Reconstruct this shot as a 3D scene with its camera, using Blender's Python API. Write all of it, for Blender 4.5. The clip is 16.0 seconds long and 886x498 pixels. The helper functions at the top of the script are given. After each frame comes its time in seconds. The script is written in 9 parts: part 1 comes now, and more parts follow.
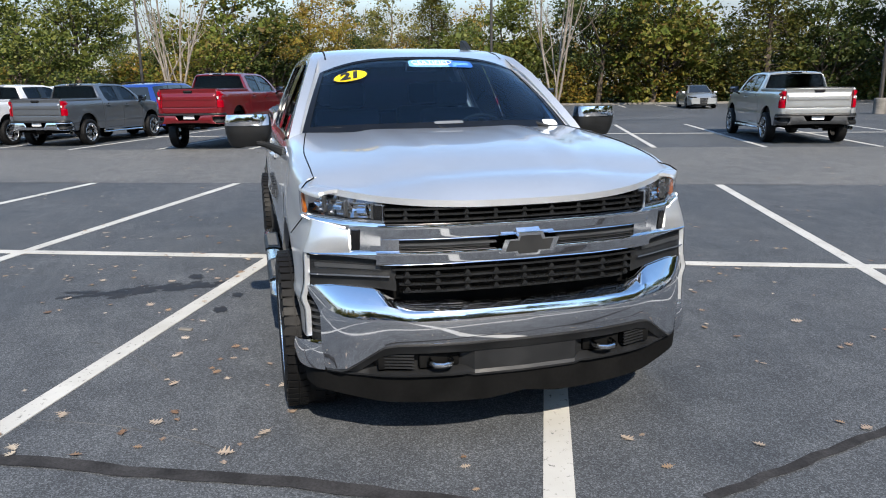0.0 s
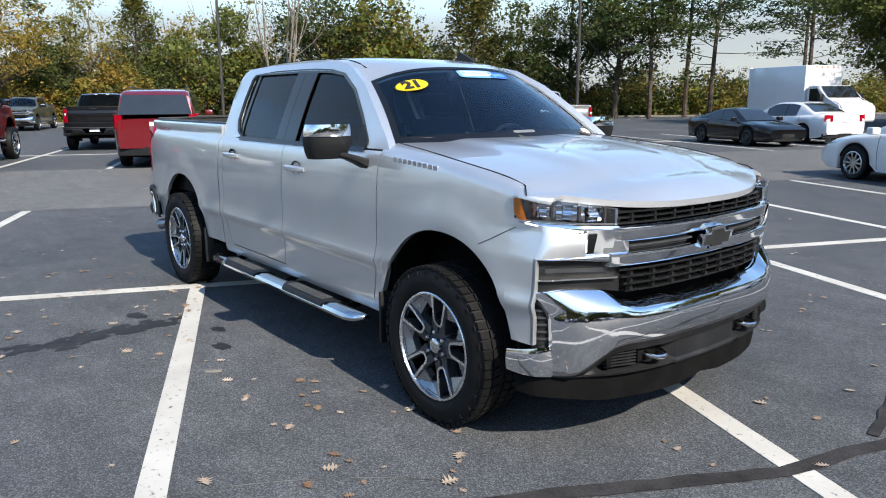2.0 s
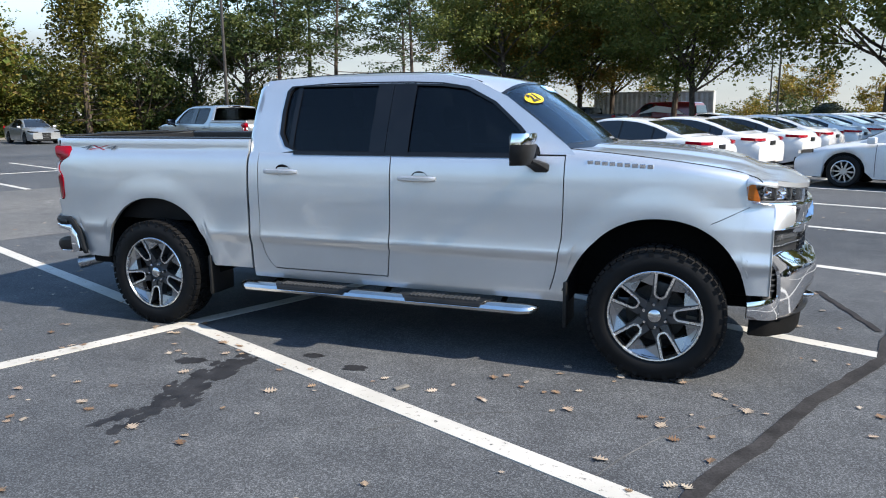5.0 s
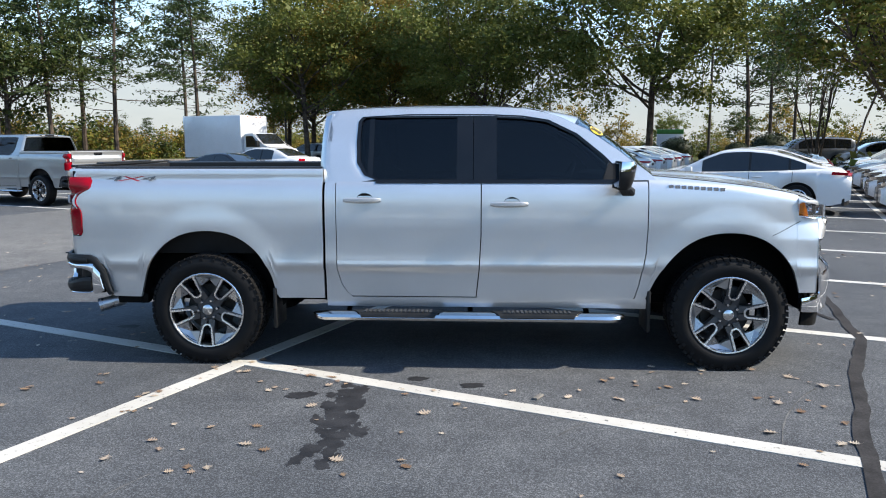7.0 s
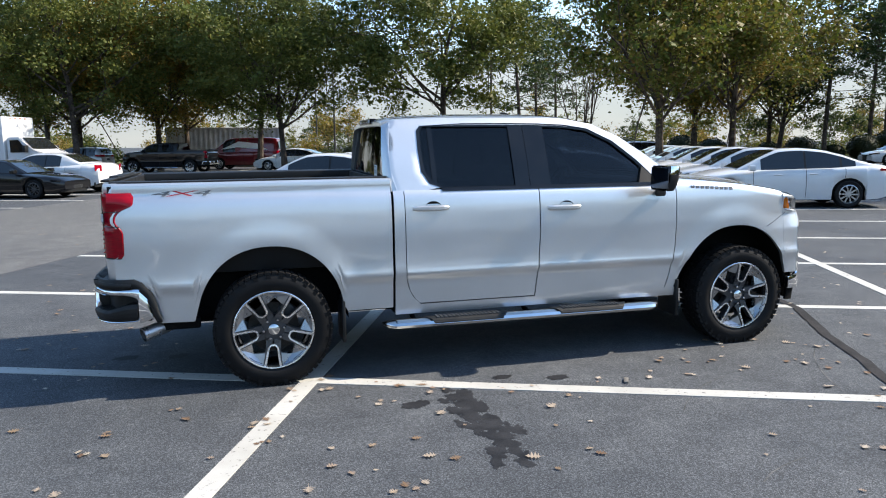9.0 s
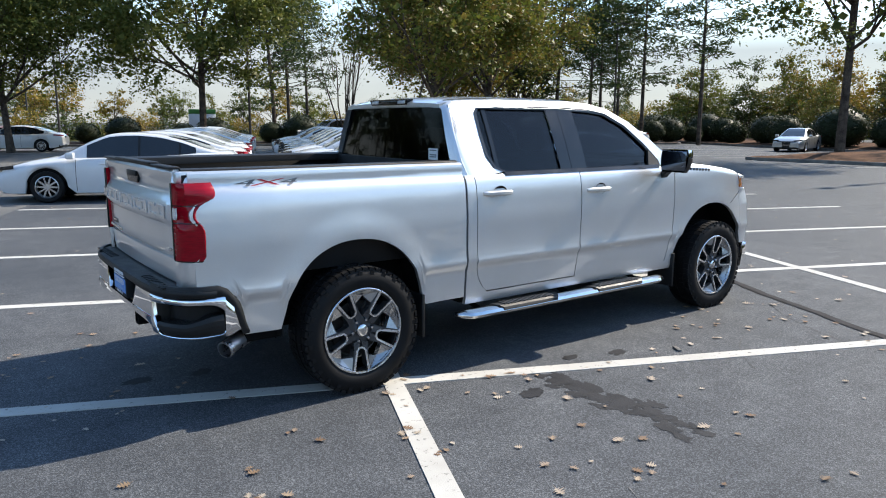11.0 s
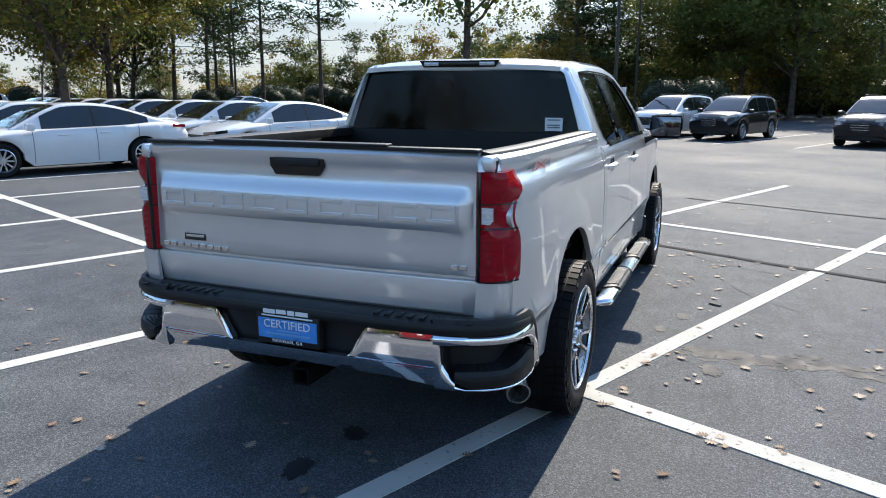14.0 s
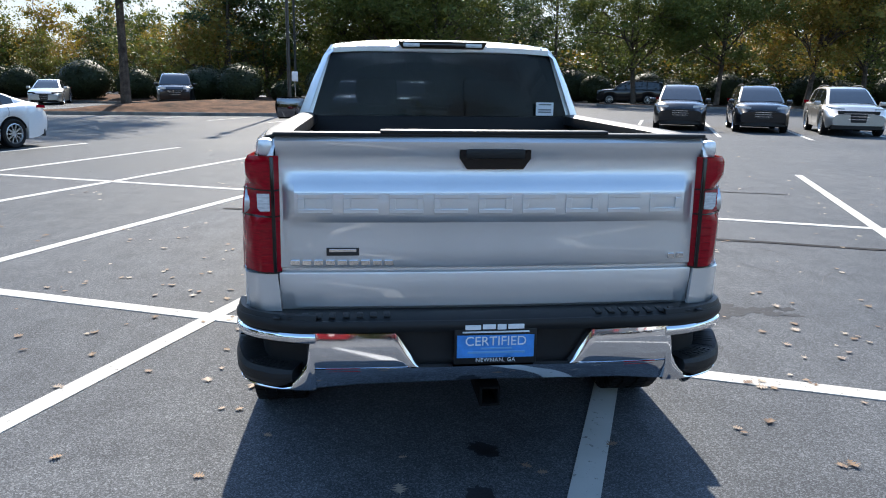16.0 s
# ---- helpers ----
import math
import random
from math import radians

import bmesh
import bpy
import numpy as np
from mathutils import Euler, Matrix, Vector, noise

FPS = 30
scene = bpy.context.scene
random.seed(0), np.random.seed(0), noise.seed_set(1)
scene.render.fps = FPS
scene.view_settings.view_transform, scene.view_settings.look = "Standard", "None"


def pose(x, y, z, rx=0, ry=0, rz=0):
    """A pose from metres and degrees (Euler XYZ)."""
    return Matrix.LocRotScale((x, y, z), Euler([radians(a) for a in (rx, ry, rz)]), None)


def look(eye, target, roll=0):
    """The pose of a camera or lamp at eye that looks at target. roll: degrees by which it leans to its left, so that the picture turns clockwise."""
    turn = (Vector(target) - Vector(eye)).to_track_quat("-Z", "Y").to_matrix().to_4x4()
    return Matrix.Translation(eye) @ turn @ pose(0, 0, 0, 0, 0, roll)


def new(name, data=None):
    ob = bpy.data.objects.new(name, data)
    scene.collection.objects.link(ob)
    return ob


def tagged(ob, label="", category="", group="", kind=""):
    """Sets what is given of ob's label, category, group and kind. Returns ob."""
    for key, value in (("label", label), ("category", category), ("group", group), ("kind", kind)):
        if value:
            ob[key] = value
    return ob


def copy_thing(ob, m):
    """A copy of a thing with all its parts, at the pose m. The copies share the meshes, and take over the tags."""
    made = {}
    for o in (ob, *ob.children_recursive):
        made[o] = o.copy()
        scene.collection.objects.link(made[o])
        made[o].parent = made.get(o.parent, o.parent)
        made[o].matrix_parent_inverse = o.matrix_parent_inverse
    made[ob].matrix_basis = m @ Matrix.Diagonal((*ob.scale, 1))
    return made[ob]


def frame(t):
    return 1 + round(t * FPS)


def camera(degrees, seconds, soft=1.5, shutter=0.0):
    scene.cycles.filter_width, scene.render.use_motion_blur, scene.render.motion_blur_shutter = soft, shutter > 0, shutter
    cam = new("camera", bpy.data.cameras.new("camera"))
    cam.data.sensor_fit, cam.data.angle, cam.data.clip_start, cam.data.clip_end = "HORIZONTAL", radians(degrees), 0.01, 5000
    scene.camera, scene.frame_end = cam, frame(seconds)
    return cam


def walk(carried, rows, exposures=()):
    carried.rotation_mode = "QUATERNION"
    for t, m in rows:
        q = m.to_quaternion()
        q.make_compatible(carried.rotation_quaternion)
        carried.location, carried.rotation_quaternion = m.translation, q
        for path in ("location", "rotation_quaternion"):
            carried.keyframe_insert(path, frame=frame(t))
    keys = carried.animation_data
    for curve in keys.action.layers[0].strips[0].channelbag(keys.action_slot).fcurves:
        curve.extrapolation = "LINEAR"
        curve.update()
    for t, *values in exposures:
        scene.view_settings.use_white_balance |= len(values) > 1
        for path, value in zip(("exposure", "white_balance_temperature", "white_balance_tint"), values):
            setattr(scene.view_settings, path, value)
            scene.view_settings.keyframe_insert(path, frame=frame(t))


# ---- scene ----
cam = camera(62.8, 16.0, soft=1.05)
PATH = [
    (0, (5.6, -1.119, 1.627), (3.712, -0.625, 1.189), -0.9),
    (0.5, (5.387, -1.605, 1.633), (3.564, -0.906, 1.197), -0.7),
    (1, (5.195, -2.135, 1.65), (3.456, -1.247, 1.218), -0.3),
    (1.5, (4.877, -2.567, 1.641), (3.225, -1.522, 1.222), -0.2),
    (2, (4.633, -3.095, 1.609), (3.088, -1.891, 1.206), -0.3),
    (2.5, (4.311, -3.513, 1.603), (2.894, -2.16, 1.202), -0.5),
    (3, (3.927, -3.927, 1.607), (2.657, -2.432, 1.215), -0.7),
    (3.5, (3.552, -4.361, 1.61), (2.432, -2.75, 1.223), -0.7),
    (4, (3.11, -4.662, 1.613), (2.132, -2.961, 1.227), -0.8),
    (4.5, (2.658, -5.053, 1.603), (1.818, -3.279, 1.223), -0.7),
    (5, (2.203, -5.352, 1.604), (1.496, -3.518, 1.235), -0.5),
    (7.5, (-0.385, -6.143, 1.604), (-0.341, -4.163, 1.325), -0.2),
    (8, (-0.92, -6.135, 1.628), (-0.722, -4.164, 1.353), -0.3),
    (8.5, (-1.486, -6.16, 1.661), (-1.132, -4.212, 1.377), -0.5),
    (9, (-2.017, -6.05, 1.669), (-1.5, -4.14, 1.381), -0.6),
    (9.5, (-2.577, -5.862, 1.687), (-1.892, -4.007, 1.386), -0.3),
    (10, (-3.12, -5.621, 1.697), (-2.262, -3.843, 1.378), -0.1),
    (12.5, (-5.036, -3.295, 1.688), (-3.492, -2.078, 1.319), 0.3),
    (13, (-5.206, -2.744, 1.687), (-3.558, -1.679, 1.302), 0.2),
    (13.5, (-5.415, -2.228, 1.669), (-3.679, -1.322, 1.265), 0.2),
    (14, (-5.538, -1.701, 1.655), (-3.723, -0.972, 1.238), 0.2),
    (14.5, (-5.582, -1.152, 1.678), (-3.702, -0.624, 1.244), 0.4),
    (15, (-5.644, -0.594, 1.677), (-3.717, -0.294, 1.235), 0.4),
    (15.5, (-5.602, -0.057, 1.644), (-3.652, -0.013, 1.202), 0.6),
    (16, (-5.575, 0.475, 1.632), (-3.638, 0.264, 1.183), 0.8),
]
walk(cam, [(t, look(eye, target, roll)) for t, eye, target, roll in PATH],
     [(0.0, 0.90, 7150, 10), (5.0, 1.16, 7150, 10), (10.0, 1.14, 7250, 10), (13.5, 1.13, 7050, 10), (16.0, 1.43, 7000, 10)])

# ---- light ----
SUN_EL, SUN_AZ = radians(40), radians(-2)      # azimuth from +x towards +y
sun_data = bpy.data.lights.new("sun", "SUN")
sun_data.energy, sun_data.angle, sun_data.color = 4.3, radians(0.6), (1.0, 0.955, 0.89)
sun_ob = new("sun", sun_data)
sun_way = Vector((math.cos(SUN_EL) * math.cos(SUN_AZ), math.cos(SUN_EL) * math.sin(SUN_AZ), math.sin(SUN_EL)))
sun_ob.matrix_world = look(sun_way * 60, (0, 0, 0))

world = bpy.data.worlds.new("sky")
scene.world = world
world.use_nodes = True
wn, wl = world.node_tree.nodes, world.node_tree.links
wn.clear()
w_out = wn.new("ShaderNodeOutputWorld")
w_bg = wn.new("ShaderNodeBackground")
w_sky = wn.new("ShaderNodeTexSky")
w_sky.sky_type, w_sky.sun_disc = "NISHITA", False
w_sky.sun_elevation, w_sky.sun_rotation = SUN_EL, math.pi / 2 - SUN_AZ
w_sky.air_density, w_sky.dust_density, w_sky.ozone_density = 1.0, 0.25, 2.0
w_co = wn.new("ShaderNodeTexCoord")
w_map = wn.new("ShaderNodeMapping")
w_map.inputs["Scale"].default_value = (1.0, 1.0, 3.2)
w_noise = wn.new("ShaderNodeTexNoise")
w_noise.inputs["Scale"].default_value = 2.1
w_noise.inputs["Detail"].default_value = 7.0
w_noise.inputs["Roughness"].default_value = 0.6
w_ramp = wn.new("ShaderNodeValToRGB")
w_ramp.color_ramp.elements[0].position, w_ramp.color_ramp.elements[1].position = 0.47, 0.62
w_ramp.color_ramp.elements[1].color = (0.85, 0.85, 0.85, 1)
w_mix = wn.new("ShaderNodeMixRGB")
w_shade = wn.new("ShaderNodeValToRGB")
w_shade.color_ramp.elements[0].position, w_shade.color_ramp.elements[1].position = 0.30, 0.70
w_shade.color_ramp.elements[0].color, w_shade.color_ramp.elements[1].color = (0.47, 0.57, 0.70, 1), (0.73, 0.81, 0.91, 1)
w_gain = wn.new("ShaderNodeVectorMath")
w_gain.operation = "SCALE"
w_gain.inputs["Scale"].default_value = 2.8
wl.new(w_noise.outputs["Fac"], w_shade.inputs["Fac"])
wl.new(w_shade.outputs["Color"], w_gain.inputs[0])
wl.new(w_gain.outputs[0], w_mix.inputs[2])
wl.new(w_co.outputs["Generated"], w_map.inputs["Vector"])
wl.new(w_map.outputs[0], w_noise.inputs["Vector"])
wl.new(w_noise.outputs["Fac"], w_ramp.inputs["Fac"])
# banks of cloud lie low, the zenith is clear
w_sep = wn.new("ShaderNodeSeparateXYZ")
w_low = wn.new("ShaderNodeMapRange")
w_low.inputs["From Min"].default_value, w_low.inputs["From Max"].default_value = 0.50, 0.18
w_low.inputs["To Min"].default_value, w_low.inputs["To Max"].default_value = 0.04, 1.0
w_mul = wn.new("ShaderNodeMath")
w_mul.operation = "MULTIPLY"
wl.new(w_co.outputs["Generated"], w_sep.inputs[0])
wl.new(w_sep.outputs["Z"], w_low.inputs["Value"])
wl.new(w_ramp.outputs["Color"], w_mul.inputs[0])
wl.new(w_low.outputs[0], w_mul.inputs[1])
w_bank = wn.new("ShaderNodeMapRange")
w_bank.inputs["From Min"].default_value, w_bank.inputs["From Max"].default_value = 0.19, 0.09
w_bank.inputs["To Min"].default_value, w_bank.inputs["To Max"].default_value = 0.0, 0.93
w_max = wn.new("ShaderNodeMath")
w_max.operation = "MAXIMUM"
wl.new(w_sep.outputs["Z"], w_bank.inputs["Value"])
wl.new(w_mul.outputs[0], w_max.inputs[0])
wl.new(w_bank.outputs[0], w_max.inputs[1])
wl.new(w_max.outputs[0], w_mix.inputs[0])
w_blue = wn.new("ShaderNodeHueSaturation")
w_blue.inputs["Saturation"].default_value, w_blue.inputs["Value"].default_value = 1.14, 1.18
wl.new(w_sky.outputs[0], w_blue.inputs["Color"])
wl.new(w_blue.outputs[0], w_mix.inputs[1])
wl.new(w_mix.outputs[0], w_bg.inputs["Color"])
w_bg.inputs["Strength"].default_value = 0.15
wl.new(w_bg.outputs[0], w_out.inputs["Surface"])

# ---- materials ----
def mat_base(name):
    m = bpy.data.materials.new(name)
    m.use_nodes = True
    nt = m.node_tree
    b = next(n for n in nt.nodes if n.type == "BSDF_PRINCIPLED")
    return m, nt, b


def noise_node(nt, scale, detail=4.0, rough=0.55, coord="Object", stretch=None):
    co = nt.nodes.new("ShaderNodeTexCoord")
    n = nt.nodes.new("ShaderNodeTexNoise")
    n.inputs["Scale"].default_value = scale
    n.inputs["Detail"].default_value = detail
    n.inputs["Roughness"].default_value = rough
    if stretch:
        mp = nt.nodes.new("ShaderNodeMapping")
        mp.inputs["Scale"].default_value = stretch
        nt.links.new(co.outputs[coord], mp.inputs["Vector"])
        nt.links.new(mp.outputs[0], n.inputs["Vector"])
    else:
        nt.links.new(co.outputs[coord], n.inputs["Vector"])
    return n


def ramp_node(nt, src, stops):
    r = nt.nodes.new("ShaderNodeValToRGB")
    els = r.color_ramp.elements
    while len(els) < len(stops):
        els.new(0.5)
    for e, (p, c) in zip(els, stops):
        e.position = p
        e.color = (*c, 1) if len(c) == 3 else c
    nt.links.new(src, r.inputs["Fac"])
    return r


def mix_rgb(nt, fac, a, b, mode="MIX"):
    m = nt.nodes.new("ShaderNodeMixRGB")
    m.blend_type = mode
    for i, v in ((0, fac), (1, a), (2, b)):
        if isinstance(v, (int, float)):
            m.inputs[i].default_value = v
        elif isinstance(v, tuple):
            m.inputs[i].default_value = (*v, 1)
        else:
            nt.links.new(v, m.inputs[i])
    return m


def bump_node(nt, b, height, strength=0.3, distance=0.01):
    bp = nt.nodes.new("ShaderNodeBump")
    bp.inputs["Strength"].default_value = strength
    bp.inputs["Distance"].default_value = distance
    nt.links.new(height, bp.inputs["Height"])
    nt.links.new(bp.outputs[0], b.inputs["Normal"])


def surface(name, color, rough=0.5, metal=0.0, var=0.12, scale=6.0, fine=60.0, bump=0.15, spread=0.12, coat=0.0, hue=None, spec=0.5):
    """A plain real surface: colour that varies at two scales, gloss that varies, fine relief."""
    m, nt, b = mat_base(name)
    n1, n2 = noise_node(nt, scale), noise_node(nt, fine, 3.0)
    dark = tuple(c * (1 - var * 1.6) for c in color)
    lite = tuple(min(1, c * (1 + var)) for c in color) if hue is None else hue
    r1 = ramp_node(nt, n1.outputs["Fac"], ((0.3, dark), (0.72, lite)))
    r2 = ramp_node(nt, n2.outputs["Fac"], ((0.3, (1 - var,) * 3), (0.7, (1 + var * 0.4,) * 3)))
    mx = mix_rgb(nt, 1.0, r1.outputs["Color"], r2.outputs["Color"], "MULTIPLY")
    nt.links.new(mx.outputs[0], b.inputs["Base Color"])
    rr = ramp_node(nt, n1.outputs["Fac"], ((0.3, (max(0.02, rough - spread),) * 3), (0.7, (min(1, rough + spread),) * 3)))
    nt.links.new(rr.outputs["Color"], b.inputs["Roughness"])
    b.inputs["Metallic"].default_value = metal
    b.inputs["Specular IOR Level"].default_value = spec
    b.inputs["Coat Weight"].default_value = coat
    b.inputs["Coat Roughness"].default_value = 0.04
    if bump:
        bump_node(nt, b, n2.outputs["Fac"], bump, 0.002)
    return m


def car_paint(name, color, metal=0.75, rough=0.32, coat_ior=1.5, spec=0.5):
    m, nt, b = mat_base(name)
    n = noise_node(nt, 900.0, 2.0)
    d = noise_node(nt, 3.0, 5.0)
    flake = ramp_node(nt, n.outputs["Fac"], ((0.35, tuple(c * 0.82 for c in color)), (0.65, tuple(min(1, c * 1.08) for c in color))))
    dust = ramp_node(nt, d.outputs["Fac"], ((0.3, (0.94, 0.94, 0.93)), (0.7, (1, 1, 1))))
    mx = mix_rgb(nt, 1.0, flake.outputs["Color"], dust.outputs["Color"], "MULTIPLY")
    nt.links.new(mx.outputs[0], b.inputs["Base Color"])
    b.inputs["Metallic"].default_value = metal
    b.inputs["Roughness"].default_value = rough
    b.inputs["Coat Weight"].default_value = 1.0
    b.inputs["Coat IOR"].default_value = coat_ior
    b.inputs["Specular IOR Level"].default_value = spec
    cr = ramp_node(nt, d.outputs["Fac"], ((0.3, (0.02,) * 3), (0.75, (0.07,) * 3)))
    nt.links.new(cr.outputs["Color"], b.inputs["Coat Roughness"])
    return m


def tinted_glass(name, tint, f0=0.05):
    """A pane of two skins: see-through by the tint, mirror-like by f0 head on and more at a slant."""
    m = bpy.data.materials.new(name)
    m.use_nodes = True
    nt = m.node_tree
    nt.nodes.clear()
    out = nt.nodes.new("ShaderNodeOutputMaterial")
    tr = nt.nodes.new("ShaderNodeBsdfTransparent")
    tr.inputs["Color"].default_value = (*tint, 1)
    gl = nt.nodes.new("ShaderNodeBsdfGlossy")
    gl.inputs["Roughness"].default_value = 0.015
    lw = nt.nodes.new("ShaderNodeLayerWeight")
    lw.inputs["Blend"].default_value = 0.5
    pw = nt.nodes.new("ShaderNodeMath")
    pw.operation = "POWER"
    pw.inputs[1].default_value = 5.0
    nt.links.new(lw.outputs["Facing"], pw.inputs[0])
    fr = nt.nodes.new("ShaderNodeMath")
    fr.operation = "MULTIPLY_ADD"
    fr.inputs[1].default_value, fr.inputs[2].default_value = 1.0 - f0, f0
    nt.links.new(pw.outputs[0], fr.inputs[0])
    mx = nt.nodes.new("ShaderNodeMixShader")
    nt.links.new(fr.outputs[0], mx.inputs[0])
    nt.links.new(tr.outputs[0], mx.inputs[1])
    nt.links.new(gl.outputs[0], mx.inputs[2])
    nt.links.new(mx.outputs[0], out.inputs["Surface"])
    return m


def lens(name, color, rough=0.08, coat=1.0, spec=0.7):
    m, nt, b = mat_base(name)
    n = noise_node(nt, 40.0, 2.0, stretch=(0.2, 1, 6))
    r = ramp_node(nt, n.outputs["Fac"], ((0.3, tuple(c * 0.6 for c in color)), (0.7, color)))
    nt.links.new(r.outputs["Color"], b.inputs["Base Color"])
    b.inputs["Roughness"].default_value = rough
    b.inputs["Coat Weight"].default_value = coat
    b.inputs["Coat Roughness"].default_value = 0.02
    b.inputs["Specular IOR Level"].default_value = spec
    return m


def asphalt(name, dark, lite, scale=1.0):
    """Dark worn asphalt: stone grain, tyre-polished patches, faint cracks and dust."""
    m, nt, b = mat_base(name)
    big = noise_node(nt, 0.32 * scale, 6.0, 0.62)
    mid = noise_node(nt, 3.1, 5.0, 0.6)
    grit = noise_node(nt, 130.0, 2.0, 0.5)
    co = nt.nodes.new("ShaderNodeTexCoord")
    v = nt.nodes.new("ShaderNodeTexVoronoi")
    v.inputs["Scale"].default_value = 170.0
    nt.links.new(co.outputs["Object"], v.inputs["Vector"])
    base = ramp_node(nt, big.outputs["Fac"], ((0.32, dark), (0.68, lite)))
    worn = ramp_node(nt, mid.outputs["Fac"], ((0.3, (0.80, 0.80, 0.81)), (0.72, (1.12, 1.12, 1.11))))
    speck = ramp_node(nt, v.outputs["Color"], ((0.1, (0.45, 0.45, 0.45)), (0.55, (0.95, 0.95, 0.95)), (0.94, (2.5, 2.5, 2.45))))
    drag = noise_node(nt, 1.0, 5.0, 0.7, stretch=(0.7, 9.0, 1.0))
    drags = ramp_node(nt, drag.outputs["Fac"], ((0.35, (0.90, 0.90, 0.91)), (0.60, (1.0, 1.0, 1.0)), (0.75, (1.16, 1.16, 1.15))))
    worn = mix_rgb(nt, 1.0, worn.outputs["Color"], drags.outputs["Color"], "MULTIPLY")
    a = mix_rgb(nt, 1.0, base.outputs["Color"], worn.outputs[0], "MULTIPLY")
    c = mix_rgb(nt, 0.75, a.outputs[0], speck.outputs["Color"], "MULTIPLY")
    nt.links.new(c.outputs[0], b.inputs["Base Color"])
    rg = ramp_node(nt, big.outputs["Fac"], ((0.3, (0.62,) * 3), (0.7, (0.82,) * 3)))
    nt.links.new(rg.outputs["Color"], b.inputs["Roughness"])
    b.inputs["Specular IOR Level"].default_value = 0.08
    h = mix_rgb(nt, 0.5, v.outputs["Distance"], grit.outputs["Fac"])
    bump_node(nt, b, h.outputs[0], 0.55, 0.004)
    return m


def line_paint(name, asphalt_color):
    """White road paint, scuffed through to the asphalt and dusty."""
    m, nt, b = mat_base(name)
    w = noise_node(nt, 26.0, 6.0, 0.72)
    d = noise_node(nt, 1.7, 4.0)
    col = ramp_node(nt, d.outputs["Fac"], ((0.3, (0.35, 0.34, 0.31)), (0.7, (0.47, 0.46, 0.43))))
    worn = ramp_node(nt, w.outputs["Fac"], ((0.31, (1, 1, 1)), (0.41, (0, 0, 0))))
    mx = mix_rgb(nt, worn.outputs["Color"], col.outputs["Color"], asphalt_color)
    nt.links.new(mx.outputs[0], b.inputs["Base Color"])
    b.inputs["Roughness"].default_value = 0.85
    b.inputs["Specular IOR Level"].default_value = 0.12
    g = noise_node(nt, 150.0, 2.0)
    bump_node(nt, b, g.outputs["Fac"], 0.35, 0.003)
    return m


def leaf_mat(name, colors, rough=0.55, through_light=0.32):
    """Foliage: each leaf takes its own shade, lit through from behind."""
    m, nt, b = mat_base(name)
    geo = nt.nodes.new("ShaderNodeNewGeometry")
    r = ramp_node(nt, geo.outputs["Random Per Island"], tuple((i / max(1, len(colors) - 1), c) for i, c in enumerate(colors)))
    big = noise_node(nt, 0.35, 3.0)
    sh = ramp_node(nt, big.outputs["Fac"], ((0.3, (0.72, 0.75, 0.7)), (0.7, (1.15, 1.1, 1.05))))
    mx = mix_rgb(nt, 1.0, r.outputs["Color"], sh.outputs["Color"], "MULTIPLY")
    nt.links.new(mx.outputs[0], b.inputs["Base Color"])
    b.inputs["Roughness"].default_value = rough
    b.inputs["Specular IOR Level"].default_value = 0.25
    tl = nt.nodes.new("ShaderNodeBsdfTranslucent")
    nt.links.new(mx.outputs[0], tl.inputs["Color"])
    ms = nt.nodes.new("ShaderNodeMixShader")
    ms.inputs[0].default_value = through_light
    out = next(n for n in nt.nodes if n.type == "OUTPUT_MATERIAL")
    nt.links.new(b.outputs[0], ms.inputs[1])
    nt.links.new(tl.outputs[0], ms.inputs[2])
    nt.links.new(ms.outputs[0], out.inputs["Surface"])
    return m


def emitter(name, color, strength):
    m, nt, b = mat_base(name)
    b.inputs["Base Color"].default_value = (*color, 1)
    b.inputs["Emission Color"].default_value = (*color, 1)
    b.inputs["Emission Strength"].default_value = strength
    return m


M_SILVER = car_paint("silver_paint", (0.655, 0.665, 0.675), 0.76, 0.40, 1.8)
M_WHITE = car_paint("white_paint", (0.62, 0.625, 0.63), 0.0, 0.35)
M_RED = car_paint("red_paint", (0.15, 0.004, 0.008), 0.3, 0.3)
M_GREY = car_paint("grey_paint", (0.12, 0.13, 0.145), 0.6, 0.35)
M_STEEL = car_paint("light_grey_paint", (0.42, 0.43, 0.43), 0.7, 0.35)
M_OLIVE = car_paint("grey_green_paint", (0.10, 0.115, 0.10), 0.5, 0.35)
M_BLACK_PAINT = car_paint("black_paint", (0.005, 0.005, 0.006), 0.0, 0.3, 1.45, 0.1)
M_BLUE_PAINT = car_paint("blue_paint", (0.012, 0.05, 0.28), 0.3, 0.3)
M_TAN = car_paint("champagne_paint", (0.36, 0.34, 0.31), 0.6, 0.35)
M_CHROME = surface("chrome", (0.80, 0.81, 0.83), 0.06, 1.0, 0.04, 5.0, 200.0, 0.0, 0.03)
M_STAINLESS = surface("brushed_steel", (0.62, 0.63, 0.64), 0.16, 1.0, 0.06, 5.0, 200.0, 0.0, 0.05)
# mirror base colour lowered to stand in for a dark reflection
M_MIRROR = surface("dimming_mirror_glass", (0.13, 0.14, 0.16), 0.03, 1.0, 0.04, 5.0, 200.0, 0.0, 0.02)
M_PLASTIC = surface("black_plastic", (0.010, 0.0105, 0.011), 0.5, 0.0, 0.2, 8.0, 350.0, 0.25, 0.08, spec=0.3)
M_GLOSSBLACK = surface("gloss_black", (0.006, 0.006, 0.0065), 0.14, 0.0, 0.2, 5.0, 90.0, 0.0, 0.05, 0.15, spec=0.35)
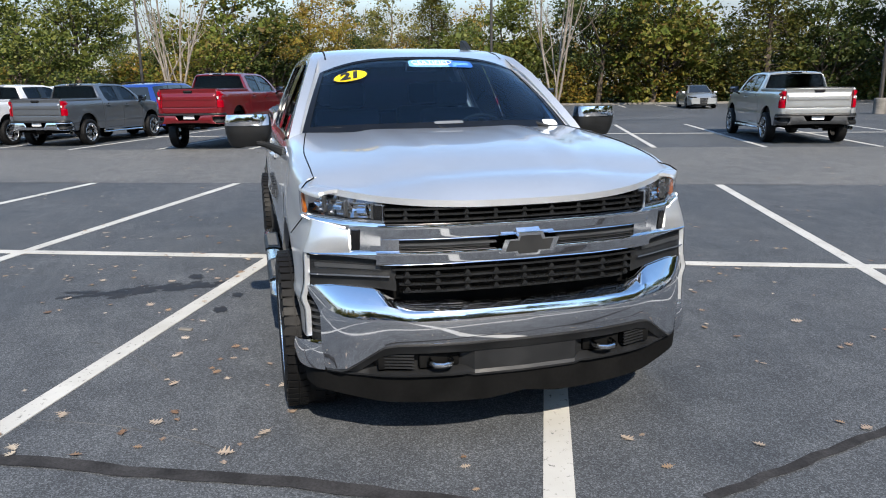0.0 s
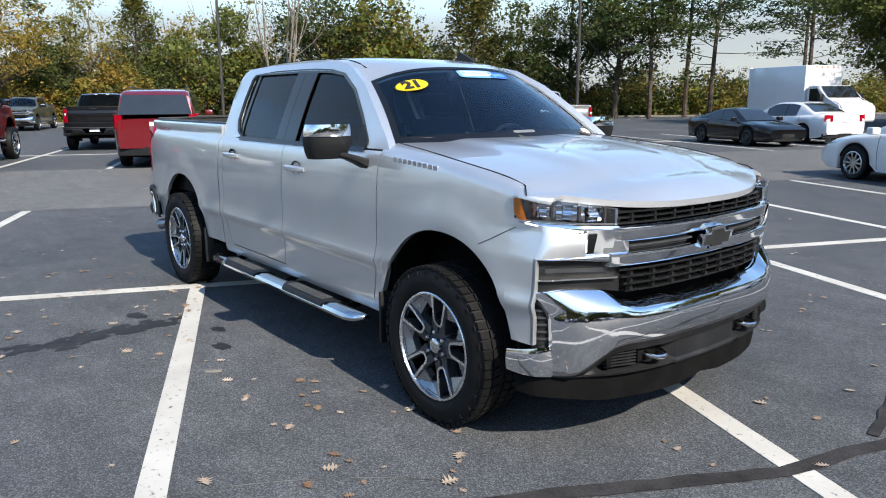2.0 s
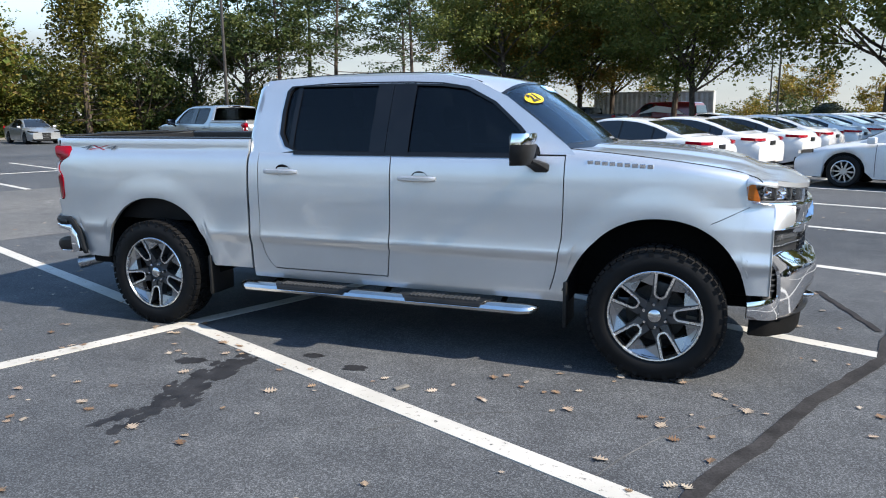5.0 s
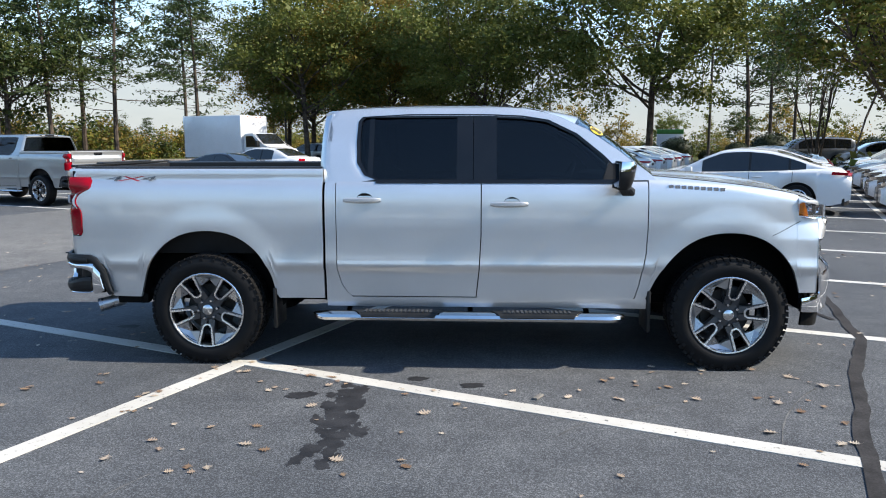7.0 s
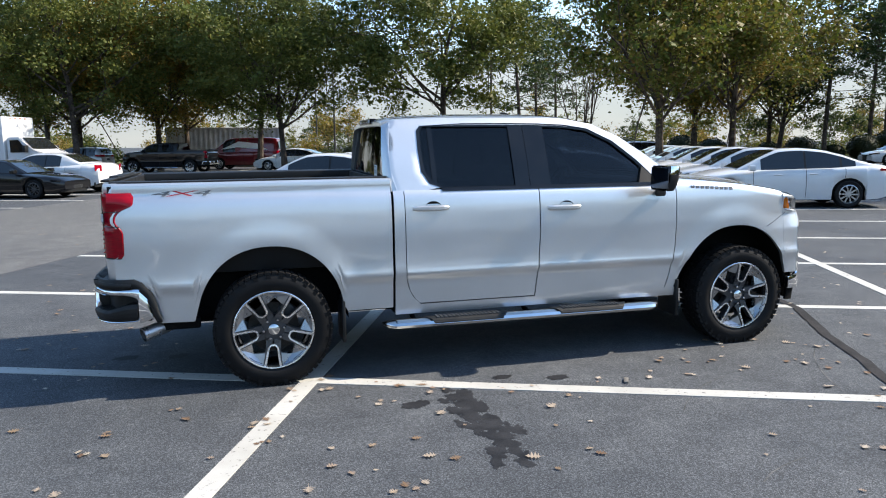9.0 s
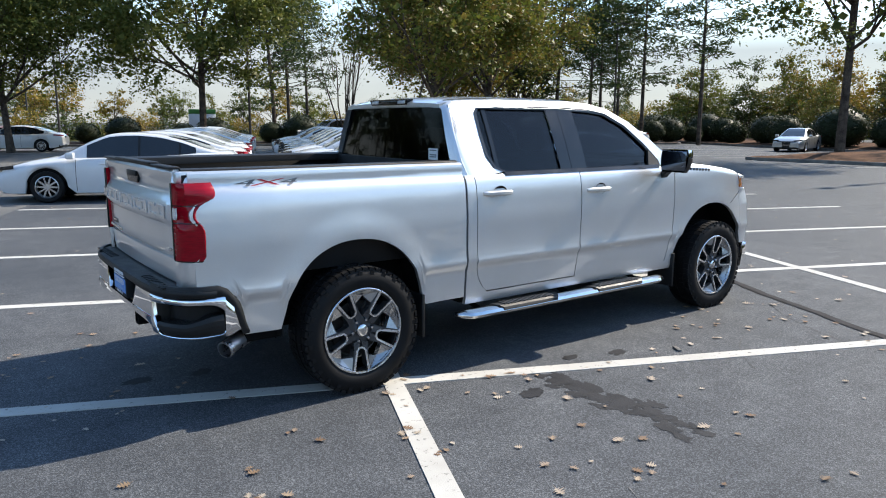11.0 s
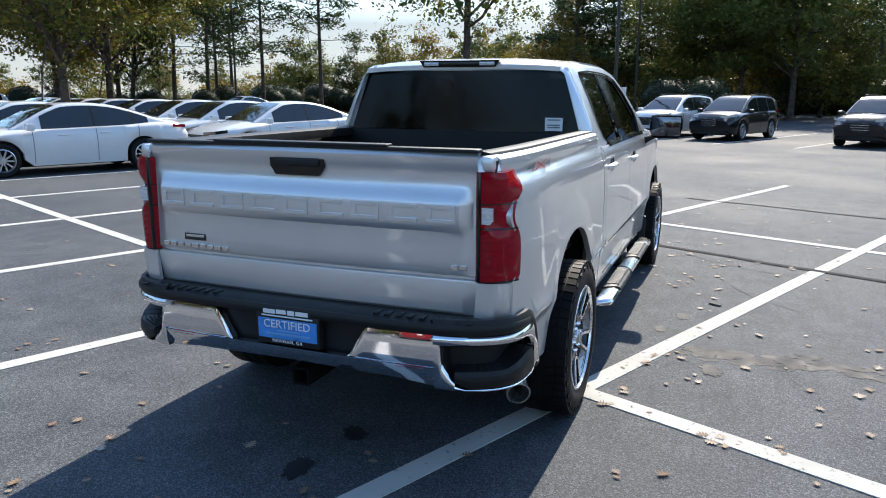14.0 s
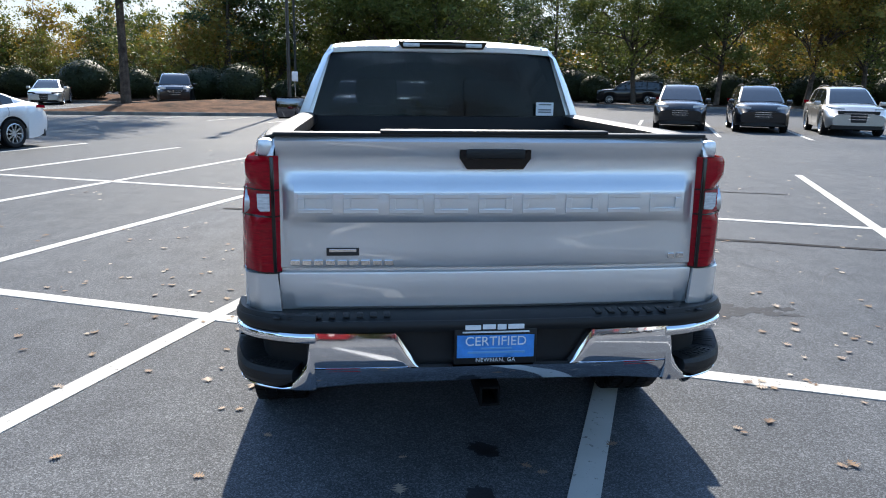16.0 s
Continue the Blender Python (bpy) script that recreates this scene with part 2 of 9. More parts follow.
M_GREYPLASTIC = surface("grey_plastic", (0.040, 0.042, 0.045), 0.45, 0.0, 0.15, 8.0, 350.0, 0.2, 0.08, spec=0.35)
M_RUBBER = surface("tyre_rubber", (0.0065, 0.0065, 0.007), 0.62, 0.0, 0.25, 9.0, 160.0, 0.3, 0.1, spec=0.2)
M_BEDLINER = surface("bedliner", (0.008, 0.008, 0.0085), 0.6, 0.0, 0.25, 9.0, 220.0, 0.5, 0.1, spec=0.25)
M_DARK = surface("underbody_black", (0.005, 0.005, 0.005), 0.8, 0.0, 0.3, 6.0, 60.0, 0.1, spec=0.1)
M_RIMDARK = surface("dark_grey_wheel_paint", (0.075, 0.077, 0.082), 0.34, 0.6, 0.12, 9.0, 200.0, 0.05)
M_RIMBRIGHT = surface("machined_aluminium", (0.80, 0.81, 0.82), 0.26, 1.0, 0.06, 9.0, 300.0, 0.05, 0.06)
M_SEAT = surface("black_cloth", (0.035, 0.035, 0.038), 0.85, 0.0, 0.25, 20.0, 300.0, 0.3)
M_GLASS = tinted_glass("windscreen_glass", (0.68, 0.80, 0.90), 0.045)
M_REARGLASS = tinted_glass("rear_screen_glass", (0.17, 0.18, 0.19), 0.012)
M_PRIVACY = tinted_glass("privacy_glass", (0.20, 0.22, 0.24), 0.034)
M_CLEAR = tinted_glass("clear_lens", (0.96, 0.965, 0.97), 0.03)
M_REDLENS = lens("red_lens", (0.33, 0.0006, 0.010), 0.12, 0.22, 0.18)
M_AMBER = lens("amber_lens", (0.70, 0.17, 0.01), 0.2, 0.2, 0.3)
M_WHITELENS = lens("white_lens", (0.62, 0.62, 0.62))
M_ASPHALT = asphalt("asphalt", (0.052, 0.057, 0.063), (0.088, 0.093, 0.099))
M_ASPHALT_LANE = asphalt("lane_asphalt", (0.095, 0.095, 0.094), (0.135, 0.134, 0.130))
M_SEAL = surface("crack_sealer", (0.040, 0.039, 0.040), 0.85, 0.0, 0.3, 5.0, 90.0, 0.5, spec=0.05)
M_STAIN = surface("oil_stain", (0.026, 0.027, 0.030), 0.66, 0.0, 0.3, 6.0, 120.0, 0.6, spec=0.13)
M_SCRATCH = surface("dusty_scratch", (0.13, 0.13, 0.128), 0.9, 0.0, 0.4, 4.0, 60.0, 0.3, spec=0.05)
M_LINE = line_paint("road_paint", (0.06, 0.063, 0.066))
M_CURB = surface("concrete", (0.19, 0.178, 0.162), 0.85, 0.0, 0.25, 2.5, 60.0, 0.4, spec=0.03)
M_MULCH = surface("mulch", (0.10, 0.050, 0.032), 0.95, 0.0, 0.5, 1.6, 26.0, 0.9, hue=(0.18, 0.105, 0.07), spec=0.03)
M_GRASS = surface("dry_grass", (0.15, 0.12, 0.06), 0.95, 0.0, 0.45, 0.5, 12.0, 0.9, hue=(0.10, 0.12, 0.04), spec=0.03)
M_BARK = surface("bark", (0.10, 0.08, 0.065), 0.95, 0.0, 0.4, 3.0, 22.0, 0.9, spec=0.03)
M_PALEBARK = surface("pale_bark", (0.23, 0.20, 0.17), 0.9, 0.0, 0.3, 3.0, 18.0, 0.7, spec=0.03)
M_POLE = surface("bronze_pole_paint", (0.05, 0.045, 0.04), 0.5, 0.3, 0.2, 3.0, 60.0, 0.1)
M_STICKER_Y = surface("yellow_sticker", (0.80, 0.55, 0.01), 0.4, 0.0, 0.05, 5.0, 80.0, 0.0)
M_STICKER_B = surface("blue_sticker", (0.02, 0.10, 0.38), 0.4, 0.0, 0.08, 5.0, 80.0, 0.0)
M_STICKER_LB = surface("light_blue_sticker", (0.13, 0.34, 0.58), 0.4, 0.0, 0.05, 5.0, 80.0, 0.0)
M_PLATEBLUE = surface("plate_blue", (0.035, 0.24, 0.62), 0.35, 0.0, 0.12, 14.0, 80.0, 0.0)
M_PAPER = surface("white_paper", (0.74, 0.75, 0.75), 0.6, 0.0, 0.05, 5.0, 80.0, 0.0)
M_INK = surface("black_ink", (0.012, 0.012, 0.012), 0.5, 0.0, 0.1, 5.0, 80.0, 0.0)
M_REDINK = surface("red_ink", (0.5, 0.015, 0.03), 0.4, 0.0, 0.1, 5.0, 80.0, 0.0)
M_GREYINK = surface("grey_ink", (0.16, 0.17, 0.18), 0.4, 0.2, 0.1, 5.0, 80.0, 0.0)
M_DRL = emitter("running_light", (1.0, 0.97, 0.93), 0.8)
M_LAMPSILVER = surface("lamp_reflector", (0.72, 0.73, 0.75), 0.25, 0.5, 0.06, 9.0, 120.0, 0.0)
M_GRILLE = surface("grille_plastic", (0.009, 0.0095, 0.010), 0.28, 0.0, 0.15, 8.0, 300.0, 0.1, spec=0.4)
M_VALANCE = surface("valance_plastic", (0.013, 0.0135, 0.0145), 0.5, 0.0, 0.18, 8.0, 350.0, 0.2, 0.08, spec=0.35)
M_BRAKE = surface("brake_iron", (0.035, 0.034, 0.033), 0.5, 0.7, 0.3, 14.0, 120.0, 0.1)
M_RIMFACET = surface("satin_silver_wheel_paint", (0.36, 0.365, 0.375), 0.30, 0.85, 0.10, 9.0, 200.0, 0.05)

# ---- building kit ----
def thing(name, label="", category="", group="", at=None, kind=""):
    ob = new(name)
    ob.empty_display_size = 0.2
    if at is not None:
        ob.matrix_basis = at
    return tagged(ob, label, category, group, kind)


def part(name, bm, material, parent=None, label="", smooth=True, angle=35):
    """Links a bmesh as one mesh object under a thing or a part."""
    bmesh.ops.recalc_face_normals(bm, faces=bm.faces)
    me = bpy.data.meshes.new(name)
    if smooth:
        for f in bm.faces:
            f.smooth = True
        for e in bm.edges:
            if len(e.link_faces) == 2 and e.calc_face_angle(0.0) > radians(angle):
                e.smooth = False
    bm.to_mesh(me)
    bm.free()
    for m in material if isinstance(material, (list, tuple)) else (material,):
        me.materials.append(m)
    ob = new(name, me)
    if parent is not None:
        ob.parent = parent
    if label:
        tagged(ob, label)
    return ob


def box(bm, x0, x1, y0, y1, z0, z1, bevel=0.0, m=None, segments=2):
    made = bmesh.ops.create_cube(bm, size=1.0)
    vs = made["verts"]
    for v in vs:
        v.co = Vector(((x0 + x1) / 2 + v.co.x * (x1 - x0), (y0 + y1) / 2 + v.co.y * (y1 - y0), (z0 + z1) / 2 + v.co.z * (z1 - z0)))
    if bevel > 0:
        es = list({e for v in vs for e in v.link_edges})
        r = bmesh.ops.bevel(bm, geom=es, offset=bevel, segments=segments, affect="EDGES", profile=0.5)
        vs = list({v for f in r["faces"] for v in f.verts} | {v for v in vs if v.is_valid})
    if m is not None:
        bmesh.ops.transform(bm, matrix=m, verts=vs)
    return vs


def tube(bm, pts, radii, n=10, close=True):
    """A round tube along points."""
    pts = [Vector(p) for p in pts]
    if isinstance(radii, (int, float)):
        radii = [radii] * len(pts)
    rings, up = [], None
    for i, p in enumerate(pts):
        t = (pts[min(i + 1, len(pts) - 1)] - pts[max(i - 1, 0)]).normalized()
        if up is None:
            up = Vector((0, 0, 1)) if abs(t.z) < 0.9 else Vector((1, 0, 0))
        side = t.cross(up).normalized()
        up = side.cross(t).normalized()
        rings.append([bm.verts.new(p + radii[i] * (math.cos(a) * side + math.sin(a) * up)) for a in (2 * math.pi * k / n for k in range(n))])
    for a, b in zip(rings, rings[1:]):
        for k in range(n):
            bm.faces.new((a[k], a[(k + 1) % n], b[(k + 1) % n], b[k]))
    if close:
        bm.faces.new(rings[0][::-1])
        bm.faces.new(rings[-1])
    return rings


def sheet(bm, rows, thick=None, flip=False):
    """A skin over a grid of points; with thick, a vector or a function of the point, it gets a back and rims."""
    g = [[bm.verts.new(p) for p in r] for r in rows]
    for a, b in zip(g, g[1:]):
        for k in range(len(a) - 1):
            bm.faces.new((a[k], a[k + 1], b[k + 1], b[k]))
    if thick is not None:
        off = thick if callable(thick) else (lambda p: Vector(thick))
        h = [[bm.verts.new(Vector(p) + off(Vector(p))) for p in r] for r in rows]
        for a, b in zip(h, h[1:]):
            for k in range(len(a) - 1):
                bm.faces.new((a[k + 1], a[k], b[k], b[k + 1]))
        nr, nc = len(rows), len(rows[0])
        for i in range(nr - 1):
            bm.faces.new((g[i][0], g[i + 1][0], h[i + 1][0], h[i][0]))
            bm.faces.new((g[i + 1][nc - 1], g[i][nc - 1], h[i][nc - 1], h[i + 1][nc - 1]))
        for k in range(nc - 1):
            bm.faces.new((g[0][k + 1], g[0][k], h[0][k], h[0][k + 1]))
            bm.faces.new((g[nr - 1][k], g[nr - 1][k + 1], h[nr - 1][k + 1], h[nr - 1][k]))
    return g


def prism(bm, poly, way, bevel=0.0):
    """A flat outline pushed along a vector."""
    a = [bm.verts.new(Vector(p)) for p in poly]
    b = [bm.verts.new(Vector(p) + Vector(way)) for p in poly]
    n = len(a)
    bm.faces.new(a)
    bm.faces.new(b[::-1])
    for i in range(n):
        bm.faces.new((a[i], b[i], b[(i + 1) % n], a[(i + 1) % n]))
    return a + b


def lathe(bm, profile, n=40, axis="y", at=(0, 0, 0), closed=False):
    """A turned body; profile points are (radius, along the axis)."""
    rings = []
    for r, h in profile:
        ring = []
        for k in range(n):
            a = 2 * math.pi * k / n
            p = (r * math.cos(a), h, r * math.sin(a)) if axis == "y" else (r * math.cos(a), r * math.sin(a), h)
            ring.append(bm.verts.new(Vector(p) + Vector(at)))
        rings.append(ring)
    pairs = list(zip(rings, rings[1:])) + ([(rings[-1], rings[0])] if closed else [])
    for a, b in pairs:
        for k in range(n):
            bm.faces.new((a[k], b[k], b[(k + 1) % n], a[(k + 1) % n]))
    return rings


def interp(x, table):
    xs = [p[0] for p in table]
    return float(np.interp(x, xs, [p[1] for p in table]))


def smooth_interp(x, table):
    """Monotone-looking cubic through a table of (x, value)."""
    xs, ys = [p[0] for p in table], [p[1] for p in table]
    if x <= xs[0]:
        return ys[0]
    if x >= xs[-1]:
        return ys[-1]
    i = max(k for k in range(len(xs) - 1) if xs[k] <= x)
    def slope(k):
        if k <= 0 or k >= len(xs) - 1:
            j = min(max(k, 0), len(xs) - 2) if k <= 0 else len(xs) - 2
            return (ys[j + 1] - ys[j]) / (xs[j + 1] - xs[j])
        a, b = (ys[k] - ys[k - 1]) / (xs[k] - xs[k - 1]), (ys[k + 1] - ys[k]) / (xs[k + 1] - xs[k])
        return 0.0 if a * b <= 0 else 2 * a * b / (a + b)
    h = xs[i + 1] - xs[i]
    t = (x - xs[i]) / h
    m0, m1 = slope(i) * h, slope(i + 1) * h
    return (2 * t**3 - 3 * t**2 + 1) * ys[i] + (t**3 - 2 * t**2 + t) * m0 + (-2 * t**3 + 3 * t**2) * ys[i + 1] + (t**3 - t**2) * m1


def linspace(a, b, n):
    return [a + (b - a) * i / (n - 1) for i in range(n)]


def writing(name, text, size, material, parent, m, depth=0.001, spread=1.0, bold=0.0):
    """Words set in the built-in font, turned into a mesh part."""
    cu = bpy.data.curves.new(name, "FONT")
    cu.body, cu.size, cu.extrude, cu.align_x, cu.align_y = text, size, depth, "CENTER", "CENTER"
    cu.space_character, cu.offset = spread, bold
    tmp = new(name, cu)
    me = bpy.data.meshes.new_from_object(tmp.evaluated_get(bpy.context.evaluated_depsgraph_get()))
    bpy.data.objects.remove(tmp)
    bpy.data.curves.remove(cu)
    me.materials.clear()
    me.materials.append(material)
    me.transform(m)
    ob = new(name, me)
    if parent is not None:
        ob.parent = parent
    return ob


# the car park's own axes: u along the bays, v along the row
TH = radians(-22.67)
DU, DV = Vector((math.cos(TH), math.sin(TH), 0)), Vector((-math.sin(TH), math.cos(TH), 0))
V0, BAY, U_A0, U_A1 = -1.524, 2.732, -1.133, 4.248


def uv(u, v, z=0.0):
    return DU * u + DV * v + Vector((0, 0, z))


def uv_pose(u, v, turn=0.0, z=0.0):
    p = uv(u, v, z)
    return pose(p.x, p.y, p.z, 0, 0, math.degrees(TH) + turn)


def plan_curve(pts, n=60):
    """Points (x, y) along a rounded plan line, evenly spaced."""
    pts = [Vector((p[0], p[1], 0)) for p in pts]
    out = []
    for i in range(len(pts) - 1):
        p0, p1, p2, p3 = pts[max(i - 1, 0)], pts[i], pts[i + 1], pts[min(i + 2, len(pts) - 1)]
        for k in range(12):
            t = k / 12
            out.append(0.5 * (2 * p1 + (p2 - p0) * t + (2 * p0 - 5 * p1 + 4 * p2 - p3) * t * t + (3 * p1 - p0 - 3 * p2 + p3) * t**3))
    out.append(pts[-1])
    d = [0.0]
    for a, b in zip(out, out[1:]):
        d.append(d[-1] + (b - a).length)
    return [(float(np.interp(v, d, [p.x for p in out])), float(np.interp(v, d, [p.y for p in out]))) for v in np.linspace(0, d[-1], n)]


def plan_band(bm, s, pts, lo, hi, off=0.0, thick=0.02, n=16, rows=3, prof=None, u0=0.0, u1=1.0):
    """A skin that follows a plan line, between heights lo and hi given over its length 0..1; s mirrors it in y."""
    line = plan_curve(pts)
    grid, backs = [], {}
    for u in np.linspace(u0, u1, n):
        i = min(len(line) - 2, max(0, int(u * (len(line) - 1))))
        f = u * (len(line) - 1) - i
        x, y = line[i][0] + (line[i + 1][0] - line[i][0]) * f, line[i][1] + (line[i + 1][1] - line[i][1]) * f
        tx, ty = line[min(i + 2, len(line) - 1)][0] - line[max(i - 1, 0)][0], line[min(i + 2, len(line) - 1)][1] - line[max(i - 1, 0)][1]
        k = math.hypot(tx, ty)
        nx, ny = -ty / k, tx / k
        if nx * (1 if x > 0 else -1) + ny < 0:
            nx, ny = -nx, -ny
        z0 = interp(u, lo) if isinstance(lo, (tuple, list)) else lo
        z1 = interp(u, hi) if isinstance(hi, (tuple, list)) else hi
        col = []
        for j in range(rows):
            g = j / (rows - 1)
            o = off + (prof(g) if prof else 0.0)
            p = Vector((x + nx * o, s * (y + ny * o), z0 + (z1 - z0) * g))
            backs[tuple(p)] = Vector((-nx * thick, -s * ny * thick, 0))
            col.append(p)
        grid.append(col)
    sheet(bm, grid, lambda p: backs[tuple(p)])

# ---- ground ----
def quad_uv(bm, u0, u1, v0, v1, z):
    vs = [bm.verts.new(uv(u, v, z)) for u, v in ((u0, v0), (u1, v0), (u1, v1), (u0, v1))]
    bm.faces.new(vs)


def slab_uv(bm, u0, u1, v0, v1, z0, z1):
    lo = [bm.verts.new(uv(u, v, z0)) for u, v in ((u0, v0), (u1, v0), (u1, v1), (u0, v1))]
    hi = [bm.verts.new(uv(u, v, z1)) for u, v in ((u0, v0), (u1, v0), (u1, v1), (u0, v1))]
    bm.faces.new(hi)
    bm.faces.new(lo[::-1])
    for i in range(4):
        bm.faces.new((lo[i], lo[(i + 1) % 4], hi[(i + 1) % 4], hi[i]))


bm = bmesh.new()
quad_uv(bm, -900, 900, -900, 900, 0.0)
tagged(part("ground", bm, M_ASPHALT, smooth=False), "dark worn asphalt of the car park", "ground", kind="structure")

LANE_U0, LANE_U1 = -13.75, -6.62
bm = bmesh.new()
quad_uv(bm, LANE_U0, LANE_U1, -70, 75, 0.004)
tagged(part("road", bm, M_ASPHALT_LANE, smooth=False), "paler grey asphalt driving lane", "road", kind="structure")
# painted bay lines: every stroke is a thin layer of paint of its own
lines = thing("bay_marking", "white painted parking bay lines, scuffed", "road marking", kind="structure")


def stroke(u0, u1, v0, v1, z=0.005):
    b = bmesh.new()
    slab_uv(b, u0, u1, v0, v1, -0.002, z)
    part("stroke", b, M_LINE, lines, smooth=False)


LW = 0.130
for k in range(-14, 17):
    v = V0 + BAY * k
    stroke(-6.58, U_A0 - LW / 2, v - LW / 2, v + LW / 2)
    stroke(U_A0 + LW / 2, U_A1 - LW / 2, v - LW / 2, v + LW / 2)
    stroke(U_A1 + LW / 2, 9.72, v - LW / 2, v + LW / 2)
    stroke(-19.25 + LW / 2, -13.8, v - LW / 2, v + LW / 2)
    stroke(-24.7, -19.25 - LW / 2, v - LW / 2, v + LW / 2)
    stroke(20.0, 30.5, v - LW / 2 + 0.72, v + LW / 2 + 0.72)
for u in (U_A0, U_A1, -19.25):
    for k in range(-14, 17):
        v = V0 + BAY * k
        stroke(u - LW / 2, u + LW / 2, v - LW / 2, v + BAY - LW / 2, 0.006)
for k in range(-10, 18):
    stroke(-52.0, -46.8, V0 + BAY * k - LW / 2, V0 + BAY * k + LW / 2)
for k in range(12, 20):
    stroke(-46.8, -41.5, V0 + BAY * k - LW / 2, V0 + BAY * k + LW / 2)


def ribbon(name, pts, width, material, label, z=0.003, jitter=0.12, seed=3):
    rnd = random.Random(seed)
    b = bmesh.new()
    rows = []
    for i, p in enumerate(pts):
        p = Vector((*p, z))
        t = (Vector((*pts[min(i + 1, len(pts) - 1)], z)) - Vector((*pts[max(i - 1, 0)], z))).normalized()
        s = Vector((-t.y, t.x, 0)) * width / 2
        rows.append([p - s * (1 + rnd.uniform(-jitter, jitter)), p + s * (1 + rnd.uniform(-jitter, jitter))])
    sheet(b, rows)
    return tagged(part(name, b, material, smooth=False), label, "crack sealer", kind="structure")


def wander(a, b, n, amp, seed):
    rnd = random.Random(seed)
    out, off = [], 0.0
    d = Vector((b[0] - a[0], b[1] - a[1]))
    s = Vector((-d.y, d.x)).normalized()
    for i in range(n):
        f = i / (n - 1)
        off = off * 0.8 + rnd.uniform(-amp, amp)
        p = Vector(a) + d * f + s * off
        out.append((p.x, p.y))
    return out


ribbon("seal_strip", wander((1.0, -5.4), (2.15, -2.4), 14, 0.012, 5) + wander((2.19, -2.3), (2.75, -1.05), 10, 0.012, 6)
       + wander((2.80, -0.95), (3.23, -0.12), 9, 0.01, 7) + wander((3.3, 0.1), (3.9, 2.3), 12, 0.015, 8), 0.085, M_SEAL, "dark tar seal along a crack", 0.0068)
ribbon("seal_strip", wander((3.34, 0.55), (3.05, 1.75), 12, 0.012, 9), 0.055, M_SEAL, "dark tar seal along a crack", 0.0065)
ribbon("seal_strip", wander((4.9, -6.0), (6.9, -1.0), 16, 0.03, 11), 0.055, M_SEAL, "dark tar seal along a crack", 0.0066)


def blot(name, cx, cy, rx, ry, turn, material, label, seed, z=0.0032, n=64, rough=0.45):
    b = bmesh.new()
    c = b.verts.new((cx, cy, z))
    ring = []
    for i in range(n):
        a = 2 * math.pi * i / n
        k = 1 + rough * (noise.noise(Vector((math.cos(a) * 2.2, math.sin(a) * 2.2, seed))) + 0.6 * noise.noise(Vector((math.cos(a) * 7, math.sin(a) * 7, seed + 9))))
        x, y = rx * k * math.cos(a), ry * k * math.sin(a)
        ring.append(b.verts.new((cx + x * math.cos(turn) - y * math.sin(turn), cy + x * math.sin(turn) + y * math.cos(turn), z)))
    for i in range(n):
        b.faces.new((c, ring[i], ring[(i + 1) % n]))
    return tagged(part(name, b, material, smooth=False), label, "stain", kind="structure")


rs = random.Random(19)
for i in range(80):
    f = rs.random() ** 0.9
    x, y = -0.69 - 0.03 * f + rs.gauss(0, 0.055 + 0.035 * f), -1.42 - 1.25 * f
    r = rs.uniform(0.010, 0.036) * (1.25 - 0.6 * abs(f - 0.45))
    blot("oil_stain", x, y, r * 1.2, r * 2.1, rs.uniform(-0.4, 0.4), M_STAIN, "dark oil stain soaked into the asphalt", i * 1.7, 0.0014 + i * 0.00001, 22, 0.6)
blot("oil_stain", -1.02, -1.66, 0.1, 0.06, 0.3, M_STAIN, "small dark oil spot", 8.0)
blot("oil_stain", 0.08, -1.42, 0.08, 0.05, 0.1, M_STAIN, "small dark oil spot", 9.0)
blot("oil_stain", -0.3, -1.3, 0.07, 0.04, 0.1, M_STAIN, "small dark oil spot", 11.0)
blot("oil_stain", -3.0, 0.02, 0.1, 0.06, 0.1, M_STAIN, "small dark oil spot", 12.0)
blot("oil_stain", -2.6, -0.05, 0.08, 0.05, 0.7, M_STAIN, "small dark oil spot", 13.0)

# faint dusty scrapes and arcs left by turning wheels
rs = random.Random(23)
for i in range(22):
    cx, cy, r = rs.uniform(0.5, 4.2), rs.uniform(-4.2, -1.2), rs.uniform(0.8, 3.0)
    if i > 13:
        cx, cy = rs.uniform(-6.0, 6.0), rs.uniform(-6.0, -2.2)
    a0, da = rs.uniform(0, 6.28), rs.uniform(0.25, 0.7)
    pts = [(cx + r * math.cos(a0 + da * k / 15), cy + r * math.sin(a0 + da * k / 15)) for k in range(16)]
    if any(abs(p[0]) < 2.9 and abs(p[1]) < 1.1 for p in pts):
        continue
    ribbon("scrape_mark", pts, rs.uniform(0.004, 0.009), M_SCRATCH, "faint pale scrape on the asphalt", 0.0022 + i * 0.00002, 0.6, i)

# ---- the silver pickup ----
truck = thing("pickup_truck", "silver crew-cab pickup truck with chrome bumpers, parked across the bay lines", "pickup truck")
WHEEL_X, HUB_Z, TYRE_R, RIM_R = 1.8725, 0.402, 0.408, 0.278

SIDE = ((0.40, 0.915), (0.47, 0.935), (0.60, 0.944), (0.68, 0.950), (0.720, 0.967), (0.735, 0.971), (0.763, 0.966), (0.83, 0.961), (0.92, 0.960), (1.02, 0.961), (1.12, 0.957), (1.20, 0.951), (1.27, 0.940), (1.31, 0.927), (1.345, 0.903))


def arch_z(x, cx):
    d = abs(x - cx) / 0.51
    return 0.0 if d >= 1 else 0.40 + 0.58 * (1 - d**2.2) ** 0.455


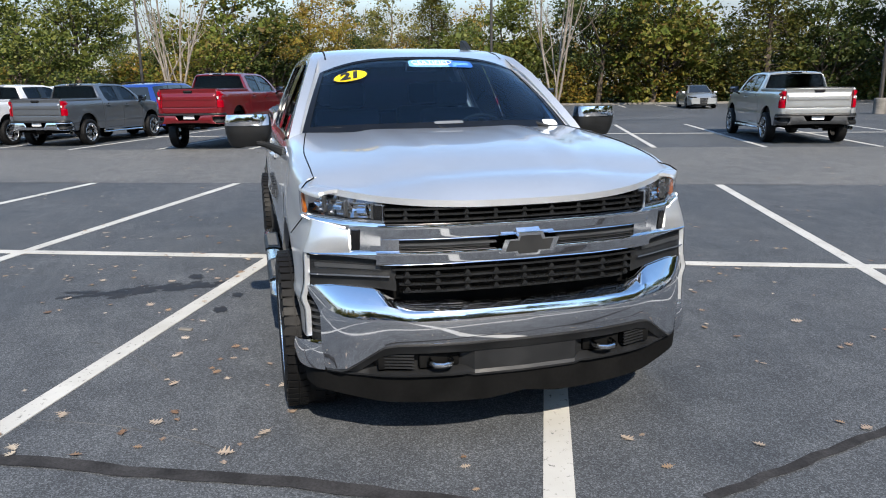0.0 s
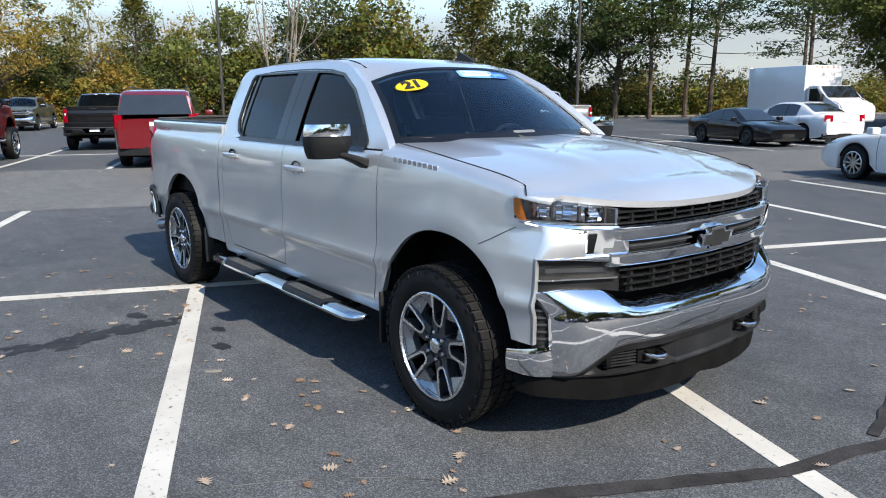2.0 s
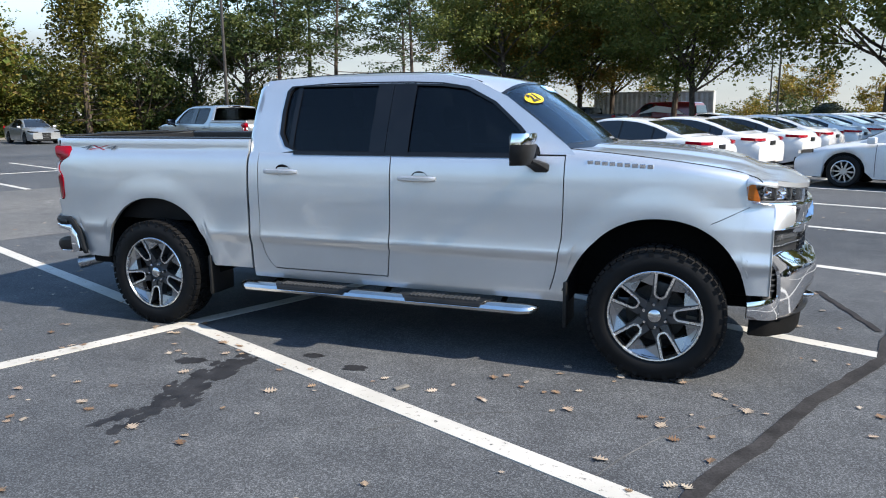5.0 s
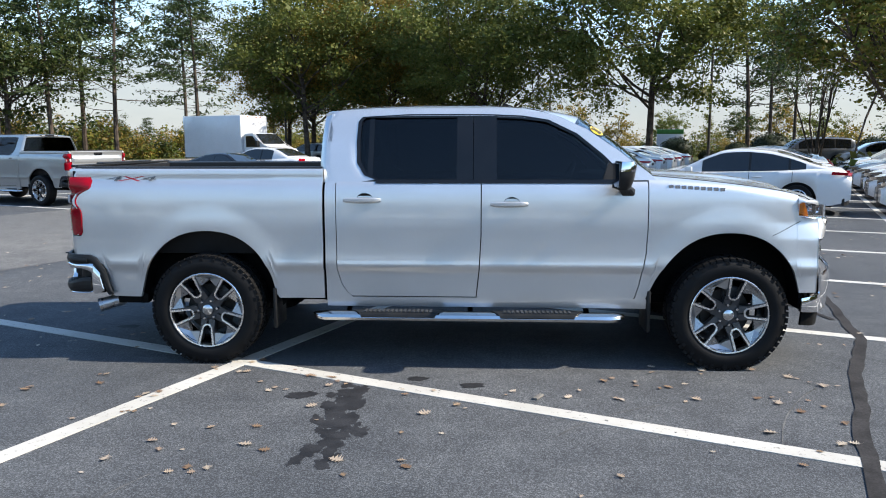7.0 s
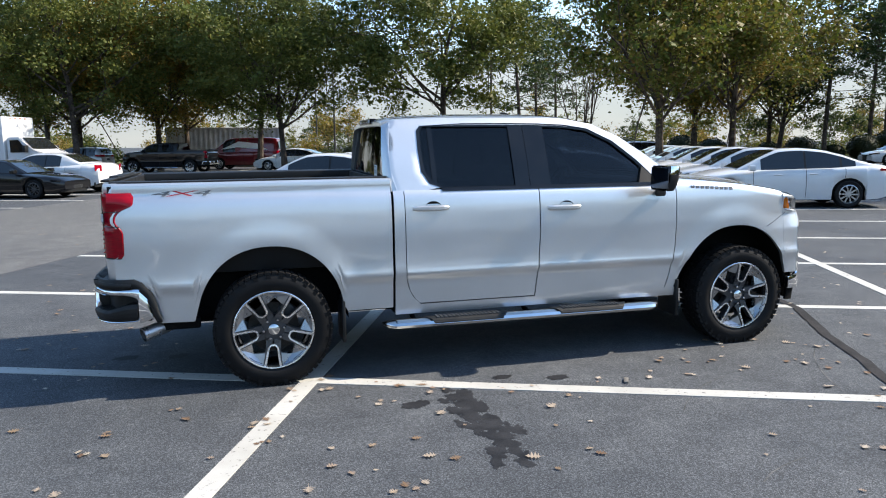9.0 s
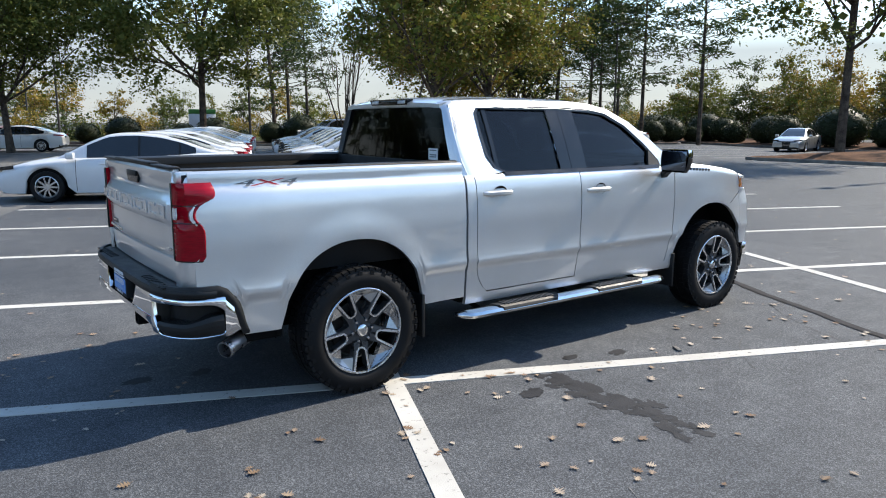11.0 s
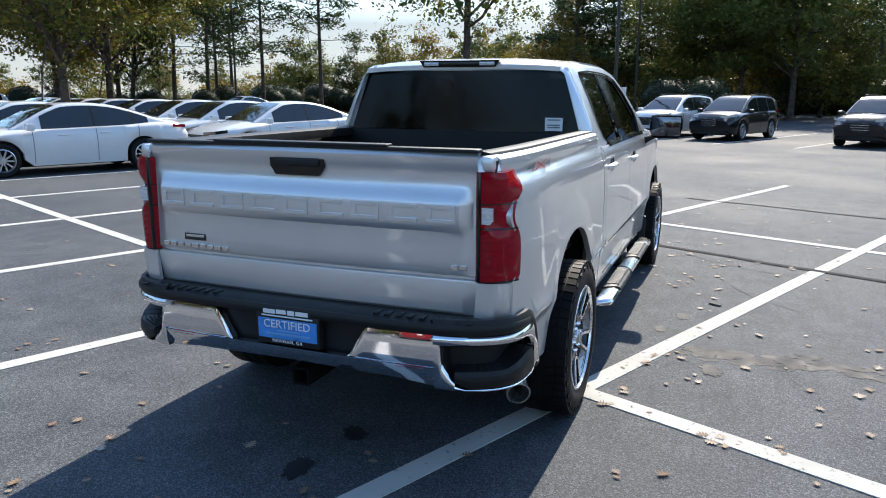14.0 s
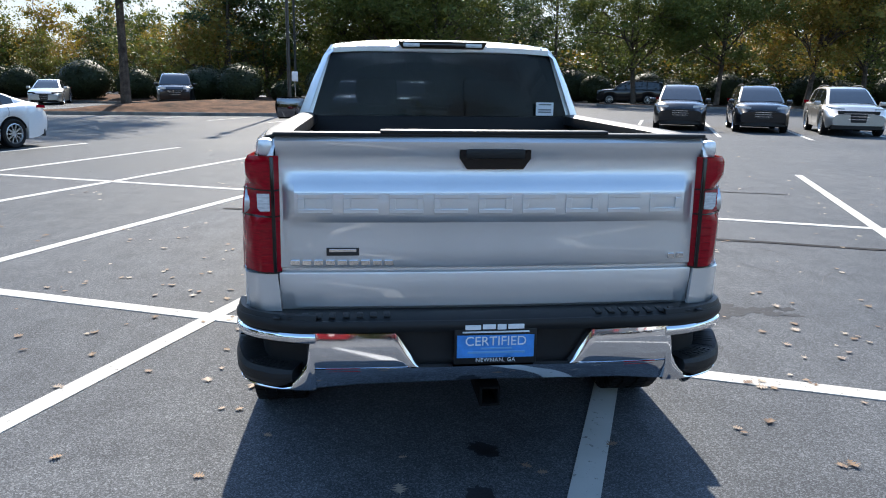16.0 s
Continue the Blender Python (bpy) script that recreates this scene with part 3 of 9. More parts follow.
def side_y(x, z):
    """Half width of the body at a place of its flank."""
    y = smooth_interp(z, SIDE)
    if x > 1.9:
        y -= interp(z, ((0.55, 0.006), (0.70, 0.014), (0.80, 0.028), (0.93, 0.030), (1.05, 0.074), (1.3, 0.077))) * ((x - 1.9) / 0.6) ** 2
    if x < -2.35:
        y -= 0.045 * ((-2.35 - x) / 0.6) ** 2
    for cx in (WHEEL_X, -WHEEL_X):
        d = math.hypot((x - cx) / 0.62, max(0.0, z - 0.40) / 0.70)
        lip = max(0.0, 1 - abs(d - 0.86) / 0.26)
        y += 0.009 * lip * lip * (3 - 2 * lip)
    return y


def both(name, make, material, parent=None, label="", **kw):
    """A part on each flank; make(bm, s) builds it for the side s = -1 or 1."""
    out = []
    for s in (-1, 1):
        b = bmesh.new()
        make(b, s)
        out.append(part(name, b, material, parent or truck, label, **kw))
    return out


def flank(b, s, xl, xr, zb, zt, nx=30, nz=16, thick=0.03, crown=None):
    """A body panel between the edges xl(z), xr(z), bottom zb(x) and top zt(x)."""
    rows = []
    for i in range(nx):
        f = i / (nx - 1)
        col = []
        for j in range(nz):
            g = j / (nz - 1)
            x = xl(0.9) + (xr(0.9) - xl(0.9)) * f
            z = zb(x) + (zt(x) - zb(x)) * g
            x = xl(z) + (xr(z) - xl(z)) * f
            col.append(Vector((x, s * side_y(x, z), z)))
        if crown:
            col += crown(col[-1], s)
        rows.append(col)
    sheet(b, rows, lambda p: Vector((0, -s * thick, 0)))


# bed sides
def lamp_edge(z):
    """How far forward the tail lamp wraps along the flank."""
    return interp(z, ((0.935, -2.835), (0.96, -2.815), (1.10, -2.812), (1.135, -2.825), (1.165, -2.857), (1.205, -2.860), (1.245, -2.83), (1.285, -2.745), (1.335, -2.74), (1.362, -2.755)))


def bed_bottom(x):
    return max(interp(x, ((-2.72, 0.755), (-2.66, 0.665), (-2.63, 0.55), (-2.61, 0.485))), arch_z(x, -WHEEL_X))


RAIL = lambda p, s: [p + Vector((0, -s * 0.004, 0.018)), p + Vector((0, -s * 0.02, 0.030)), p + Vector((0, -s * 0.07, 0.034))]
both("bed_side", lambda b, s: flank(b, s, lambda z: -2.70, lambda z: -1.014, bed_bottom, lambda x: 1.395, 72, 44, 0.03, RAIL), M_SILVER)
both("bed_corner", lambda b, s: flank(b, s, lambda z: lamp_edge(z) - 0.025 if 0.945 < z < 1.355 else -2.87, lambda z: -2.70, lambda x: 0.765, lambda x: 1.395, 8, 46, 0.03, RAIL), M_SILVER)
# fenders
FEND_TOP = ((1.30, 1.315), (1.6, 1.295), (2.0, 1.25), (2.3, 1.20), (2.46, 1.165))


def fend_bottom(x):
    return max(0.455 if x < WHEEL_X else 0.555, arch_z(x, WHEEL_X))


def hood_edge(x):
    """Half width and height of the seam between bonnet and wing."""
    return smooth_interp(x, ((1.28, 0.80), (1.6, 0.835), (2.0, 0.865), (2.3, 0.86), (2.50, 0.825))), smooth_interp(x, ((1.28, 1.378), (1.6, 1.350), (2.0, 1.305), (2.3, 1.255), (2.46, 1.195)))


def fend_crown(p, s):
    hy, hz = hood_edge(p.x)
    y0, z0 = abs(p.y), p.z
    out = []
    for f in (0.25, 0.5, 0.75, 1.0):
        a = f * math.pi / 2
        out.append(Vector((p.x, s * (y0 - (y0 - hy) * (1 - math.cos(a))), z0 + (hz - z0) * math.sin(a))))
    return out


both("front_fender", lambda b, s: flank(b, s, lambda z: interp(z, ((0.48, 1.222), (0.60, 1.257), (0.83, 1.297), (1.0, 1.304), (1.5, 1.304))), lambda z: interp(z, ((0.5, 2.375), (0.95, 2.368), (1.06, 2.355), (1.075, 2.345), (1.17, 2.345))),
     fend_bottom, lambda x: smooth_interp(x, FEND_TOP), 64, 40, 0.03, fend_crown), M_SILVER)


# doors, up to the belt line
def belt(x):
    return 1.335


def door_r_l(z):
    return interp(z, ((0.50, -0.80), (0.53, -0.84), (0.60, -0.885), (0.70, -0.91), (1.5, -0.915)))


def door_f_r(z):
    return interp(z, ((0.48, 1.215), (0.60, 1.25), (0.83, 1.29), (1.0, 1.297), (1.5, 1.297)))


def seam_m(z):
    return interp(z, ((0.48, 0.092), (0.70, 0.115), (0.95, 0.128), (1.5, 0.128)))


rear_doors = both("rear_door", lambda b, s: flank(b, s, door_r_l, lambda z: seam_m(z) - 0.004, lambda x: 0.505, belt, 20, 56), M_SILVER)
front_doors = both("front_door", lambda b, s: flank(b, s, lambda z: seam_m(z) + 0.004, door_f_r, lambda x: 0.495, belt, 20, 56), M_SILVER)
both("rocker_panel", lambda b, s: flank(b, s, lambda z: -0.995, lambda z: 1.31, lambda x: 0.425, lambda x: 0.497, 30, 6), M_SILVER)
both("cab_corner", lambda b, s: flank(b, s, lambda z: -0.996, lambda z: door_r_l(z) - 0.006, lambda x: 0.46, belt, 5, 22), M_SILVER)
both("door_gap_filler", lambda b, s: box(b, -0.99, 1.31, s * 0.86, s * 0.905, 0.44, 1.30), M_DARK)


# greenhouse
def green_y(z):
    return smooth_interp(z, ((1.30, 0.925), (1.36, 0.898), (1.45, 0.865), (1.60, 0.802), (1.75, 0.732), (1.82, 0.695), (1.88, 0.64)))


WIN = [(-0.62, 1.352), (-0.70, 1.385), (-0.755, 1.47), (-0.765, 1.62), (-0.76, 1.765), (-0.73, 1.797), (-0.40, 1.803), (-0.02, 1.803), (0.20, 1.800), (0.42, 1.79), (0.60, 1.765), (0.80, 1.668), (0.98, 1.52), (1.115, 1.385), (1.125, 1.345)]
OUT = [(-0.82, 1.322), (-0.965, 1.330), (-0.994, 1.43), (-1.0, 1.62), (-0.985, 1.78), (-0.93, 1.845), (-0.40, 1.868), (-0.02, 1.872), (0.20, 1.868), (0.44, 1.852), (0.66, 1.81), (0.885, 1.705), (1.10, 1.555), (1.305, 1.40), (1.36, 1.345)]


def frame_band(b, s):
    rows = []
    for (xi, zi), (xo, zo) in zip(WIN, OUT):
        col = []
        for f in (0.0, 0.06, 0.35, 0.7, 1.0):
            x, z = xi + (xo - xi) * f, zi + (zo - zi) * f
            col.append(Vector((x, s * (green_y(z) - (0.012 if f == 0 else 0.0)), z)))
        rows.append(col)
    sheet(b, rows, lambda p: Vector((0, -s * 0.05, -0.01)))


both("cab_frame", frame_band, M_SILVER)
both("cab_rear_corner", lambda b, s: sheet(b, [[Vector((-0.955, s * green_y(1.328), 1.328)), Vector((-1.000, s * (green_y(1.335) - 0.008), 1.328)), Vector((-1.040, s * 0.85, 1.328))],
     [Vector((-0.99, s * green_y(1.47), 1.47)), Vector((-1.02, s * (green_y(1.47) - 0.01), 1.47)), Vector((-1.05, s * 0.80, 1.47))],
     [Vector((-0.995, s * green_y(1.62), 1.62)), Vector((-1.02, s * (green_y(1.62) - 0.012), 1.62)), Vector((-1.045, s * 0.745, 1.62))],
     [Vector((-0.98, s * green_y(1.78), 1.78)), Vector((-1.01, s * (green_y(1.78) - 0.015), 1.78)), Vector((-1.03, s * 0.685, 1.78))],
     [Vector((-0.93, s * green_y(1.845), 1.845)), Vector((-0.99, s * 0.63, 1.845)), Vector((-1.02, s * 0.61, 1.84))]], (0.03, 0, 0)), M_SILVER)
both("cab_back_lower", lambda b, s: box(b, -1.045, -0.99, min(0, s * 0.84), max(0, s * 0.84), 0.45, 1.40, 0.004), M_DARK)


def window(x0, x1, lo=1.338, inset=0.02):
    def make(b, s):
        rows = []
        for x in linspace(x0, x1, 16):
            hi = np.interp(x, [p[0] for p in WIN[4:]], [p[1] for p in WIN[4:]])
            if x < -0.73:
                hi = min(hi, np.interp(x, (-0.765, -0.73), (1.70, 1.797)))
            low = lo
            if x < -0.62:
                low = float(np.interp(x, (-0.765, -0.755, -0.70, -0.62), (1.55, 1.47, 1.385, 1.352)))
            hi = max(hi, low + 0.002)
            rows.append([Vector((x, s * (green_y(z) - inset), z)) for z in linspace(low, hi, 8)])
        sheet(b, rows, lambda p: Vector((0, -s * 0.005, 0)))
    return make


both("rear_side_window", window(-0.66, -0.045), M_PRIVACY, label="dark privacy glass")
both("quarter_light", window(-0.762, -0.69), M_PRIVACY, label="dark privacy glass")
both("front_side_window", window(0.235, 1.10), M_PRIVACY, label="dark tinted glass")
both("window_divider", window(-0.692, -0.655, inset=0.012), M_GLOSSBLACK)
both("b_pillar_trim", window(-0.05, 0.068, 1.338, 0.005), M_GLOSSBLACK, label="gloss black pillar trim")
both("front_pillar_trim", window(0.072, 0.238, 1.338, 0.005), M_GLOSSBLACK, label="gloss black pillar trim")
both("window_sill_trim", lambda b, s: sheet(b, [[Vector((x, s * (green_y(1.325) + 0.012), 1.325)), Vector((x, s * (green_y(1.348) + 0.006), 1.350)), Vector((x, s * (green_y(1.35) - 0.02), 1.352))] for x in linspace(-0.63, 1.12, 12)], lambda p: Vector((0, -s * 0.01, -0.004))), M_GLOSSBLACK)


def seal(b, s):
    """The black rubber round the window opening."""
    rows = []
    for i, (xi, zi) in enumerate(WIN):
        xo, zo = OUT[i]
        d = Vector((xo - xi, 0, zo - zi)).normalized() * 0.016
        rows.append([Vector((xi - d.x * 0.6, s * (green_y(zi) + 0.0), zi - d.z * 0.6)), Vector((xi + d.x, s * (green_y(zi + d.z) + 0.004), zi + d.z))])
    sheet(b, rows, lambda p: Vector((0, -s * 0.014, 0)))


both("window_seal", seal, M_GLOSSBLACK)

# roof
ROOF = ((-1.03, 1.842), (-0.95, 1.873), (-0.75, 1.892), (-0.3, 1.903), (0.15, 1.900), (0.45, 1.885), (0.66, 1.860), (0.80, 1.836), (0.90, 1.812))


def roof_pt(x, f):
    """f runs -1..1 across the roof."""
    edge_y = green_y(1.862)
    zc = smooth_interp(x, ROOF)
    ze = float(np.interp(x, [p[0] for p in OUT[5:12]], [p[1] for p in OUT[5:12]])) + 0.004
    if x < -0.93:
        ze = float(np.interp(x, (-1.03, -0.93), (1.825, 1.849)))
    y = f * (edge_y + float(np.interp(x, (0.5, 0.9), (0.0, 0.02))))
    w = min(1.0, max(0.0, (x - 0.45) / 0.45))
    return Vector((x - 0.11 * f * f * w, y, ze + (zc - ze) * (1 - abs(f) ** 3.2)))


b = bmesh.new()
sheet(b, [[roof_pt(x, f) for f in linspace(-1, 1, 25)] for x in linspace(-1.03, 0.90, 30)], (0, 0, -0.03))
part("roof", b, M_SILVER, truck)
for s in (-1, 1):
    b = bmesh.new()
    sheet(b, [[roof_pt(x, f) + Vector((0, 0, 0.003)) for f in (s * 0.895, s * 0.91)] for x in linspace(-0.95, 0.72, 16)], (0, 0, -0.004))
    part("roof_channel", b, M_DARK, truck)

def _a_edge(g, s):
    i = 14 + (9.5 - 14) * g
    k = min(13, int(i))
    f = i - k
    x, z = OUT[k][0] + (OUT[k + 1][0] - OUT[k][0]) * f, OUT[k][1] + (OUT[k + 1][1] - OUT[k][1]) * f
    return x, s * green_y(z), z


# windscreen
def screen_pt(f, g, lift=0.0):
    """f -1..1 across, g 0..1 from the bottom up."""
    top = roof_pt(0.90, f * 0.97)
    low = Vector((1.50 - 0.19 * f * f, f * 0.83, 1.368 - 0.01 * f * f))
    p = low.lerp(top, g)
    bow = 0.02 * math.sin(math.pi * g)
    return p + Vector((bow * 0.6, 0, bow * 0.8)) + Vector((0.62, 0, 0.78)) * lift


b = bmesh.new()
sheet(b, [[screen_pt(f, g) for f in linspace(-0.97, 0.97, 25)] for g in linspace(0.0, 0.985, 12)], (-0.004, 0, -0.004))
windscreen = part("windscreen", b, M_GLASS, truck, "blue-tinted windscreen with stickers")
b = bmesh.new()
for f0, f1 in ((-1.0, -0.955), (0.955, 1.0)):
    sheet(b, [[screen_pt(f0, g, 0.003), screen_pt(f1, g, 0.003)] for g in linspace(0, 1, 12)], (-0.006, 0, -0.006))
sheet(b, [[screen_pt(f, 0.965, 0.002), screen_pt(f, 1.0, 0.002)] for f in linspace(-0.955, 0.955, 20)], (-0.006, 0, -0.006))
sheet(b, [[screen_pt(f, 0.0, 0.002), screen_pt(f, 0.11, 0.002)] for f in linspace(-0.955, 0.955, 24)], (-0.006, 0, -0.006))
part("windscreen_surround", b, M_GLOSSBLACK, truck)
both("a_pillar", lambda b, s: sheet(b, [[screen_pt(s * 1.0, g, 0.004), screen_pt(s * 1.0, g, 0.004) + Vector((-0.02, s * 0.03, 0.0)), Vector(_a_edge(g, s))] for g in linspace(0, 1, 14)], lambda p: Vector((-0.02, -s * 0.02, -0.01))), M_SILVER)

# bonnet
def hood_front(y):
    return 2.735 - 0.30 * (abs(y) / 0.86) ** 2.6


def hood_pt(x, f):
    """f -1..1 across; x 0..1 from the screen to the nose."""
    back = 1.475 - 0.19 * f * f
    nose = hood_front(f * 0.84)
    X = back + (nose - back) * x
    hy, hz = hood_edge(X)
    y = f * hy
    top = smooth_interp(x, ((0.0, 0.012), (0.3, 0.030), (0.6, 0.038), (0.85, 0.040), (1.0, 0.028)))
    z = hz + top * (1 - abs(f) ** 2.6)
    bulge = 1 / (1 + math.exp((abs(f) - (0.60 - 0.12 * x)) * 30))
    valley = math.exp(-((abs(f) - (0.36 - 0.05 * x)) / 0.06) ** 2)
    z += 0.017 * bulge * min(1, (1 - x) * 3.0) - 0.003 * valley * min(1, (1 - x) * 4.0) * min(1, x * 5)
    roll = max(0.0, (x - 0.80) / 0.20)
    zf = 1.158 + 0.055 * abs(f) ** 3.0
    z = z + (zf - z) * roll**2.2
    return Vector((X + 0.012 * math.sin(math.pi * min(1, roll)), y, z))


b = bmesh.new()
sheet(b, [[hood_pt(x, f) for f in linspace(-0.994, 0.994, 97)] for x in [0, .05, .1, .2, .3, .4, .5, .6, .7, .76, .8, .84, .87, .9, .925, .95, .965, .98, .99, 1.0]], (0, 0, -0.028))
part("hood", b, M_SILVER, truck)
b = bmesh.new()
sheet(b, [[Vector((1.52 - 0.19 * f * f - dx, f * 0.82, 1.356 + dz)) for f in linspace(-1, 1, 20)] for dx, dz in ((0.0, 0.0), (0.03, 0.006), (0.07, 0.004))], (0, 0, -0.01))
part("cowl", b, M_PLASTIC, truck)
for y0, y1, x0 in ((-0.72, -0.06, 1.33), (-0.02, 0.60, 1.44)):
    b = bmesh.new()
    pts = [Vector((1.50 - 0.19 * (y / 0.83) ** 2 - 0.05, y, 1.392 + 0.006 * math.sin(i))) for i, y in enumerate(linspace(y0, y1, 8))]
    tube(b, pts, 0.008, 6)
    tube(b, [pts[-1], pts[-1] + Vector((0.05, 0.06, -0.02))], 0.012, 6)
    part("wiper", b, M_PLASTIC, truck)


# nose
def nose_x(y):
    return smooth_interp(abs(y), ((0.0, 2.735), (0.30, 2.722), (0.55, 2.678), (0.735, 2.603), (0.80, 2.572), (0.877, 2.54), (0.912, 2.515), (0.935, 2.487)))


def nose_band(b, y0, y1, lo, hi, off=0.0, thick=0.03, n=24, rows=3, prof=None):
    """A piece of the nose between heights lo(y) and hi(y), bent round the nose's curve."""
    lo = lo if callable(lo) else (lambda y, t=lo: interp(y, t) if isinstance(t, (tuple, list)) else t)
    hi = hi if callable(hi) else (lambda y, t=hi: interp(y, t) if isinstance(t, (tuple, list)) else t)
    grid = []
    for y in linspace(y0, y1, n):
        col = []
        for j in range(rows):
            g = j / (rows - 1)
            z = lo(y) + (hi(y) - lo(y)) * g
            col.append(Vector((nose_x(y) + off + (prof(g) if prof else 0.0), y, z)))
        grid.append(col)
    sheet(b, grid, (-thick, 0, 0))


CORNER = [(2.335, None), (2.38, 0.921), (2.425, 0.908), (2.462, 0.882), (2.500, 0.845), (2.545, 0.800)]


def corner_pt(s, f, z, off=0.0):
    """Round the front corner: f 0 on the flank, 1 at the inner end of the head lamp."""
    pts = [(2.335, side_y(2.335, 1.1))] + CORNER[1:] + [(nose_x(y), y) for y in (0.76, 0.70, 0.65, 0.60)]
    i = min(len(pts) - 2, int(f * (len(pts) - 1)))
    t = f * (len(pts) - 1) - i
    x, y = pts[i][0] + (pts[i + 1][0] - pts[i][0]) * t, pts[i][1] + (pts[i + 1][1] - pts[i][1]) * t
    a = 1.35 * (1 - f) ** 0.8
    return Vector((x + off * math.cos(a), s * (y + off * math.sin(a)), z))


def corner_band(b, s, f0, f1, lo, hi, off, thick, n=14, rows=3, prof=None):
    grid = []
    for f in linspace(f0, f1, n):
        z0, z1 = interp(f, lo), interp(f, hi)
        grid.append([corner_pt(s, f, z0 + (z1 - z0) * j / (rows - 1), off + (prof(j / (rows - 1)) if prof else 0.0)) for j in range(rows)])
    sheet(b, grid, lambda p: Vector((-thick, -s * thick * 0.6, 0)))


def sym(t):
    """Mirrors a table of (|y|, value)."""
    return [(-y, v) for y, v in reversed(t) if y > 0] + list(t)


b = bmesh.new()
nose_band(b, -0.92, 0.92, sym([(0, 0.46), (0.6, 0.46), (0.92, 0.46)]), sym([(0, 1.15), (0.6, 1.13), (0.70, 1.05), (0.80, 0.94), (0.93, 0.92)]), -0.11, 0.02, 30)
part("nose_backing", b, M_DARK, truck)

# grilles
upper = part("upper_grille", (lambda b: (nose_band(b, -0.60, 0.60, 1.075, 1.082, -0.012, 0.03), nose_band(b, -0.60, 0.60, 1.098, 1.106, -0.018, 0.03),
             nose_band(b, -0.60, 0.60, 1.122, 1.130, -0.02, 0.03), b)[-1])(bmesh.new()), M_GRILLE, truck)
lower = part("lower_grille", (lambda b: ([nose_band(b, -w, w, z, z + 0.009, -0.012 - i * 0.002, 0.04) for i, (z, w) in enumerate(((0.865, 0.575), (0.832, 0.56), (0.799, 0.545), (0.766, 0.53)))], b)[-1])(bmesh.new()), M_GRILLE, truck)
for i in range(-4, 5):
    y = i * 0.128
    if abs(y) < 0.52:
        b = bmesh.new()
        for z in (0.768, 0.801, 0.834):
            prism(b, [Vector((nose_x(y) - 0.03, y - 0.014, z + 0.008)), Vector((nose_x(y) - 0.03, y + 0.014, z + 0.008)), Vector((nose_x(y) - 0.03, y + 0.005, z + 0.026)), Vector((nose_x(y) - 0.03, y - 0.005, z + 0.026))], (0.022, 0, 0))
        part("slat", b, M_GRILLE, lower, smooth=False)
    b = bmesh.new()
    for z in (1.078, 1.102):
        prism(b, [Vector((nose_x(y) - 0.04, y - 0.013, z)), Vector((nose_x(y) - 0.04, y + 0.013, z)), Vector((nose_x(y) - 0.04, y + 0.005, z + 0.018)), Vector((nose_x(y) - 0.04, y - 0.005, z + 0.018))], (0.024, 0, 0))
    part("slat", b, M_GRILLE, upper, smooth=False)

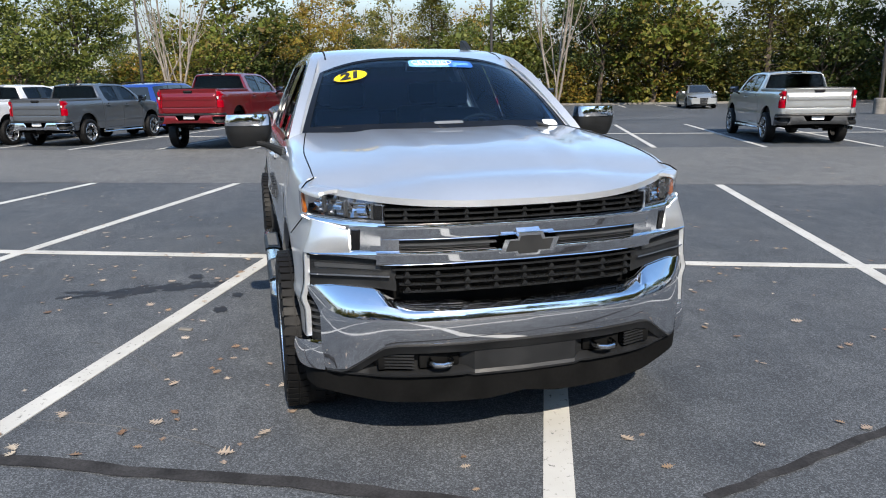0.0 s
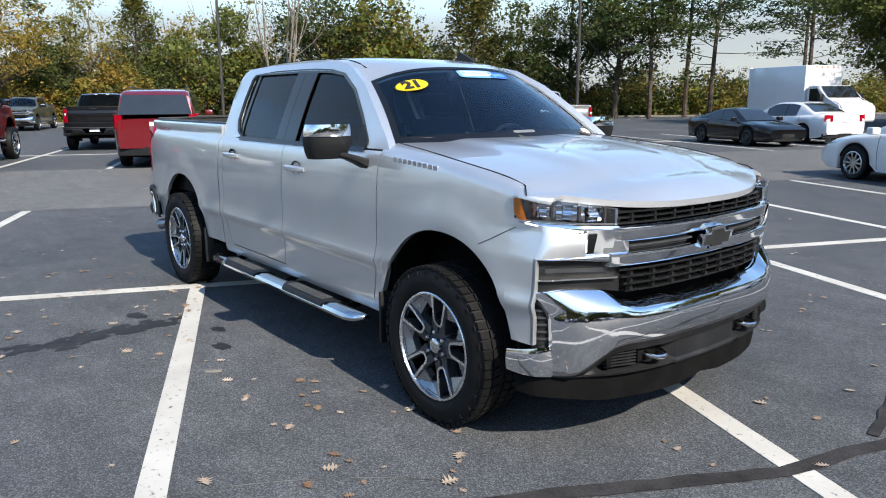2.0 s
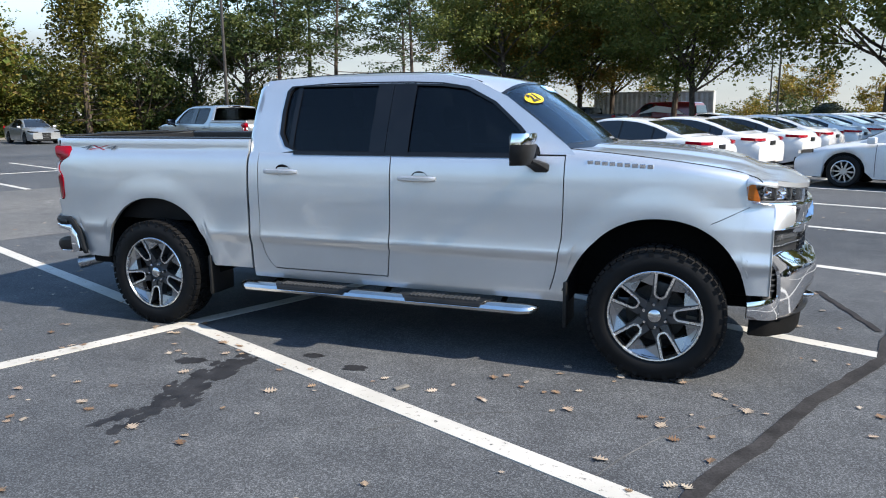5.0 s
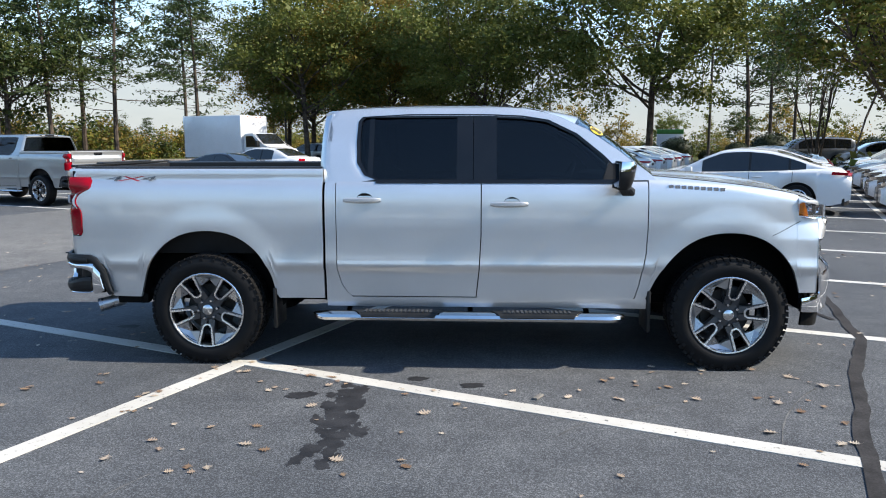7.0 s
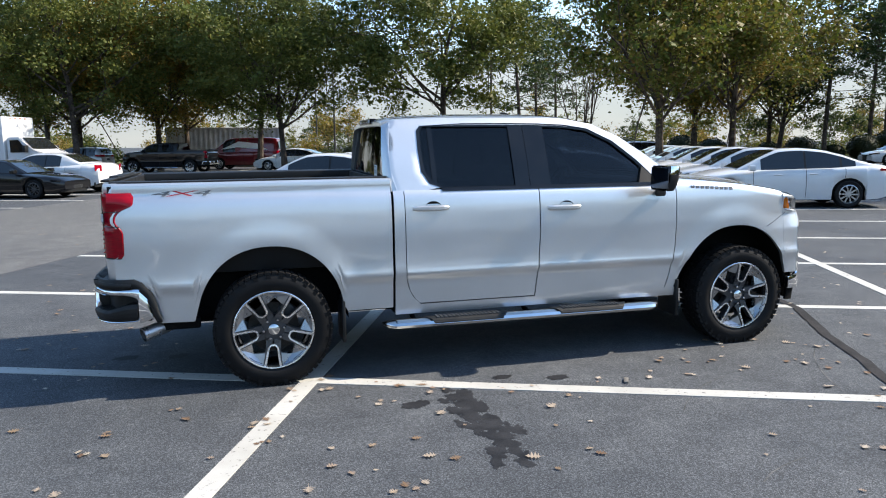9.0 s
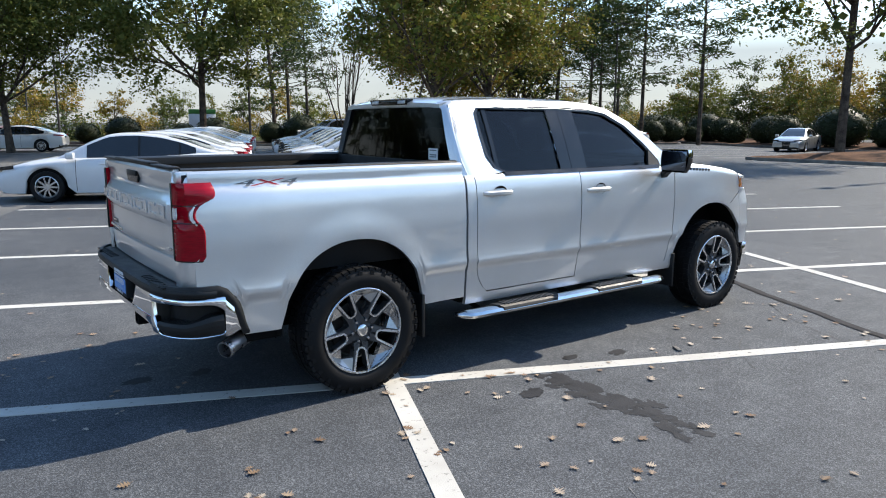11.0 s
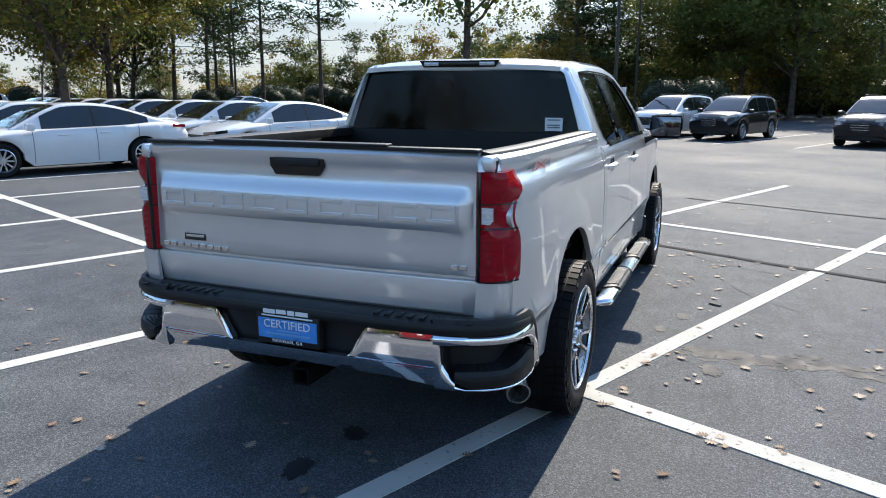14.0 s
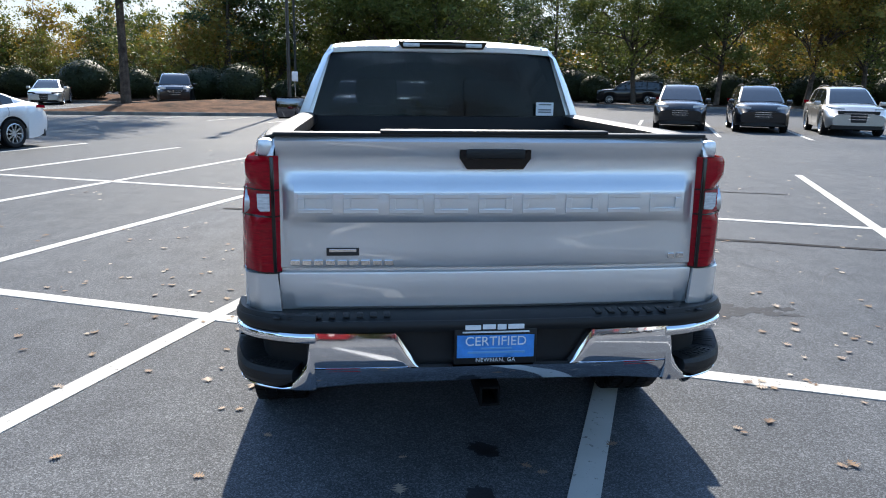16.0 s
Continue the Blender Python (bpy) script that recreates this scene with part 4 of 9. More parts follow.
# chrome bars with the dark slots between them
b = bmesh.new()
roundp = lambda g: interp(g, ((0.0, 0.0), (0.12, 0.006), (0.80, 0.019), (0.93, 0.017), (1.0, 0.004)))
nose_band(b, -0.63, 0.63, 1.000, 1.068, 0.0, 0.04, 40, 11, roundp)
part("upper_chrome_bar", b, M_CHROME, truck, "polished chrome bar")
b = bmesh.new()
nose_band(b, -0.64, 0.64, 0.893, 0.955, 0.004, 0.04, 40, 11, roundp)
part("lower_chrome_bar", b, M_CHROME, truck, "polished chrome bar")
for s in (-1, 1):
    b = bmesh.new()
    nose_band(b, *sorted((s * 0.155, s * 0.545)), 0.958, 0.998, -0.02, 0.02, 12)
    part("grille_slot", b, M_PLASTIC, truck)
    b = bmesh.new()
    nose_band(b, *sorted((s * 0.13, s * 0.56)), 0.972, 0.980, -0.008, 0.015, 12)
    part("slot_bar", b, M_GREYPLASTIC, truck)
    b = bmesh.new()
    nose_band(b, *sorted((s * 0.545, s * 0.66)), sym([(0, 0.950), (0.66, 0.950)]), sym([(0, 1.005), (0.66, 1.01)]), 0.002, 0.03, 8)
    part("slot_end_cap", b, M_CHROME, truck)
    # chrome bracket round the running light, below the head lamp
    b = bmesh.new()
    nose_band(b, *sorted((s * 0.62, s * 0.742)), sym([(0.6, 0.945), (0.78, 0.950)]), sym([(0.6, 1.060), (0.78, 1.060)]), -0.004, 0.03, 12, 5, lambda g: 0.022 * g)
    bracket = part("lamp_bracket", b, M_CHROME, truck, "chrome lamp bracket")
    b = bmesh.new()
    nose_band(b, *sorted((s * 0.704, s * 0.737)), 0.956, 1.044, 0.002, 0.012, 6, 5, lambda g: 0.020 * g)
    part("bracket_recess", b, M_GLOSSBLACK, bracket)
    b = bmesh.new()
    nose_band(b, *sorted((s * 0.738, s * 0.745)), 0.962, 1.048, 0.010, 0.012, 4)
    part("running_light", b, M_DRL, truck, "white running light, lit")
    b = bmesh.new()
    corner_band(b, s, 0.20, 0.68, ((0.2, 1.084), (0.68, 1.050)), ((0.2, 1.090), (0.68, 1.057)), 0.014, 0.012, 12)
    part("running_light_strip", b, M_DRL, truck, "white running light, lit")
    # silver panel that carries the wing round to the lamp bracket
    b = bmesh.new()
    rows = []
    for x in linspace(2.338, 2.489, 15):
        zb, zt = max(0.557, arch_z(x, WHEEL_X)), interp(x, ((2.345, 1.100), (2.42, 1.087), (2.489, 1.079)))
        rows.append([Vector((x, s * (side_y(x, z) + 0.0008), z)) for z in linspace(zb, 0.938, 20) + linspace(0.948, zt, 10)])
    low_edge = [r[:20] for r in rows[-1:]][0]
    rows_low = [low_edge, [p + Vector((0.006, -s * 0.008, 0)) for p in low_edge]]
    sheet(b, rows, (0, -s * 0.02, 0))
    sheet(b, rows_low, (-0.004, -s * 0.02, 0))
    LOW = [(2.489, side_y(2.489, 0.938) + 0.0008), (2.518, 0.912), (2.546, 0.872), (2.574, 0.806), (2.603, 0.742)]
    UPP = [(2.489, side_y(2.489, 1.079) + 0.0008), (2.520, 0.862), (2.547, 0.830), (2.574, 0.788), (2.599, 0.742)]
    lc, uc = plan_curve(LOW, 20), plan_curve(UPP, 20)
    rows = []
    for i in range(20):
        f = i / 19
        zt = 1.079 - 0.027 * f
        col = []
        for g in linspace(0, 1, 11):
            z = 0.938 + (zt - 0.938) * g
            h = g ** (1.0 + 0.9 * f)
            bow = 0.012 * math.sin(math.pi * g) * min(1, f * 2.5)
            if i == 0:
                col.append(Vector((2.489, s * (side_y(2.489, z) + 0.0008), z)))
            else:
                col.append(Vector((lc[i][0] + (uc[i][0] - lc[i][0]) * h + bow * (0.4 + 0.6 * f), s * (lc[i][1] + (uc[i][1] - lc[i][1]) * h + bow * 0.5), z)))
        rows.append(col)
    sheet(b, rows, lambda p: Vector((-0.02, -s * 0.012, 0)))
    bmesh.ops.remove_doubles(b, verts=b.verts, dist=0.0004)
    part("nose_corner_panel", b, M_SILVER, truck)
    # shut line from the lamp to the wheel arch
    b = bmesh.new()
    tube(b, [Vector((x, s * (side_y(x, z) + 0.0015), z)) for x, z in ((2.36, 1.062), (2.30, 1.032), (2.25, 1.005), (2.20, 0.980), (2.16, 0.962))], 0.0018, 6)
    part("fender_seam", b, M_DARK, truck)
    # tip of the wing above the lamp, rounded like the wing's crown
    b = bmesh.new()
    rows = []
    for k in linspace(0, 1, 16):
        f = 0.44 * k
        out = corner_pt(s, f, interp(f, ((0.0, 1.190), (0.06, 1.206), (0.2, 1.200), (0.6, 1.168))) + 0.002, 0.006)
        if k < 0.5:
            back, nose = 1.475 - 0.19, hood_front(0.84)
            inn = hood_pt((2.335 + 0.118 * k * 2 - back) / (nose - back), s * 0.994)
        else:
            inn = hood_pt(1.0, s * (0.994 - 0.12 * (k - 0.5)))
        col = []
        for a in linspace(0, math.pi / 2, 7):
            e, g = 1 - math.cos(a), math.sin(a)
            col.append(Vector((out.x + (inn.x - out.x) * e, out.y + (inn.y - out.y) * e, out.z + (inn.z - out.z) * g)))
        rows.append(col)
    sheet(b, rows, (0, 0, -0.015))
    part("fender_tip", b, M_SILVER, truck, angle=60)
    # shut line between bonnet and wing
    b = bmesh.new()
    edge = [hood_pt(x, s * 0.997) + Vector((0, s * 0.002, 0.0005)) for x in linspace(0.02, 0.90, 24)]
    edge.append(corner_pt(s, 0.20, 1.206, 0.004).lerp(edge[-1], 0.45) + Vector((0.004, s * 0.004, 0.006)))
    edge.append(corner_pt(s, 0.20, 1.204, 0.006))
    tube(b, edge, 0.0030, 6)
    part("hood_seam", b, M_DARK, truck)
    # head lamp: dark bowl, chrome rim, projector lenses, amber corner, clear cover
    head = thing("headlight", "clear headlight with chrome projectors and amber corner")
    head.parent = truck
    LO, HI = ((0.0, 1.135), (0.04, 1.112), (0.12, 1.092), (1.0, 1.072)), ((0.0, 1.178), (0.06, 1.204), (0.2, 1.200), (0.6, 1.168), (1.0, 1.146))
    b = bmesh.new()
    corner_band(b, s, 0.02, 1.0, LO, HI, -0.075, 0.02, 20)
    part("lamp_bowl", b, M_RIMFACET, head)
    for fc, w in ((0.36, 0.17), (0.57, 0.18), (0.79, 0.19)):
        b = bmesh.new()
        zc = (interp(fc, LO) + interp(fc, HI)) / 2 + 0.006
        corner_band(b, s, fc - w / 2, fc + w / 2, ((0, zc - 0.034), (1, zc - 0.030)), ((0, zc + 0.038), (1, zc + 0.026)), -0.022, 0.012, 9, 9, lambda g: -0.034 * math.sin(math.pi * g))
        bowl = part("projector_bowl", b, M_CHROME, head)
        b = bmesh.new()
        corner_band(b, s, fc - w / 5, fc + w / 5, ((0, zc - 0.018), (1, zc - 0.018)), ((0, zc + 0.018), (1, zc + 0.018)), -0.040, 0.01, 5, 7, lambda g: 0.022 * math.sin(math.pi * g))
        part("projector", b, M_CHROME, bowl)
        b = bmesh.new()
        corner_band(b, s, fc + w / 2 - 0.006, fc + w / 2 + 0.014, ((0, zc - 0.036), (1, zc - 0.036)), ((0, zc + 0.036), (1, zc + 0.030)), -0.012, 0.02, 3)
        part("lamp_divider", b, M_GREYPLASTIC, head)
    for f in (0.015, 0.985):
        b = bmesh.new()
        sheet(b, [[corner_pt(s, f, interp(f, LO) + (interp(f, HI) - interp(f, LO)) * g, o) for o in (-0.001, -0.04, -0.078)] for g in (0, 0.5, 1)], (0.004, 0, 0))
        part("lamp_end", b, M_LAMPSILVER, head)
    b = bmesh.new()
    corner_band(b, s, 0.14, 1.0, LO, tuple((f, z + 0.010) for f, z in LO), -0.008, 0.02, 16)
    part("lamp_rim", b, M_CHROME, head)
    b = bmesh.new()
    corner_band(b, s, 0.905, 1.0, tuple((f, z + 0.004) for f, z in LO), tuple((f, z - 0.002) for f, z in HI), -0.010, 0.03, 5)
    part("lamp_inner_block", b, M_GLOSSBLACK, head)
    # chrome strip under the lamp that runs on into the grille bar
    b = bmesh.new()
    corner_band(b, s, 0.13, 1.0, ((0.13, 1.084), (0.6, 1.050), (1.0, 1.030)), tuple((f, z - 0.001) for f, z in LO), 0.006, 0.03, 18, 5, lambda g: 0.007 * math.sin(math.pi * g))
    part("lamp_underline", b, M_CHROME, truck, "chrome strip under the headlight")
    b = bmesh.new()
    nose_band(b, *sorted((s * 0.60, s * 0.905)), sym([(0.6, 0.912), (0.74, 0.926), (0.91, 0.934)]), sym([(0.6, 0.952), (0.74, 0.950), (0.91, 0.942)]), 0.002, 0.03, 18, 5, lambda g: 0.008 * math.sin(math.pi * g))
    part("panel_underline", b, M_CHROME, truck, "chrome strip over the turn lamp")
    b = bmesh.new()
    corner_band(b, s, 0.012, 0.19, tuple((f, z + 0.005) for f, z in LO), ((0.0, 1.172), (0.06, 1.199), (0.11, 1.198), (0.19, 1.108)), -0.004, 0.02, 12)
    part("amber_marker", b, M_AMBER, head, "amber side marker")
    b = bmesh.new()
    corner_band(b, s, 0.0, 1.0, LO, HI, 0.006, 0.004, 22)
    part("lamp_cover", b, M_CLEAR, head)
    # black housing with the turn lamp under the lower chrome bar
    b = bmesh.new()
    nose_band(b, *sorted((s * 0.555, s * 0.915)), sym([(0.55, 0.770), (0.64, 0.785), (0.932, 0.780)]), 0.940, -0.032, 0.03, 18)
    fog = part("turn_lamp_housing", b, M_PLASTIC, truck)
    b = bmesh.new()
    nose_band(b, *sorted((s * 0.60, s * 0.900)), sym([(0.6, 0.858), (0.9, 0.868)]), sym([(0.6, 0.892), (0.9, 0.908)]), -0.018, 0.012, 16)
    lampglass = part("turn_lamp", b, M_CLEAR, fog)
    b = bmesh.new()
    nose_band(b, *sorted((s * 0.62, s * 0.885)), sym([(0.6, 0.866), (0.9, 0.876)]), sym([(0.6, 0.882), (0.9, 0.894)]), -0.024, 0.006, 14)
    part("lamp_strip", b, M_GREYPLASTIC, lampglass)
    b = bmesh.new()
    nose_band(b, *sorted((s * 0.585, s * 0.912)), sym([(0.6, 0.838), (0.9, 0.842)]), sym([(0.6, 0.845), (0.9, 0.849)]), -0.006, 0.03, 16)
    part("housing_trim", b, M_CHROME, fog)
    b = bmesh.new()
    nose_band(b, *sorted((s * 0.57, s * 0.914)), sym([(0.6, 0.915), (0.9, 0.926)]), sym([(0.6, 0.938), (0.9, 0.938)]), -0.006, 0.03, 16)
    part("housing_lip", b, M_PLASTIC, fog)
    # side air curtain, just ahead of the wing's edge
    b = bmesh.new()
    CUR = [(2.462, 0.925), (2.50, 0.905), (2.530, 0.868)]
    plan_band(b, s, CUR, 0.53, ((0.0, 0.785), (1.0, 0.725)), -0.014, 0.02, 8)
    curtain = part("air_curtain", b, M_PLASTIC, truck)
    for z in linspace(0.575, 0.735, 6):
        b = bmesh.new()
        plan_band(b, s, CUR, z, z + 0.009, -0.004, 0.014, 6, 2)
        part("vane", b, M_GREYPLASTIC, curtain)

# emblem: a plain dark cross-shaped badge with a bright edge
badge = thing("grille_badge", "plain dark cross-shaped badge with chrome rim")
badge.parent = truck
E_OUT = [(-0.128, 0.932), (-0.062, 0.932), (-0.055, 0.917), (0.048, 0.917), (0.055, 0.932), (0.118, 0.932), (0.140, 0.990), (0.075, 0.990), (0.066, 1.014), (-0.042, 1.014), (-0.050, 0.990), (-0.106, 0.990)]
for nm, k, off, mt in (("rim", 1.0, 0.034, M_CHROME), ("face", 0.80, 0.038, M_INK)):
    b = bmesh.new()
    prism(b, [Vector((nose_x(0) + off, y * k, 0.964 + (z - 0.964) * k)) for y, z in E_OUT], (-0.03, 0, 0))
    part(nm, b, mt, badge, smooth=False)

# chrome front bumper: wide face with a sloping shelf, low ends that wrap to the wheel
def bump_x(y):
    return smooth_interp(abs(y), ((0.0, 2.80), (0.30, 2.787), (0.50, 2.755), (0.65, 2.703), (0.77, 2.643), (0.83, 2.598), (0.877, 2.548), (0.93, 2.50)))


TOP = sym([(0, 0.728), (0.48, 0.728), (0.54, 0.742), (0.61, 0.785), (0.75, 0.797), (0.88, 0.788)])
FACE_TOP = sym([(0, 0.702), (0.52, 0.694), (0.66, 0.712), (0.78, 0.718), (0.85, 0.708), (0.88, 0.672)])
BOT = sym([(0, 0.545), (0.57, 0.545), (0.625, 0.532), (0.785, 0.417), (0.88, 0.412)])
b = bmesh.new()
grid = []
for y in linspace(-0.877, 0.877, 75):
    t, ft, o, x = interp(y, TOP), interp(y, FACE_TOP), interp(y, BOT), bump_x(y)
    yb = y * 0.93 / 0.877
    bx = nose_x(min(0.934, abs(yb))) - 0.012
    P = lambda dx, z: Vector((x + dx, y, z))
    mid = (ft + o) / 2
    grid.append([Vector((bx - 0.02, yb, t - 0.003)), Vector((bx, yb, t)), Vector((bx + (x - bx) * 0.80, yb + (y - yb) * 0.80, t + (ft - t) * 0.72)), P(-0.006, ft + 0.003), P(0.0, ft - 0.008), P(0.006, mid + 0.03), P(0.004, mid - 0.03), P(-0.006, o + 0.018), P(-0.018, o + 0.004), P(-0.045, o + 0.002)])
sheet(b, grid, (-0.02, 0, 0))
WRAP = [(2.552, 0.868), (2.535, 0.905), (2.500, 0.945), (2.445, 0.971), (2.377, 0.983)]
for s in (-1, 1):
    plan_band(b, s, WRAP, ((0.0, 0.412), (1.0, 0.425)), ((0.0, 0.552), (0.3, 0.548), (1.0, 0.522)), -0.004, 0.03, 18, 7, lambda g: 0.008 * math.sin(math.pi * g) ** 0.6)
part("front_bumper", b, M_CHROME, truck, "chrome front bumper with small scuffs", angle=28)
# pale stone chips on the chrome
rng = random.Random(11)
b = bmesh.new()
for i in range(30):
    y = rng.uniform(-0.86, 0.86)
    t, o = interp(y, FACE_TOP) - 0.02, interp(y, BOT) + 0.03
    z = o + (t - o) * rng.random() ** 0.8
    x, r = bump_x(y) + 0.0055, rng.uniform(0.0008, 0.0026)
    slope = bump_x(y + 0.01) - bump_x(y - 0.01)
    q = Matrix.Translation((x, y, z)) @ Matrix.Rotation(math.atan2(-slope, 0.02), 4, "Z") @ Matrix.Rotation(rng.uniform(0, 3), 4, "X")
    prism(b, [q @ Vector((0.0, r * 1.6 * math.cos(a) * rng.uniform(0.6, 1.2), r * math.sin(a))) for a in linspace(0, 5.2, 6)], (0.002, 0, 0))
tagged(part("stone_chips", b, M_CURB, truck, "pale stone chips", smooth=False), "pale stone chips", kind="stuff")
# dark grey lower valance: sloping brow, recesses for hooks and grilles, lip, air dam
b = bmesh.new()
grid = []
VT = sym([(0, 0.552), (0.57, 0.552), (0.63, 0.540), (0.79, 0.424), (0.86, 0.42)])
for y in linspace(-0.86, 0.86, 59):
    x, t = bump_x(y) - 0.012, interp(y, VT)
    rec = min(1.0, max(0.0, (abs(y) - 0.24) / 0.05)) * min(1.0, max(0.0, (0.70 - abs(y)) / 0.05))
    lip = 0.412 if abs(y) > 0.25 else 0.40
    m1, m2 = max(t - 0.045, lip + 0.004), min(t - 0.05, lip + 0.014)
    grid.append([Vector((x - 0.04, y, t + 0.008)), Vector((x + 0.004, y, t - 0.004)), Vector((x - 0.004, y, t - 0.012)), Vector((x - 0.022, y, m1)), Vector((x - 0.030 - 0.055 * rec, y, m1 - 0.004)), Vector((x - 0.034 - 0.055 * rec, y, max(m2, lip + 0.002))), Vector((x - 0.026 + 0.012 * rec, y, lip)), Vector((x - 0.028 + 0.010 * rec, y, lip - 0.010)), Vector((x - 0.060, y, lip - 0.03))])
sheet(b, grid, (-0.03, 0, 0))
part("lower_valance", b, M_VALANCE, truck, "dark grey plastic lower valance", angle=25)
b = bmesh.new()
DAM = [(2.745, 0.0), (2.735, 0.30), (2.70, 0.50), (2.65, 0.65), (2.585, 0.78), (2.535, 0.865), (2.485, 0.925), (2.40, 0.955)]
for s in (-1, 1):
    plan_band(b, s, DAM, ((0.0, 0.285), (0.15, 0.262), (0.6, 0.27), (0.85, 0.305), (1.0, 0.32)), ((0.0, 0.40), (0.6, 0.405), (0.8, 0.425), (1.0, 0.43)), -0.004, 0.02, 30, 5, lambda g: -0.012 * (1 - g))
part("air_dam", b, M_DARK, truck)
for s in (-1, 1):
    y = s * 0.385
    b = bmesh.new()
    box(b, bump_x(y) - 0.10, bump_x(y) - 0.07, y - 0.09, y + 0.09, 0.43, 0.50, 0.008)
    pocket = part("hook_pocket", b, M_DARK, truck)
    b = bmesh.new()
    tube(b, [Vector((bump_x(y) - 0.08, y - 0.045, 0.472)), Vector((bump_x(y) - 0.034, y - 0.047, 0.466)), Vector((bump_x(y) - 0.008, y - 0.03, 0.463)), Vector((bump_x(y) + 0.000, y, 0.462)), Vector((bump_x(y) - 0.008, y + 0.03, 0.463)), Vector((bump_x(y) - 0.034, y + 0.047, 0.466)), Vector((bump_x(y) - 0.08, y + 0.045, 0.472))], 0.012, 10)
    part("tow_hook", b, M_STAINLESS, pocket)
    y = s * 0.575
    b = bmesh.new()
    box(b, bump_x(y) - 0.075, bump_x(y) - 0.06, y - 0.075, y + 0.075, 0.43, 0.505, 0.006)
    grid_part = part("fog_blank", b, M_DARK, truck)
    for z in (0.436, 0.450, 0.464, 0.478, 0.492):
        b = bmesh.new()
        prism(b, [Vector((bump_x(y + d) - 0.052 + e, y + d, z)) for d, e in ((-0.075, 0.0), (0.075, 0.0), (0.075, 0.012), (-0.075, 0.012))], (0, 0, 0.006))
        part("louvre", b, M_VALANCE, grid_part, smooth=False)

# bed: floor, inner walls, rail caps
b = bmesh.new()
box(b, -2.90, -1.05, -0.82, 0.82, 0.80, 0.84, 0.005)
for i in range(13):
    y = -0.72 + i * 0.12
    box(b, -2.88, -1.07, y - 0.03, y + 0.03, 0.84, 0.852, 0.003)
part("bed_floor", b, M_BEDLINER, truck, "black ribbed bed floor")
both("bed_inner_wall", lambda b, s: box(b, -2.90, -1.05, min(s * 0.80, s * 0.86), max(s * 0.80, s * 0.86), 0.80, 1.41, 0.006), M_BEDLINER)
both("wheel_tub", lambda b, s: box(b, -2.30, -1.44, min(s * 0.52, s * 0.82), max(s * 0.52, s * 0.82), 0.82, 1.05, 0.05), M_BEDLINER)
both("bed_rail_cap", lambda b, s: sheet(b, [[Vector((x, s * min(y, side_y(x, 1.395) + y - 0.935), z)) for y, z in ((0.905, 1.424), (0.897, 1.436), (0.87, 1.441), (0.83, 1.440), (0.80, 1.43), (0.795, 1.40))] for x in linspace(-2.89, -1.03, 16)], lambda p: Vector((0, 0, -0.02))), M_PLASTIC)
b = bmesh.new()
box(b, -1.075, -1.045, -0.84, 0.84, 0.82, 1.425, 0.006)
part("bed_front_wall", b, M_BEDLINER, truck)

# rear screen with its frame and the high brake lamp
def back_x(z):
    return -1.055 + 0.045 * (z - 1.40) / 0.42


b = bmesh.new()
sheet(b, [[Vector((back_x(z) - 0.006 + 0.03 * f * f, f * interp(z, ((1.40, 0.80), (1.81, 0.668))), z)) for f in linspace(-1, 1, 15)] for z in linspace(1.405, 1.805, 6)], (0.005, 0, 0))
part("rear_screen", b, M_REARGLASS, truck, "dark rear screen")
b = bmesh.new()
sheet(b, [[Vector((back_x(z) + 0.03 * f * f + 0.004, f * interp(z, ((1.38, 0.84), (1.84, 0.64))), z)) for f in linspace(-1, 1, 15)] for z in linspace(1.80, 1.845, 4)], (0.02, 0, 0))
part("cab_back_header", b, M_SILVER, truck)
both("rear_pillar_face", lambda b, s: sheet(b, [[Vector((back_x(z) + 0.03 + 0.002, s * (interp(z, ((1.40, 0.795), (1.81, 0.663)))), z)), Vector((back_x(z) + 0.032, s * interp(z, ((1.40, 0.86), (1.82, 0.69))), z))] for z in linspace(1.39, 1.82, 8)], (0.015, 0, 0)), M_SILVER)
b = bmesh.new()
prism(b, [Vector((-1.042, y, z)) for y, z in ((-0.275, 1.868), (-0.245, 1.826), (0.245, 1.826), (0.275, 1.868))], (0.05, 0, 0))
brake = part("high_brake_lamp", b, M_GLOSSBLACK, truck, "dark high-level brake lamp", smooth=False)
for y0, y1, mt in ((-0.24, -0.14, M_WHITELENS), (0.14, 0.24, M_WHITELENS), (-0.135, 0.135, M_REDLENS)):
    b = bmesh.new()
    box(b, -1.047, -1.03, y0, y1, 1.835, 1.858, 0.003)
    part("lamp_lens", b, mt if mt is M_WHITELENS else M_GLOSSBLACK, brake)
b = bmesh.new()
box(b, -1.071, -1.068, -0.695, -0.585, 1.435, 1.515)
stick = part("window_sticker", b, M_PAPER, truck, "white stock sticker", smooth=False)
for z in (1.452, 1.466, 1.498):
    b = bmesh.new()
    box(b, -1.0725, -1.0705, -0.68, -0.60, z, z + 0.008)
    part("bar", b, M_GREYINK, stick, smooth=False)

# tailgate
TG = ((0.785, -2.925), (0.80, -2.938), (0.925, -2.945), (0.933, -2.943), (0.938, -2.928), (0.947, -2.928), (0.953, -2.944), (0.965, -2.949), (1.10, -2.951), (1.125, -2.954), (1.145, -2.967), (1.16, -2.970), (1.235, -2.972), (1.245, -2.970), (1.295, -2.938), (1.31, -2.935), (1.345, -2.932), (1.375, -2.940), (1.398, -2.951), (1.420, -2.953), (1.438, -2.940))


